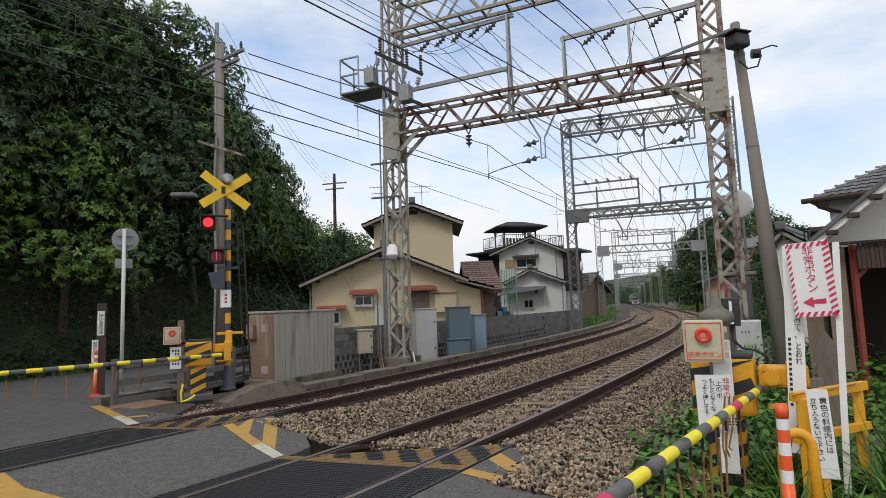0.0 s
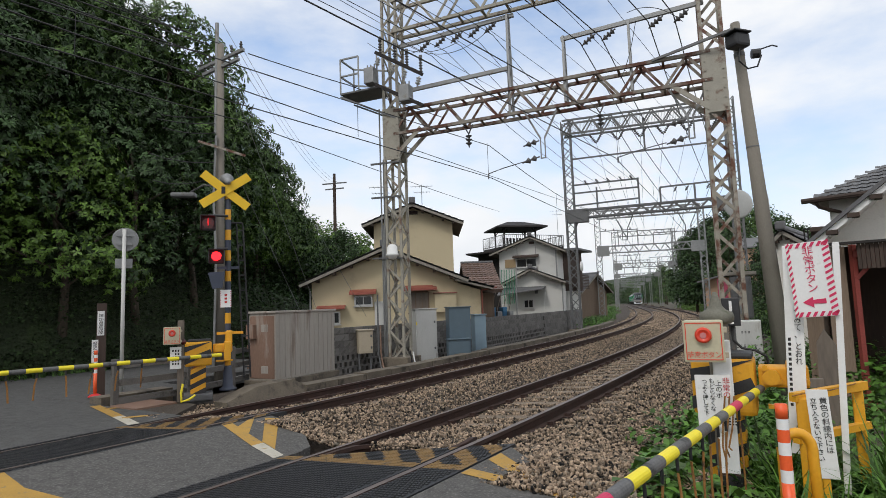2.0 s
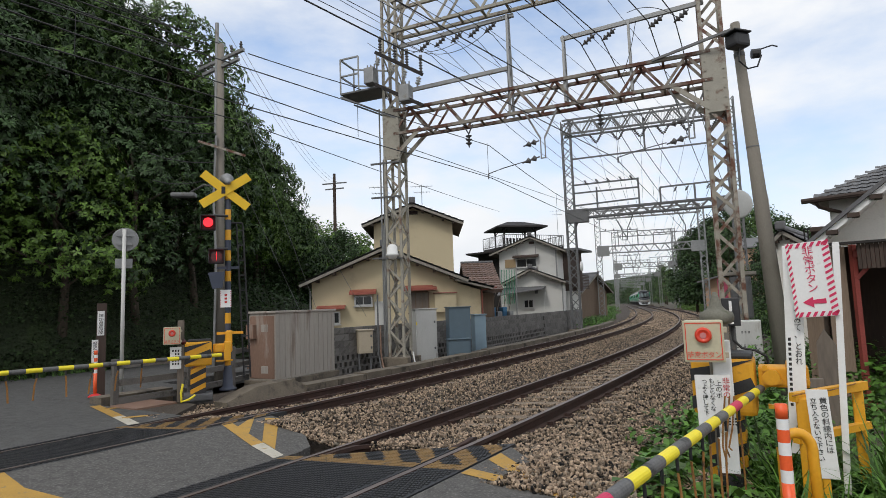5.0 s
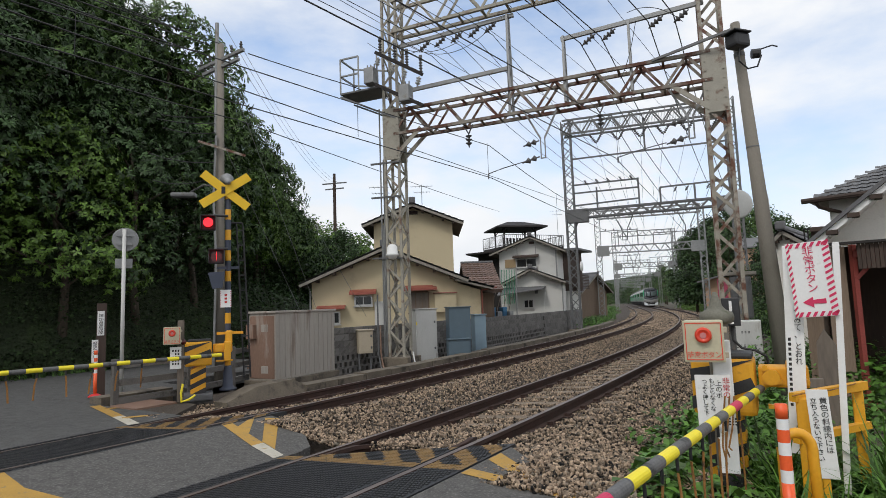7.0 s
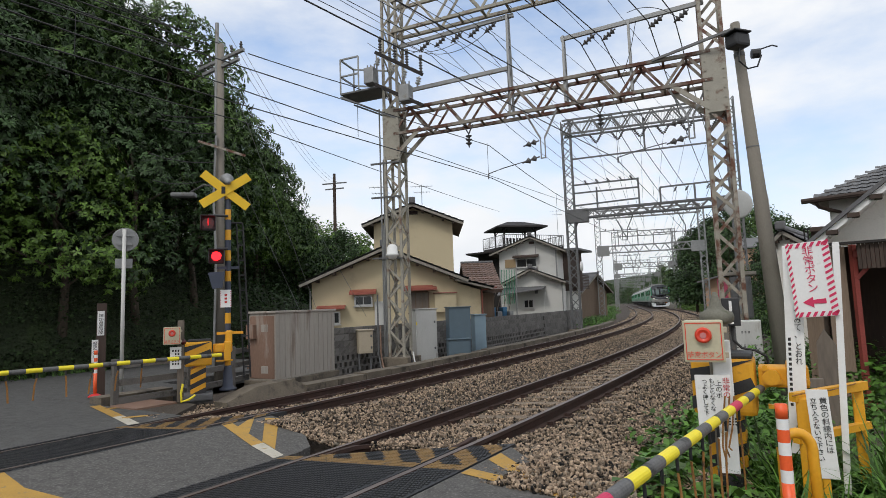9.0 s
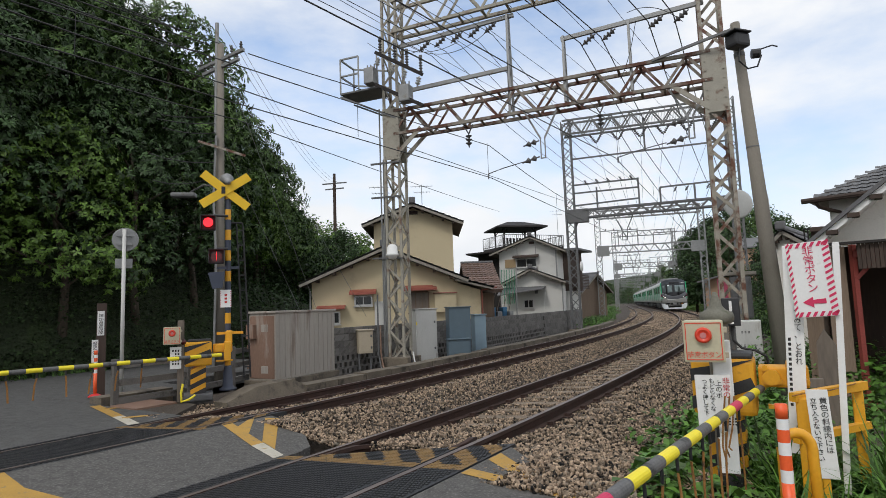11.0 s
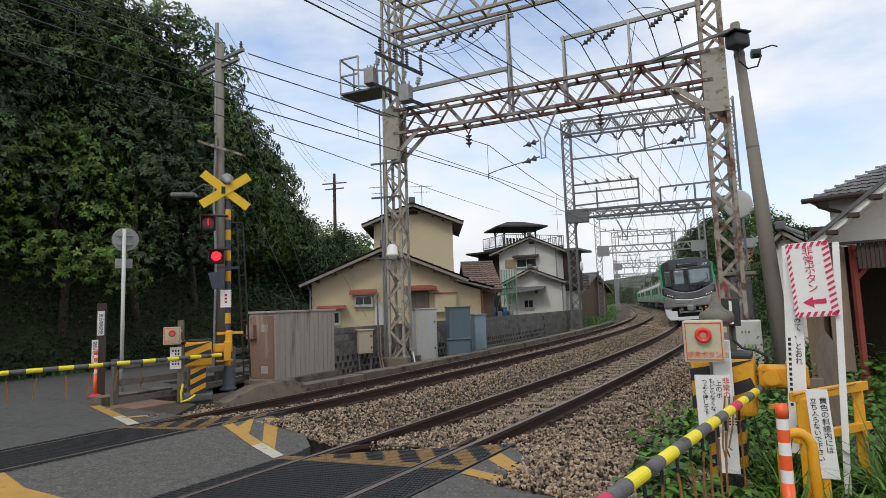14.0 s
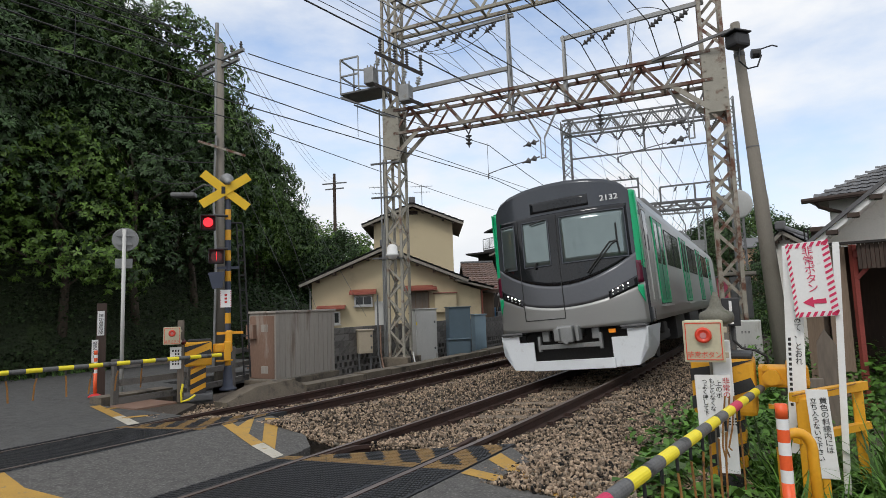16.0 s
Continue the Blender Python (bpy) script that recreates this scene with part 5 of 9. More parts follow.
bm_box(bm, f2b.p(2.2, 0.42, 2.2), (0.2, 0.14, 0.22), f2b.ang, 0.02)
part("meter", bm, "steel_dark", h2b, "small dark meter")
bm = bmesh.new()
bm_cyl(bm, f2b.p(3.85, 0.4, -0.6), f2b.p(3.85, 0.4, 2.7), 0.035, n=8)
part("downpipe", bm, "steel", h2b)
settle(h2b)


def terrace():
    """The dark terrace and its little roof behind the pale grey house."""
    root = thing("roof_terrace", (4.72, 42.8, 0), "dark roof terrace with railing and small pavilion roof", "terrace")
    corners = [Vector((3.28, 46.0, 0)), Vector((4.72, 42.8, 0)), Vector((9.6, 45.0, 0)), Vector((8.2, 48.2, 0))]
    bm = bmesh.new()
    bm_prism(bm, corners, (0, 0, 5.6), (0, 0, 5.88))
    part("deck", bm, "wood_black", root)
    bm = bmesh.new()
    bm_prism(bm, [(1.75, 44.2, 0), (4.9, 41.9, 0), (6.0, 44.5, 0), (3.0, 47.5, 0)], (0, 0, 5.38), (0, 0, 5.5))
    part("eave_slab", bm, "wood_black", root, "black overhanging eave slab")
    bm = bmesh.new()
    bm_prism(bm, [(2.75, 44.6, 0), (5.2, 43.2, 0), (6.0, 45.5, 0), (3.6, 47.0, 0)], (0, 0, -0.6), (0, 0, 5.38))
    part("lower_storey", bm, "wood_black", root, "dark timber storey below the terrace")
    for a, b in zip(corners, corners[1:]):
        n = int((b - a).length / 0.17)
        for i in range(n):
            q = a + (b - a) * i / n
            bm = bmesh.new()
            bm_bar(bm, q + Vector((0, 0, 5.88)), q + Vector((0, 0, 6.75)), 0.05 if i % 6 == 0 else 0.022)
            part("baluster", bm, "steel_dark", root)
        for z in (5.98, 6.75):
            bm = bmesh.new()
            bm_bar(bm, a + Vector((0, 0, z)), b + Vector((0, 0, z)), 0.045)
            part("rail", bm, "steel_dark", root)
    f = Facade((4.6, 44.2), (7.9, 44.9))
    for u in (0.3, 2.9):
        for v in (0.2, 2.6):
            bm = bmesh.new()
            bm_bar(bm, f.p(u, v, 5.88), f.p(u, v, 7.6), 0.13)
            for k in (-1, 1):
                bm_bar(bm, f.p(u, v, 7.1), f.p(min(3.0, max(0.2, u + 0.35 * k)), v, 7.5), 0.07)
            part("post", bm, "wood_black", root)
    for i in range(11):
        bm = bmesh.new()
        bm_box(bm, f.p(0.3 + 0.26 * i, 0.25, 6.3), (0.17, 0.05, 0.7), f.ang)
        part("screen_board", bm, "wood_black", root)
    bm = bmesh.new()
    q = [bm.verts.new(f.p(u, v, z)) for u, v, z in ((-0.45, -0.5, 7.55), (3.7, -0.5, 7.55), (3.7, 3.3, 7.55), (-0.45, 3.3, 7.55), (1.0, 1.4, 8.12), (2.3, 1.4, 8.12), (-0.45, -0.5, 7.44), (3.7, -0.5, 7.44), (3.7, 3.3, 7.44), (-0.45, 3.3, 7.44))]
    for t in ((0, 1, 5, 4), (1, 2, 5), (2, 3, 4, 5), (3, 0, 4), (6, 7, 1, 0), (7, 8, 2, 1), (8, 9, 3, 2), (9, 6, 0, 3), (9, 8, 7, 6)):
        bm.faces.new([q[i] for i in t])
    part("pavilion_roof", bm, "wood_black", root, "dark hipped pavilion roof")
    settle(root)


terrace()
# a dark timber house and tiled roof farther along
f3 = Facade((10.8, 47.5), (13.2, 51.5))
h3 = thing("house", (*f3.a[:2], -0.6), "dark brown timber house with balcony", "house")
bm = bmesh.new()
bm_box(bm, f3.p(1.6, 2.5, 4.1), (3.0, 4.6, 3.4), f3.ang)
part("wall", bm, "wood_dark", h3)
bm = bmesh.new()
bm_box(bm, f3.p(1.6, 2.6, 0.9), (2.8, 4.4, 3.0), f3.ang)
part("lower_wall", bm, "stucco_grey", h3, "pale grey lower wall")
for i in range(9):
    bm = bmesh.new()
    bm_bar(bm, f3.p(-0.2, -0.5, 2.6 + 0.13 * i), f3.p(2.6, -0.5, 2.6 + 0.13 * i), 0.03, 0.09)
    part("balcony_slat", bm, "wood_dark", h3, "reddish brown balcony slat")
bm = bmesh.new()
bm_box(bm, f3.p(1.6, 2.4, 5.85), (4.2, 6.0, 0.16), f3.ang)
part("roof", bm, "tile_grey", h3)
bm = bmesh.new()
bm_lathe(bm, [(0.42, 0), (0.42, 0.03), (0.05, 0.1)], n=20, m=Matrix.Translation(f3.p(0.4, -0.6, 4.4)) @ pose(0, 0, 0, 90, 0, f3.ang))
part("dish", bm, "white", h3, "white satellite dish", True)
settle(h3)
h4, f4 = gable_house("house", (13.2, 55.0), (18.0, 61.0), 8.0, 2.3, 4.2, -0.6, "wood_brown", "tile_grey", "low dark timber house with grey tiled roof")
settle(h4)
f5 = Facade((31.5, 68.0), (37.5, 64.0))
h5 = thing("house", (*f5.a[:2], -0.6), "salmon-pink rendered house beyond the tracks", "house")
bm = bmesh.new()
bm_box(bm, f5.p(6.0, 3.0, 3.2), (5.0, 6.0, 7.2), f5.ang)
pink = mat("salmon_render", (0.36, 0.235, 0.155), 0.9, vary=0.1, scale=1, fine=50, bump=0.2)
part("wall", bm, pink, h5)
bm = bmesh.new()
bm_box(bm, f5.p(1.6, 2.5, 1.6), (4.2, 4.0, 4.2), f5.ang)
part("wing", bm, pink, h5)
bm = bmesh.new()
bm_prism(bm, [f5.p(-1.2, -0.6, 3.2), f5.p(3.8, -0.6, 4.4), f5.p(3.8, 5, 4.4), f5.p(-1.2, 5, 3.2)], (0, 0, 0), (0, 0, 0.15))
part("wing_roof", bm, "tile_grey", h5)
bm = bmesh.new()
bm_prism(bm, [f5.p(3.0, -0.5, 6.9), f5.p(9, -0.5, 6.9), f5.p(9, 3, 8.2), f5.p(3, 3, 8.2)], (0, 0, 0), (0, 0, 0.15))
part("roof", bm, "tile_grey", h5)
window(h5, f5, 4.6, 5.8, 4.2, 5.4, -0.02, frame="wood_dark")
settle(h5)


# the house and carport on the near side
def carport():
    white = "plaster_white"
    f = Facade((4.96, 7.65), (8.24, 5.37))
    root = thing("house", (*f.a[:2], 0), "white plaster house with dark roof edge and open carport", "house")
    bm = bmesh.new()
    pts = [(0.1, 2.12), (5.0, 6.14), (5.0, 2.1)]
    bm_prism(bm, [f.p(u, 0.25, z) for u, z in pts], (0, 0, 0), f.n * 0.15)
    part("gable_wall", bm, white, root)
    bm = bmesh.new()
    bm_prism(bm, [f.p(u, -0.3, 2.04 + 0.82 * u + k) for u, k in ((-0.25, 0), (5.2, 0), (5.2, 0.09), (-0.25, 0.09))], (0, 0, 0), f.n * 4.0)
    rf = part("roof", bm, "white", root, "white boarded verge")
    bm = bmesh.new()
    bm_prism(bm, [f.p(u, -0.35, 2.135 + 0.82 * u + k) for u, k in ((-0.3, 0), (5.2, 0), (5.2, 0.06), (-0.3, 0.06))], (0, 0, 0), f.n * 4.0)
    part("tiles", bm, "tile_grey", rf, "dark grey roof covering")
    for u in (0.25, 0.49, 0.735, 1.0, 1.3):
        bm = bmesh.new()
        bm_box(bm, f.p(u, -0.28, 2.055 + 0.82 * u), (0.13, 0.18, 0.055), f.ang)
        part("beam_end", bm, "wood_dark", rf, "dark brown beam end")
    bm = bmesh.new()
    bm_bar(bm, f.p(0.445, -0.1, 0.03), f.p(0.445, -0.1, 2.1), 0.06)
    bm_box(bm, f.p(0.445, -0.1, 0.06), (0.2, 0.2, 0.1), f.ang, 0.02)
    part("post", bm, "red_post", root, "rusty red steel post")
    bm = bmesh.new()
    bm_bar(bm, f.p(0.44, -0.1, 1.98), f.p(5.5, -0.1, 1.98), 0.07, 0.1)
    bm_bar(bm, f.p(0.46, -0.1, 1.66), f.p(0.68, -0.1, 1.9), 0.05)
    part("header", bm, "red_post", root, "rusty red steel beam")
    for i in range(70):
        bm = bmesh.new()
        bm_box(bm, f.p(0.51 + 0.045 * i, -0.22, 1.94), (0.04, 0.03 + 0.015 * (i % 2), 0.32), f.ang)
        part("valance_board", bm, "wood_dark", root, "dark corrugated board")
    bm = bmesh.new()
    bm_bar(bm, f.p(0.1, -0.24, 2.115), f.p(5.2, -0.24, 2.115), 0.12, 0.03)
    part("valance_cap", bm, "wood_black", root, "dark valance capping")
    bm = bmesh.new()
    bm_prism(bm, [f.p(0.14, -0.05, 0), f.p(0.36, -0.05, 0), f.p(0.36, -0.05, 2.09), f.p(0.14, -0.05, 2.02)], (0, 0, 0), f.n * 0.04)
    part("end_board", bm, "wood_brown", root, "brown weathered end board")
    bm = bmesh.new()
    bm_prism(bm, [f.p(-0.15, 0.4, 0), f.p(0.05, 0.4, 0), f.p(0.05, 0.4, 2.3), f.p(-0.15, 0.4, 2.1)], (0, 0, 0), f.n * 4)
    part("side_wall", bm, "wood_brown", root, "brown weathered side wall")
    bm = bmesh.new()
    bm_prism(bm, [f.p(0.0, 3.6, 0), f.p(6.5, 3.6, 0), f.p(6.5, 3.6, 2.6), f.p(0, 3.6, 2.3)], (0, 0, 0), f.n * 0.15)
    bm_prism(bm, [f.p(0.0, 0.3, 2.35), f.p(6.5, 0.3, 2.35), f.p(6.5, 3.7, 2.35), f.p(0, 3.7, 2.35)], (0, 0, 0), (0, 0, 0.06))
    part("inner_wall", bm, "wood_dark", root, "dark carport interior")
    bm = bmesh.new()
    bm_box(bm, f.p(3.2, 1.5, -0.08), (7.0, 4.4, 0.18), f.ang)
    part("slab", bm, "concrete", root, "grey concrete carport floor")
    settle(root)
    # tiled house behind
    fb = Facade((8.62, 13.1), (13.55, 8.37))
    back = thing("house", (*fb.a[:2], 0), "grey rendered house with dark tiled hip roof", "house")
    bm = bmesh.new()
    bm_box(bm, fb.p(3.85, 2.75, 1.83), (7.1, 5.2, 3.95), fb.ang)
    part("wall", bm, "stucco_grey", back)
    bm = bmesh.new()
    q = [fb.p(-0.1, -0.2, 3.62), fb.p(8, -0.2, 3.62), fb.p(8, 6, 3.62), fb.p(-0.1, 6, 3.62), fb.p(2.9, 2.9, 5.3), fb.p(6, 2.9, 5.3)]
    v = [bm.verts.new(x) for x in q]
    for t in ((0, 1, 5, 4), (1, 2, 5), (2, 3, 4, 5), (3, 0, 4), (3, 2, 1, 0)):
        bm.faces.new([v[i] for i in t])
    rf = part("roof", bm, "wood", back)
    bm = bmesh.new()
    for i in range(16):
        t0, t1 = i / 16, (i + 1) / 16
        for k in range(46):
            ua, ub = -0.1 + 8.1 * k / 46, -0.1 + 8.1 * (k + 1) / 46
            um = (ua + ub) / 2
            if um < -0.1 + 3.0 * t1:
                continue
            va, vb = -0.25 + 3.1 * t0, -0.25 + 3.1 * t1
            za, zb = 3.66 + 1.68 * t0, 3.66 + 1.68 * t1
            a = [bm.verts.new(fb.p(u, vv, z)) for u, vv, z in ((ua, va, za + 0.03), (um, va, za + 0.01), (ub, va, za + 0.03), (ub, vb, zb + 0.01), (um, vb, zb - 0.008), (ua, vb, zb + 0.01))]
            bm.faces.new((a[0], a[1], a[4], a[5]))
            bm.faces.new((a[1], a[2], a[3], a[4]))
    part("tiles", bm, "tile_grey", rf, "dark grey roof tiles")
    bm = bmesh.new()
    bm_tube(bm, [fb.p(-0.15, -0.3, 3.6), fb.p(8, -0.3, 3.6)], 0.06, 8)
    bm_tube(bm, [fb.p(0.1, -0.3, 3.58), fb.p(0.15, -0.1, 3.45), fb.p(0.8, 0.4, 3.2)], 0.04, 8)
    part("gutter", bm, "wood_dark", back, "dark brown gutter")
    window(back, fb, 1.3, 2.9, 2.3, 3.2, 0.14, frame="white")
    settle(back)


M["red_post"] = mat("rusty_red_steel", (0.24, 0.045, 0.035), 0.7, 0.1, vary=0.2, scale=5, fine=50, bump=0.15)
carport()
h6, f6 = gable_house("house", (10.7, 18.74), (11.52, 18.01), 4.0, 3.1, 3.56, -0.4, "plaster_white", "tile_grey", "small white gabled house behind the pole", over=0.08, front_over=0.25, ridge_u=0.42)
for i in range(9):
    bm = bmesh.new()
    q = Vector((11.5, 18.0, 0)).lerp(Vector((12.1, 17.46, 0)), i / 8)
    bm_bar(bm, q + Vector((0, 0, 2.9)), q + Vector((0, 0, 3.52)), 0.03)
    part("balcony_bar", bm, "wood_black", h6)
for z in (2.95, 3.52):
    bm = bmesh.new()
    bm_bar(bm, (11.48, 18.02, z), (12.12, 17.44, z), 0.05)
    part("balcony_rail", bm, "wood_black", h6)
bm = bmesh.new()
bm_prism(bm, [(11.5, 18.06, 0), (12.3, 17.34, 0), (13.3, 18.4, 0), (12.5, 19.1, 0)], (0, 0, -0.4), (0, 0, 2.92))
part("side_wing", bm, "plaster_white", h6)
settle(h6)
for x, y, z, r, turn in ((8.32, 16.0, 4.09, 0.4, -28), (9.2, 16.0, 4.07, 0.4, 26)):
    tm = thing("traffic_mirror", (x, y, -0.4), "round pale traffic mirror on a grey pole behind the mast", "traffic mirror", turn, group="traffic mirrors")
    bm = bmesh.new()
    bm_cyl(bm, (-0.06, 0.1, 0), (-0.06, 0.1, z + 0.6), 0.038, n=10)
    part("pole", bm, "steel", tm)
    bm = bmesh.new()
    bm_lathe(bm, [(r, 0), (r * 1.04, 0.03), (r * 0.95, 0.045), (r * 0.5, 0.06), (0.001, 0.065)], n=26, m=pose(0.08, 0.05, z + 0.4, 90, 0, 25))
    part("mirror_shell", bm, "grey_box", tm, "pale mirror back", True)
    bm = bmesh.new()
    bm_box(bm, (-0.05, 0.06, z + 0.4), (0.07, 0.1, r * 1.6), 0, 0.01)
    part("bracket", bm, "steel", tm)
# a case like a vending machine: faded pink left side, grey glazing
M["pink_faded"] = mat("faded_pink_panel", (0.42, 0.075, 0.13), 0.8, vary=0.25, scale=4, fine=40, bump=0.05)
bn = thing("pink_banner", (8.1, 16.4, -0.5), "glazed grey case with a faded pink left side behind the mast", "banner", -26)
bm = bmesh.new()
bm_box(bm, (-0.1, 0, 1.95), (0.26, 0.03, 1.1), 0, 0.005)
part("pink_side", bm, "pink_faded", bn)
bm = bmesh.new()
bm_box(bm, (0.36, 0.05, 1.95), (0.55, 0.3, 1.2), 0, 0.06)
part("case", bm, "steel_dark", bn, "dark grey glazed case")
bm = bmesh.new()
bm_box(bm, (0.3, 0.05, 2.62), (0.95, 0.4, 0.1), 0, 0.02)
part("case_top", bm, "verge_board", bn, "weathered case top")
bm = bmesh.new()
bm_cyl(bm, (0.12, 0.02, 0), (0.12, 0.02, 2.9), 0.02, n=8)
part("pole", bm, "steel", bn)
wp = thing("old_fence_post", (3.61, 5.5, -0.1), "split grey weathered wooden fence post", "post", -33)
bm = bmesh.new()
bm_prism(bm, [(-0.09, 0, 0), (0.09, 0, 0), (0.085, 0, 1.1), (0.0, 0, 1.25), (-0.07, 0, 1.12)], (0, -0.06, 0), (0, 0.06, 0))
part("post", bm, "wood", wp)
for z in (0.75, 0.35):
    bm = bmesh.new()
    bm_box(bm, (-0.14, -0.08, z), (0.2, 0.05, 0.09), 0, 0.008)
    part("rail_stub", bm, "wood", wp)


# ---------- crossing surface ----------
def mat_slab(name, s0, s1, toff, a, b, material, parent, lift=-0.004, thick=0.12, sk=0.0, label=""):
    """A crossing panel between two lines of a track; sk skews its end."""
    bm = bmesh.new()
    n = max(1, int(abs(s1 - s0) / 0.7))
    rows = []
    for i in range(n + 1):
        s = s0 + (s1 - s0) * i / n
        q = [rail_point(s + (sk * l if i == n else 0), toff, l, z) for l, z in ((a, lift), (b, lift), (b, lift - thick), (a, lift - thick))]
        rows.append([bm.verts.new(p) for p in q])
    for p, q in zip(rows, rows[1:]):
        for j in range(4):
            bm.faces.new((p[j], p[(j + 1) % 4], q[(j + 1) % 4], q[j]))
    bm.faces.new(rows[0])
    bm.faces.new(rows[-1][::-1])
    return part(name, bm, material, parent, label)


HATCH, HATCH0 = 0.43, -0.1
panels = thing("crossing_panels", (0, 0, 0), "black ribbed rubber panels between the crossing rails", "crossing panel", kind="structure")
for toff, s1, sk, sides in ((0.0, -3.6, 0.41, ((-1.07, -0.8), (-0.69, 0.69), (0.8, 1.2))), (-GAP, -3.3, 0.66, ((-0.98, -0.8), (-0.69, 0.69), (0.8, 0.97)))):
    for a, b in sides:
        s = s1
        while s > -22:
            mat_slab("rubber_panel", s - 1.78, s, toff, a, b, "mat", panels, sk=sk if s == s1 else 0.0)
            s -= 1.8
    rv, rf_, rm = [], [], []
    ln = -4.06 if toff == 0.0 else -3.98
    s = s1 + 0.5
    while s > -12:
        for a, b in sides:
            o = 0.0175 if int(round((s1 - s) / 0.05)) % 2 else 0.0
            for i in range(int((b - a - 0.03) / 0.035)):
                x0 = a + 0.008 + o + 0.035 * i
                x1 = x0 + 0.024
                if s > s1 + sk * x0 - 0.03 or x1 > b:
                    continue
                t = s - ln
                painted = -0.065 < t < 0.065 or (t > 0 and (x0 + 0.9 * t - HATCH0) % HATCH < 0.2)
                k = len(rv)
                rv += [rail_point(ss, toff, x, z) for z in (-0.006, 0.004) for x, ss in ((x0, s - 0.014), (x1, s - 0.014), (x1, s + 0.014), (x0, s + 0.014))]
                rf_ += [(k + 4, k + 5, k + 6, k + 7), (k, k + 1, k + 5, k + 4), (k + 1, k + 2, k + 6, k + 5), (k + 3, k, k + 4, k + 7)]
                rm += [1 if painted else 0] * 4
        s -= 0.05 if s > -7 else 0.1
    me = bpy.data.meshes.new("tread_studs")
    me.from_pydata([tuple(v) for v in rv], [], rf_)
    me.materials.append(M["mat"])
    me.materials.append(M["mat_yellow"])
    me.polygons.foreach_set("material_index", rm)
    ribs = new("tread_studs", me)
    ribs.parent = panels
    tagged(ribs, kind="stuff")
    # flared ends of the check rails inside the running rails
    for sd in (-1, 1):
        bm = bmesh.new()
        rows = []
        for i in range(9):
            ss = s1 + sk * sd * 0.63 - 0.1 + 0.085 * i
            lat = sd * (0.632 - 0.1 * max(0.0, (i - 3) / 5) ** 1.5)
            drop = 0.012 * max(0, i - 6)
            rows.append([bm.verts.new(rail_point(ss, toff, lat + x, z - drop)) for x, z in ((-0.033, 0.0), (0.033, 0.0), (0.035, -0.04), (0.012, -0.06), (0.012, -0.15), (-0.012, -0.15), (-0.012, -0.06), (-0.035, -0.04))])
        for p, q in zip(rows, rows[1:]):
            for j in range(8):
                bm.faces.new((p[j], p[(j + 1) % 8], q[(j + 1) % 8], q[j]))
        bm.faces.new(rows[0])
        bm.faces.new(rows[-1][::-1])
        part("check_rail", bm, "rail", panels, "rusty flared check rail end")

paint = thing("road_marking", (0, 0, 0), "worn yellow hatched keep-clear marking on the crossing", "road marking", kind="structure")


def stripe(pts, z, material="road_yellow", toff=None):
    """A painted strip: (s, off) from one end to the other, with a width."""
    (s0, o0), (s1, o1), w = pts
    n = 6
    bm = bmesh.new()
    d = Vector((s1 - s0, o1 - o0)).normalized()
    px = Vector((-d.y, d.x)) * w / 2
    g = []
    for i in range(n + 1):
        s, o = s0 + (s1 - s0) * i / n, o0 + (o1 - o0) * i / n
        row = []
        for k in (-1, 1):
            ss, oo = s + px.x * k, o + px.y * k
            row.append(bm.verts.new(rail_point(ss, toff, oo - toff, z) if toff is not None else on(ss, oo, z + (road_z(ss, oo) if oo > -4.4 else -0.02))))
        g.append(row)
    for a, b in zip(g, g[1:]):
        bm.faces.new((a[0], a[1], b[1], b[0]))
    return part("painted_stripe", bm, material, paint)


for toff, s1, sk, w0, w1 in ((0.0, -3.6, 0.41, -1.07, 1.2), (-GAP, -3.3, 0.66, -0.98, 0.97)):
    ln = -4.06 if toff == 0.0 else -3.98
    for a, b in ((w0, -0.8), (-0.69, 0.69), (0.8, w1)):
        stripe(((ln, toff + a), (ln, toff + b), 0.13), 0.0, "mat_yellow", toff)
    for a, b in ((w0, -0.8), (-0.69, 0.69), (0.8, w1)):
        k = HATCH0 + HATCH * math.floor((a - HATCH0) / HATCH)
        while k < b + 1.0:
            # the band between o + 0.9 t = k and k + 0.2, cut to the panel
            poly = [(0.07, k - 0.063), (0.07, k + 0.137), (1.5, k - 1.15), (1.5, k - 1.35)]
            for nx, ny, lim in ((0, -1, -a - 0.005), (0, 1, b - 0.005), (1, -sk, s1 - ln - 0.012)):
                out = []
                for p, q in zip(poly, poly[1:] + poly[:1]):
                    dp, dq = lim - nx * p[0] - ny * p[1], lim - nx * q[0] - ny * q[1]
                    if dp >= 0:
                        out.append(p)
                    if dp * dq < 0:
                        u = dp / (dp - dq)
                        out.append((p[0] + (q[0] - p[0]) * u, p[1] + (q[1] - p[1]) * u))
                poly = out
                if len(poly) < 3:
                    break
            if len(poly) > 2:
                bm = bmesh.new()
                bm.faces.new([bm.verts.new(rail_point(ln + t, toff, o, 0.0)) for t, o in poly])
                part("painted_stripe", bm, "mat_yellow", paint)
            k += HATCH
def paint_quad(pts, material="road_yellow"):
    """A painted quad with (s, off) corners on the crossing's surface."""
    bm = bmesh.new()
    bm.faces.new([bm.verts.new(on(s, o, 0.006 + road_z(s, o))) for s, o in pts])
    part("painted_stripe", bm, material, paint)


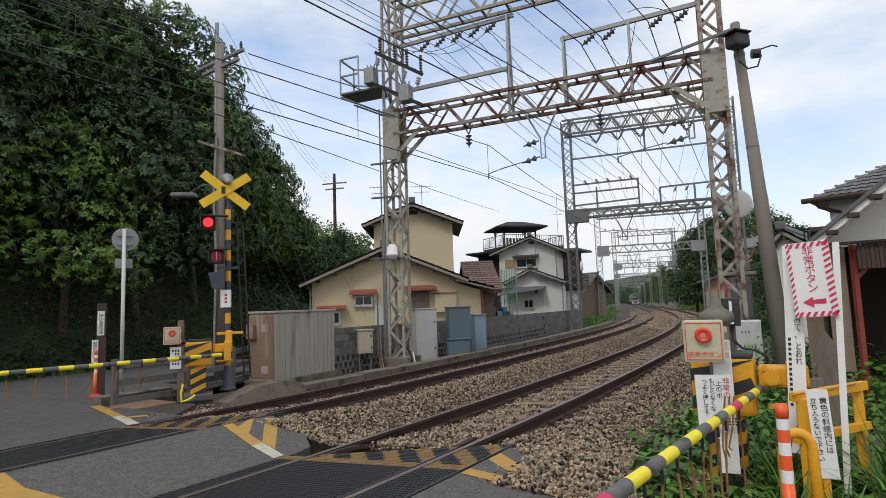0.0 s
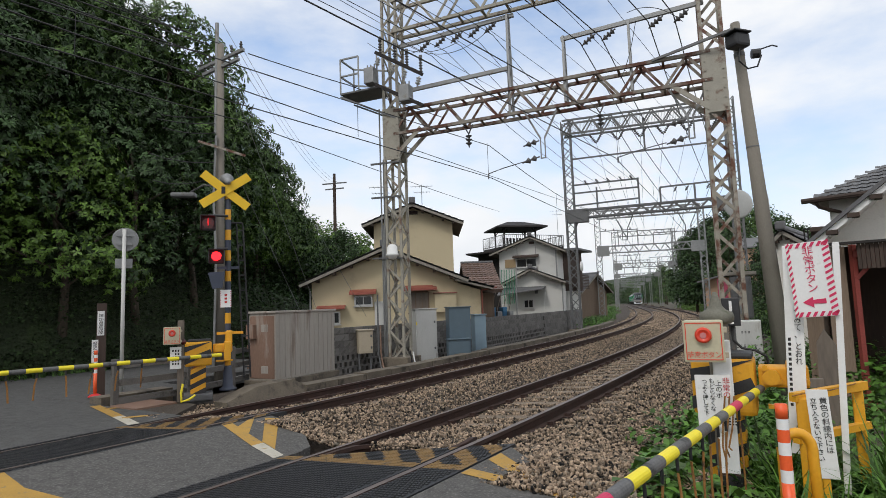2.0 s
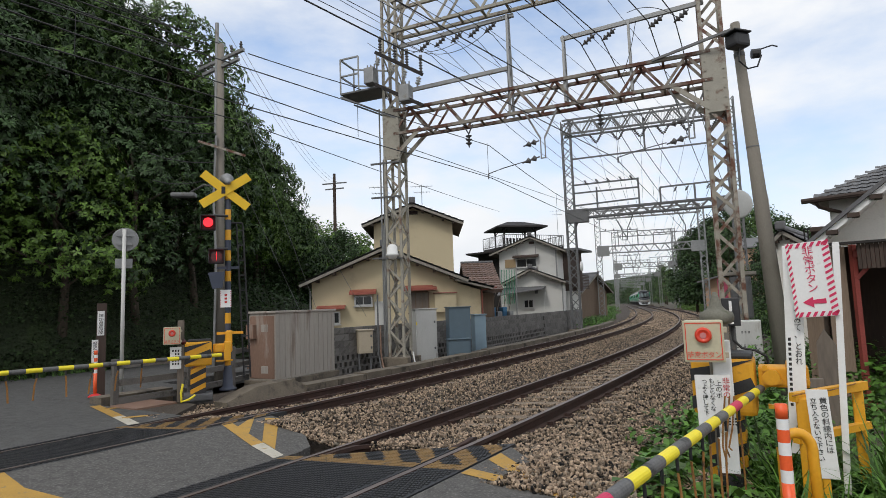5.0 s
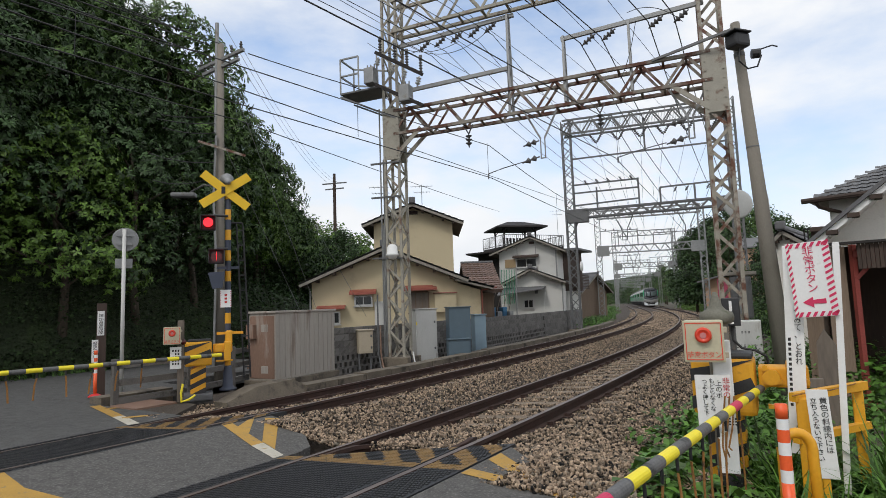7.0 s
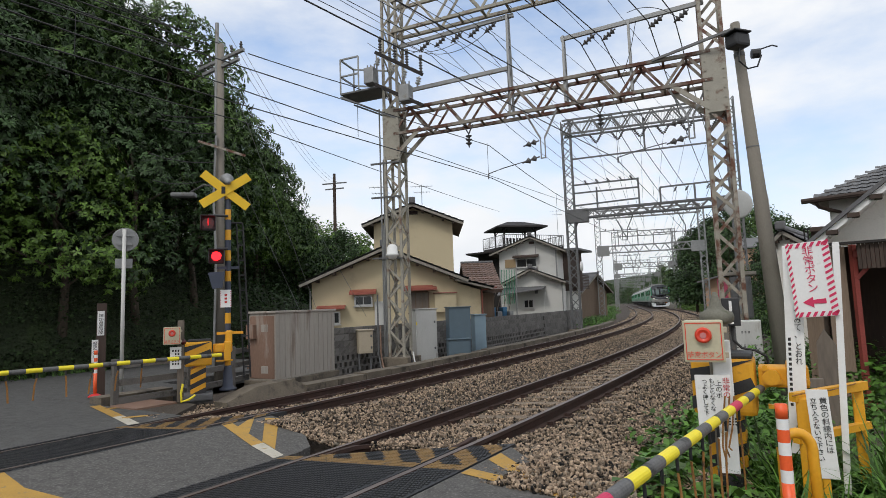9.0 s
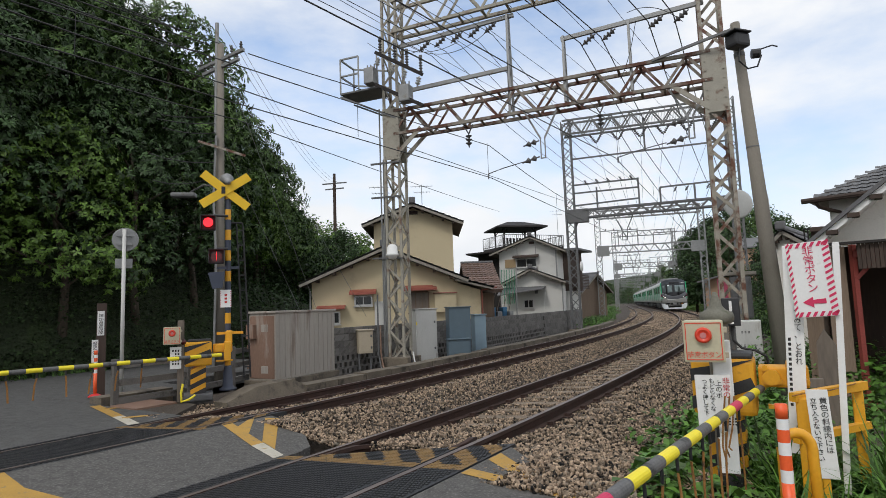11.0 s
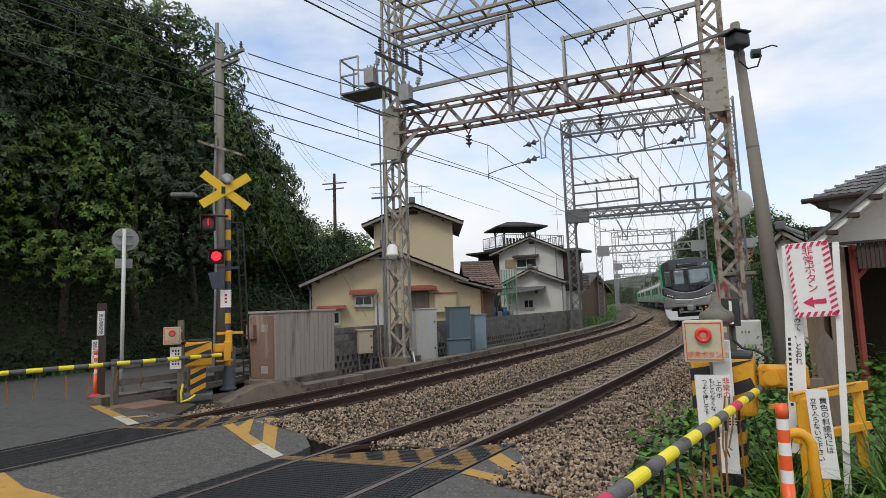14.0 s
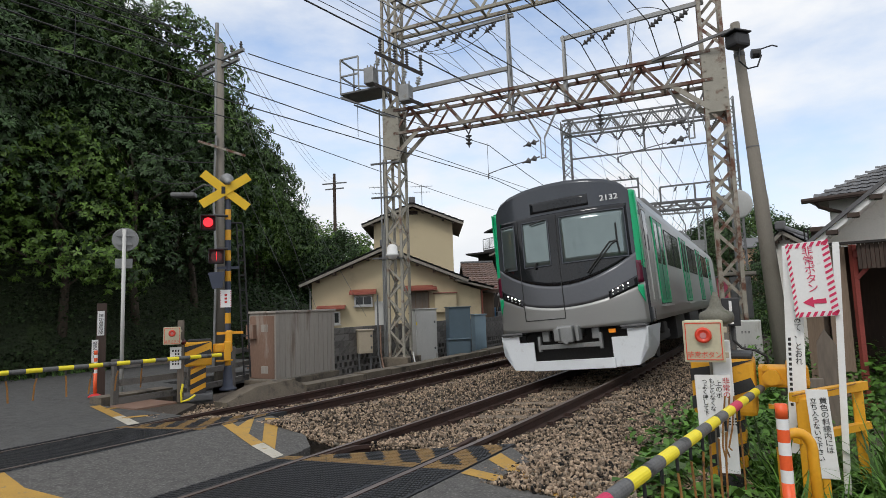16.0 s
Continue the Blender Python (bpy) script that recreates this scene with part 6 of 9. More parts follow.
paint_quad([(-3.72, -2.52), (-4.02, -1.6), (-3.86, -1.6), (-3.58, -2.52)])
paint_quad([(-4.02, -1.6), (-4.14, -1.1), (-4.0, -1.1), (-3.86, -1.6)], "road_white")
paint_quad([(-3.66, -2.33), (-3.74, -2.0), (-3.24, -2.52), (-3.34, -2.52)])
paint_quad([(-3.84, -1.64), (-3.93, -1.32), (-3.02, -2.3), (-3.12, -2.45)])
paint_quad([(-4.2, 1.24), (-4.3, 2.3), (-4.14, 2.36), (-4.05, 1.24)])
paint_quad([(-3.74, 1.24), (-4.16, 1.86), (-4.08, 2.0), (-3.5, 1.24)])
stripe(((-6.12, -2.56), (-6.2, -1.2), 0.2), 0.006)
stripe(((-3.1, -6.9), (-3.5, -5.4), 0.16), 0.002)
stripe(((-3.5, -5.4), (-3.75, -4.5), 0.16), 0.002, "road_white")
stripe(((-3.2, -6.4), (-2.95, -6.2), 0.13), 0.002)
stripe(((-3.55, -5.2), (-3.25, -5.0), 0.13), 0.002)
stripe(((-6.3, -2.4), (-6.0, -1.2), 0.3), 0.006)
slab("far_edge_apron", -3.1, -2.2, -6.6, -4.6, -0.03, 0.3, "ballast_bed", road, o0b=-6.6, o1b=-5.3)

# cable trough beside the far track, ramped end
trough = thing("cable_trough", (0, 0, 0), "weathered concrete cable trough with lids", "cable trough", kind="structure")
s = 0.3
while s < 34:
    slab("trough_lid", s, s + 0.98, -5.55, -5.15, -0.02 + random.uniform(-0.012, 0.012), 0.3, "concrete", trough, 1)
    s += 1.0
for s0, s1, z0, z1 in ((-1.6, -0.9, -0.1, 0.1), (-0.9, 0.0, 0.1, 0.12), (0.0, 0.35, 0.12, -0.02)):
    bm = bmesh.new()
    q = []
    for s, z in ((s0, z0), (s1, z1)):
        for o, zz in ((-5.6, z), (-5.25, z), (-5.1, -0.4), (-5.6, -0.4)):
            q.append(bm.verts.new(on(s, o, zz)))
    for j in range(4):
        bm.faces.new((q[j], q[(j + 1) % 4], q[4 + (j + 1) % 4], q[4 + j]))
    bm.faces.new(q[:4])
    bm.faces.new(q[:3:-1])
    part("ramp", bm, "concrete", trough, "stained concrete ramp")


# ---------- signs and writing ----------
def facing(x, y):
    """Degrees about z that turn a thing's front (its -y side) to the road at the origin."""
    return -math.degrees(math.atan2(x, y))


def writing(parent, body, x, y, z, size, material, stack=False, sx=1.0, gap=1.0):
    t = bpy.data.curves.new("lettering", "FONT")
    t.body = "\n".join(body) if stack else body
    t.size, t.extrude, t.align_x, t.align_y = size, 0.0008, "CENTER", "CENTER"
    t.space_line = gap
    ob = new("lettering", t)
    t.materials.append(M[material])
    ob.parent = parent
    ob.matrix_local = pose(x, y, z, 90, 0, 0) @ Matrix.Diagonal((sx, 1, 1, 1))
    return ob


def text_bars(parent, x, y, z, w, h, cols, material, fill=0.55):
    """Writing that cannot be read: short bars in columns."""
    for i in range(cols):
        n = max(3, int(h / (w / cols) / 1.1))
        bm = bmesh.new()
        for j in range(n):
            if random.random() < 0.88:
                bm_box(bm, (x - w / 2 + w * (i + 0.5) / cols, y, z + h / 2 - h * (j + 0.5) / n), (w / cols * fill, 0.0015, h / n * 0.6))
        if len(bm.verts):
            part("text_bars", bm, material, parent)
        else:
            bm.free()


def board(name, parent, x, y, z, w, h, material, tilt=0.0, t=0.012, label=""):
    bm = bmesh.new()
    bm_box(bm, (0, 0, 0), (w, t, h), 0, min(t * 0.3, 0.004), m=pose(x, y, z, 0, tilt, 0))
    return part(name, bm, material, parent, label)


def emergency_box(parent, x, y, z, text=True):
    bm = bmesh.new()
    bm_box(bm, (x, y, z), (0.27, 0.16, 0.3), 0, 0.018)
    box = part("button_case", bm, "cream_box", parent, "cream metal emergency button case")
    bm = bmesh.new()
    bm_box(bm, (x, y - 0.082, z), (0.272, 0.02, 0.302), 0, 0.01)
    part("case_lid", bm, "cream_box", box)
    bm = bmesh.new()
    for a, b in (((-0.118, -0.132), (0.118, -0.132)), ((-0.118, 0.132), (0.118, 0.132)), ((-0.118, -0.132), (-0.118, 0.132)), ((0.118, -0.132), (0.118, 0.132))):
        bm_bar(bm, (x + a[0], y - 0.094, z + a[1]), (x + b[0], y - 0.094, z + b[1]), 0.006, 0.004, (0, 1, 0))
    part("red_outline", bm, "orange_red", box, "thin red painted outline")
    bm = bmesh.new()
    bm_lathe(bm, [(0.055, 0), (0.058, 0.015), (0.054, 0.04), (0.04, 0.05), (0.034, 0.042), (0.001, 0.042)], n=24, m=pose(x, y - 0.09, z + 0.045, 90, 0, 0))
    part("button", bm, "orange_red", box, "glossy red push button", True)
    bm = bmesh.new()
    bm_cyl(bm, (x, y - 0.13, z + 0.045), (x, y - 0.136, z + 0.045), 0.022, n=14)
    part("button_cap", bm, "pink", box)
    bm = bmesh.new()
    for zz in (0.08, -0.1):
        bm_box(bm, (x + 0.145, y - 0.05, z + zz), (0.03, 0.06, 0.04), 0, 0.006)
    part("latch", bm, "beige_box", box)
    if text:
        writing(box, "非常ボタン", x, y - 0.095, z - 0.1, 0.052, "orange_red", sx=0.88)
    return box


M["cross_yellow"] = mat("sign_yellow", (0.80, 0.50, 0.015), 0.5, vary=0.06, bump=0)
M["orange_red"] = mat("orange_red_plastic", (0.68, 0.055, 0.025), 0.3, vary=0.08, bump=0)
M["pink"] = mat("faded_pink_plastic", (0.55, 0.2, 0.2), 0.35, vary=0.1, bump=0)
M["ink"] = mat("black_ink", (0.02, 0.02, 0.022), 0.6, vary=0.05, bump=0)
M["red_ink"] = mat("red_ink", (0.5, 0.03, 0.03), 0.6, vary=0.05, bump=0)
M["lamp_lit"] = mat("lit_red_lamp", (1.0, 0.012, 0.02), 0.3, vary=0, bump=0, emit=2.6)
M["lamp_dark"] = mat("dark_red_lens", (0.09, 0.012, 0.014), 0.2, vary=0.2, bump=0)
M["navy"] = mat("dark_blue_grey_paint", (0.045, 0.055, 0.085), 0.45, vary=0.15, bump=0.05)
M["machine"] = mat("orange_yellow_enamel", (0.74, 0.36, 0.02), 0.42, vary=0.1, scale=4, fine=50, bump=0.05, spots=(0.4, 0.2, 0.04), spot_amount=0.2, spot_scale=8)


def banded(bm_target, a, b, r, bands, n=14):
    """Rings of a striped bar; returns one bmesh for each of two colours."""
    a, b = Vector(a), Vector(b)
    for i in range(bands):
        p, q = a + (b - a) * (i / bands), a + (b - a) * ((i + 1) / bands)
        bm_cyl(bm_target[i % len(bm_target)], p, q, r, n=n, cap=(i in (0, bands - 1)))


# warning post with the crossed boards, far side
wx, wy = -4.22, 11.11
warn = thing("crossing_warning_post", (wx, wy, 0.05), "yellow and black striped level crossing post with crossed boards", "crossing signal", facing(wx, wy))
for i in range(17):
    bm = bmesh.new()
    bm_cyl(bm, (0, 0, 0.45 + 0.203 * i), (0, 0, 0.45 + 0.203 * (i + 1)), 0.056, n=14)
    part("post_band", bm, "navy" if i % 2 else "machine", warn, "dark blue-black band" if i % 2 else "orange-yellow band")
bm = bmesh.new()
bm_lathe(bm, [(0.16, 0), (0.16, 0.03), (0.1, 0.06), (0.075, 0.42), (0.06, 0.46)], n=16)
part("post_foot", bm, "navy", warn, "dark blue cast foot", True)
for ang, y in ((38, -0.09), (-34, -0.11)):
    bm = bmesh.new()
    bm_box(bm, (0, 0, 0), (1.06, 0.02, 0.17), 0, 0.004, m=pose(-0.05, y, 3.86, 0, ang, 0))
    part("cross_board", bm, "cross_yellow", warn, "bright yellow cross board")
bm = bmesh.new()
bm_box(bm, (-0.09, -0.125, 3.86), (0.07, 0.012, 0.14))
part("board_mark", bm, "ink", warn)
bm = bmesh.new()
bm_lathe(bm, [(0.03, 0.2), (0.05, 0.16), (0.06, 0.1), (0.075, 0.04), (0.13, -0.06), (0.125, -0.07), (0.02, -0.03)], n=20, m=pose(-0.02, -0.02, 4.08, 115, 0, 8))
part("loudspeaker", bm, "steel", warn, "grey horn loudspeaker", True)
flashers = []
for x, z in ((-0.36, 3.2), (-0.21, 2.55)):
    bm = bmesh.new()
    bm_cyl(bm, (0, -0.06, z + 0.16), (x, -0.06, z + 0.16), 0.025, n=8)
    bm_cyl(bm, (x, -0.06, z + 0.16), (x, -0.06, z), 0.02, n=8)
    part("lamp_arm", bm, "black", warn)
    bm = bmesh.new()
    bm_box(bm, (x, -0.08, z), (0.27, 0.1, 0.27), 0, 0.02)
    for a, b, c, d in ((0, 0.128, 0.28, 0.012), (0.135, 0, 0.012, 0.26), (-0.135, 0, 0.012, 0.26)):
        bm_box(bm, (x + a, -0.21, z + b), (c, 0.2, d))
    lamp = part("lamp_hood", bm, "black", warn, "black hooded flashing lamp")
    bm = bmesh.new()
    bm_cyl(bm, (x, -0.125, z), (x, -0.14, z), 0.105, n=22)
    part("lens", bm, "lamp_dark", lamp, "dark red lens")
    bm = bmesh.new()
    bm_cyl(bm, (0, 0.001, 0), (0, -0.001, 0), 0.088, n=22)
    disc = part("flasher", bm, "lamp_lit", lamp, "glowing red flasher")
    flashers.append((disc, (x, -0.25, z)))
bm = bmesh.new()
bm_prism(bm, [(-0.36, 0, 2.24), (-0.06, 0, 2.26), (-0.1, 0, 1.95), (-0.28, 0, 1.93)], (0, -0.18, 0), (0, -0.04, 0))
bm_bar(bm, (-0.2, -0.02, 2.34), (0.2, -0.02, 2.34), 0.05)
part("direction_indicator", bm, "navy", warn, "dark blue direction indicator")
bd = board("notice", warn, -0.04, -0.09, 1.74, 0.2, 0.34, "white", label="white notice with red striped edge")
text_bars(bd, -0.04, -0.098, 1.74, 0.08, 0.2, 1, "red_ink")
for i in range(9):
    for sx in (-0.09, 0.09):
        board("hatch", bd, -0.04 + sx, -0.097, 1.6 + 0.034 * i, 0.014, 0.014, "magenta", 40, 0.002)
bm = bmesh.new()
bm_box(bm, (0.02, -0.1, 0.98), (0.12, 0.12, 0.3), 0, 0.03)
bm_bar(bm, (-0.2, -0.08, 1.08), (0.28, -0.06, 1.08), 0.03, 0.05)
part("detector", bm, "machine", warn, "yellow detector housing")
bm = bmesh.new()
for k, xx in ((0, 0.16), (1, 0.28)):
    bm_tube(bm, [(0.0, 0.1, 3.25), (xx - 0.02, 0.12, 3.25), (xx, 0.12, 3.15), (xx + 0.14, 0.12, 0.2)], 0.018, 6)
for i in range(10):
    z = 0.4 + 0.3 * i
    o = 0.14 * (3.15 - z) / 3.0
    bm_bar(bm, (0.16 + o, 0.12, z), (0.28 + o, 0.12, z), 0.025)
part("ladder", bm, "black", warn, "black service ladder")


def barrier_machine(x, y, rz, side):
    """The striped machine that lifts a barrier."""
    root = thing("barrier_machine", (x, y, 0), "orange-yellow barrier machine with black diagonal stripes", "barrier machine", rz, group="barrier machines")
    bm = bmesh.new()
    bm_box(bm, (0, 0, 0.78), (0.46, 0.36, 0.44), 0, 0.035)
    case = part("case", bm, "machine", root)
    for i, k in enumerate((-0.12, 0.1)):
        bm = bmesh.new()
        bm_prism(bm, [(-0.232, -0.184, 0.72 + k), (-0.232, -0.184, 0.82 + k), (0.2, -0.184, 0.98 + k if k < 0 else 0.995), (0.232, -0.184, 0.9 + k)], (0, -0.001, 0), (0, 0.003, 0))
        part("stripe", bm, "black", case)
    bm = bmesh.new()
    bm_box(bm, (0.02, 0, 1.02), (0.4, 0.3, 0.05), 0, 0.02)
    part("cover", bm, "black", case, "black top cover")
    two = [bmesh.new(), bmesh.new()]
    for i in range(6):
        z0, z1 = 0.02 + 0.09 * i, 0.02 + 0.09 * (i + 1)
        bm_prism(two[i % 2], [(-0.13, -0.13, z0 - 0.06), (0.13, -0.13, z0 + 0.06), (0.13, -0.13, z1 + 0.06), (-0.13, -0.13, z1 - 0.06)], (0, 0, 0), (0, 0.26, 0))
    part("pedestal", two[0], "black", root, "black stripes on the pedestal")
    part("pedestal", two[1], "machine", root)
    bm = bmesh.new()
    bm_box(bm, (0, 0, 0.0), (0.5, 0.45, 0.12), 0, 0.02)
    part("base_plate", bm, "steel_dark", root)
    bm = bmesh.new()
    bm_box(bm, (side * 0.42, 0.0, 0.86), (0.34, 0.2, 0.16), 0, 0.02)
    bm_box(bm, (side * 0.5, -0.05, 0.8), (0.12, 0.22, 0.36), 0, 0.02)
    bm_cyl(bm, (side * 0.34, -0.14, 0.86), (side * 0.34, 0.12, 0.86), 0.06, n=12)
    for i in range(4):
        bm_cyl(bm, (side * (0.3 + 0.09 * i), -0.13, 0.93 - 0.1 * (i % 2)), (side * (0.3 + 0.09 * i), -0.06, 0.93 - 0.1 * (i % 2)), 0.022, n=8)
    bm_box(bm, (side * 0.45, 0.0, 0.62), (0.3, 0.06, 0.03))
    part("drive_arm", bm, "machine", root, "orange-yellow drive arm with bolts")
    return root


def barrier_bar(a, b, label, bands, reds, drops, drop_len, r=0.036, rod=0.012):
    root = thing("barrier_bar", tuple(a), label, "barrier", group="barrier bars")
    a, b = Vector(a), Vector(b)
    d = b - a
    for i in range(bands):
        key = "magenta" if i in reds else ("yellow_bright" if i % 2 == 0 else "bar_black")
        bm = bmesh.new()
        bm_cyl(bm, a + d * (i / bands), a + d * ((i + 1) / bands), r if i % 2 == 0 else r * 1.015, n=16)
        part("band", bm, key, root, {"yellow_bright": "bright yellow band", "bar_black": "scuffed grey-black band", "magenta": "crimson band"}[key])
    for f in drops:
        p = a + d * f
        bm = bmesh.new()
        bm_cyl(bm, p - Vector((0, 0, r)), p - Vector((0, 0, r + 0.07)), rod * 1.35, n=8)
        hook = part("dropper_clip", bm, "rubber", root)
        bm = bmesh.new()
        j = Vector((random.uniform(-0.04, 0.04), random.uniform(-0.04, 0.04), 0))
        bm_tube(bm, [p - Vector((0, 0, r + 0.08)), p - Vector((0, 0, drop_len * 0.5)) + j * 0.6, p - Vector((0, 0, drop_len)) + j], rod, 6)
        part("dropper", bm, "dropper", root, "weathered orange hanging rod")
    settle(root)
    return root


M["bar_black"] = mat("scuffed_grey_black", (0.12, 0.12, 0.12), 0.65, vary=0.4, scale=10, fine=60, bump=0.2, spots=(0.03, 0.03, 0.03), spot_amount=0.45, spot_scale=8)
M["dropper"] = mat("rusty_orange_rod", (0.30, 0.14, 0.035), 0.7, vary=0.4, scale=10, fine=60, bump=0.2, spots=(0.06, 0.04, 0.03), spot_amount=0.45, spot_scale=9)
barrier_machine(-4.62, 10.72, facing(-4.6, 10.7), 1)
d_line = Vector((math.sin(0.53), math.cos(0.53), 0))
pa = Vector((-4.15, 10.6, 0.75))
barrier_bar(pa, pa - d_line * 5.2 + Vector((-0.55, 0.3, 0.06)), "yellow and black banded barrier bar lowered across the road", 26, (), [0.27 + 0.07 * i for i in range(10)], 0.42, 0.034)
barrier_machine(2.27, 4.76, facing(2.3, 4.7) - 4, 1)
near_a = Vector((2.58, 4.72, 0.77))
near_b = Vector((0.21, 1.76, 0.745))
barrier_bar(near_a, near_b, "yellow and grey-black banded barrier bar lowered before the camera", 19, (5, 16), [0.26, 0.36, 0.41, 0.46, 0.5, 0.56, 0.62, 0.68, 0.74], 0.58, 0.03, 0.0065)

# emergency button posts
post_l = thing("emergency_button_post", (-4.73, 10.1, 0), "weathered post with cream emergency button box and notice", "button post", facing(-4.7, 10.1), group="emergency button posts")
bm = bmesh.new()
bm_box(bm, (0.06, 0.06, 0.7), (0.11, 0.1, 1.42), 0, 0.01)
part("post", bm, "wood", post_l, "grey weathered post")
emergency_box(post_l, -0.08, -0.06, 1.15)
bd = board("notice", post_l, -0.02, -0.02, 0.76, 0.18, 0.38, "white", label="white notice with black writing")
text_bars(bd, -0.02, -0.029, 0.77, 0.13, 0.28, 3, "ink")
bm = bmesh.new()
bm_tube(bm, [(0.1, 0.0, 0.3), (0.07, -0.03, 0.15), (0.08, -0.03, 0.0), (0.2, -0.05, 0.03), (0.3, -0.05, 0.1)], 0.022, 6)
part("cable_guard", bm, "yellow_bright", post_l, "yellow cable guard")
bm = bmesh.new()
bm_lathe(bm, [(0.05, 0), (0.045, 0.03), (0.001, 0.045)], n=12, m=pose(0.1, -0.04, 1.03, 90, 0, 0))
part("lamp", bm, "lamp_dark", post_l, "dark red round lamp", True)

post_r = thing("emergency_button_post", (2.02, 4.3, 0), "white post with cream emergency button box and handwritten notice", "button post", facing(1.99, 4.3), group="emergency button posts")
bm = bmesh.new()
bm_box(bm, (0.02, 0.04, 0.68), (0.13, 0.11, 0.98), 0, 0.012)
part("post", bm, "white", post_r, "white painted post with rust stains")
bm = bmesh.new()
bm_cyl(bm, (0.02, 0.04, -0.05), (0.02, 0.04, 0.2), 0.085, n=14)
part("post_sleeve", bm, "rubber", post_r, "black rubber sleeve")
bm = bmesh.new()
bm_box(bm, (0.02, 0.04, 0.2), (0.14, 0.12, 0.03))
part("rust_ring", bm, "rail", post_r)
emergency_box(post_r, -0.09, -0.06, 1.175)
bd = board("notice", post_r, -0.05, -0.06, 0.735, 0.24, 0.38, "white", -1, label="white handwritten notice")
writing(bd, "非常の", 0.035, -0.07, 0.83, 0.052, "red_ink", True, gap=0.95)
writing(bd, "上のボ", -0.015, -0.07, 0.82, 0.046, "ink", True, gap=0.95)
writing(bd, "もどらなくな", -0.06, -0.07, 0.78, 0.042, "ink", True, gap=0.95)
writing(bd, "つよく押して下", -0.108, -0.07, 0.76, 0.04, "ink", True, gap=0.95)
text_bars(bd, 0.05, -0.068, 0.595, 0.12, 0.06, 6, "ink", 0.6)
bm = bmesh.new()
for i in range(3):
    bm_tube(bm, [(0.02 + 0.03 * i, -0.09, 0.78), (-0.01 + 0.03 * i, -0.1, 0.55), (-0.02 + 0.02 * i, -0.1, 0.42), (0.0 + 0.02 * i, -0.1, 0.3 + 0.05 * i)], 0.006, 5)
part("loose_wires", bm, "dropper", post_r, "brown loose wires")

# domed cap on its own stub and dark signal box behind the button post
cap = thing("domed_post_cap", (2.17, 4.6, 0), "mossy grey domed cap on a concrete post", "post")
bm = bmesh.new()
bm_cyl(bm, (0, 0, -0.1), (0, 0, 1.3), 0.08, n=14)
part("post", bm, "pole_concrete", cap)
bm = bmesh.new()
bm_lathe(bm, [(0.1, 1.28), (0.125, 1.3), (0.13, 1.34), (0.12, 1.37), (0.075, 1.39), (0.05, 1.42), (0.03, 1.49), (0.015, 1.53), (0.001, 1.535)], n=22)
mossy = mat("mossy_stone", (0.16, 0.155, 0.125), 0.85, vary=0.3, scale=8, fine=60, bump=0.4, spots=(0.07, 0.085, 0.04), spot_amount=0.4, spot_scale=9)
part("cap", bm, mossy, cap, "mossy grey dome", True)
sig = thing("signal_box", (2.49, 5.0, 0), "black metal signal box on a thin steel stand", "signal box", facing(2.6, 5.0))
bm = bmesh.new()
bm_box(bm, (0, 0, 1.36), (0.14, 0.12, 0.24), 0, 0.008)
part("case", bm, "black", sig)
for z, h, w in ((1.41, 0.09, 0.022), (1.265, 0.018, 0.035)):
    board("label_strip", sig, 0.0, -0.063, z, w, h, "white", 0, 0.003)
bm = bmesh.new()
bm_cyl(bm, (0, 0.02, -0.1), (0, 0.02, 1.3), 0.025, n=8)
part("stand", bm, "steel_dark", sig)
bm = bmesh.new()
bm_tube(bm, [(0.0, 0, 1.24), (0.0, -0.02, 1.12), (0.06, -0.02, 1.05), (0.16, -0.02, 1.03), (0.24, -0.02, 0.98), (0.26, 0, 0.85)], 0.012, 6)
part("cable", bm, "rubber", sig, "black drooping cable")

# the emergency-button sign, the plank and the keep-out board on a yellow frame
sign = thing("emergency_button_sign", (2.62, 4.03, 0), "white sign with crimson striped border, writing and arrow", "sign", facing(2.66, 4.06))
bm = bmesh.new()
bm_box(bm, (0, 0, 0), (0.042, 0.042, 1.85), 0, 0.004, m=pose(0.1, 0.03, 0.92, 0, 2.5, 0))
part("post", bm, "white", sign, "white square post")
sgn = board("panel", sign, -0.02, -0.01, 1.595, 0.262, 0.53, "white", -3.0, label="white rounded sign panel")
holder = new("lettering_frame")
holder.parent = sgn
holder.matrix_local = pose(-0.02, -0.018, 1.595, 0, -3.0, 0)
bm = bmesh.new()
for i in range(13):
    z = -0.25 + 0.041 * i
    for x in (-0.118, 0.108):
        w = 0.011 if x < 0 else 0.022
        bm_prism(bm, [(x - w, 0, z - 0.012), (x + w, 0, z + 0.012), (x + w, 0, z + 0.03), (x - w, 0, z + 0.006)], (0, -0.0015, 0), (0, 0.0015, 0))
for i in range(6):
    x = -0.115 + 0.042 * i
    for z in (-0.245, 0.245):
        bm_prism(bm, [(x, 0, z - 0.017), (x + 0.02, 0, z - 0.017), (x + 0.04, 0, z + 0.017), (x + 0.02, 0, z + 0.017)], (0, -0.0015, 0), (0, 0.0015, 0))
bm_prism(bm, [(-0.075, 0, -0.16), (-0.01, 0, -0.122), (-0.01, 0, -0.145), (0.065, 0, -0.14), (0.065, 0, -0.175), (-0.01, 0, -0.172), (-0.01, 0, -0.2)], (0, -0.0015, 0), (0, 0.0015, 0))
st = part("border", bm, "magenta", sgn, "crimson hatched border and arrow")
st.matrix_local = pose(-0.02, -0.018, 1.595, 0, -3.0, 0)
lt = writing(sgn, "非常ボタン", 0, 0, 0, 0.07, "magenta", True, gap=0.93)
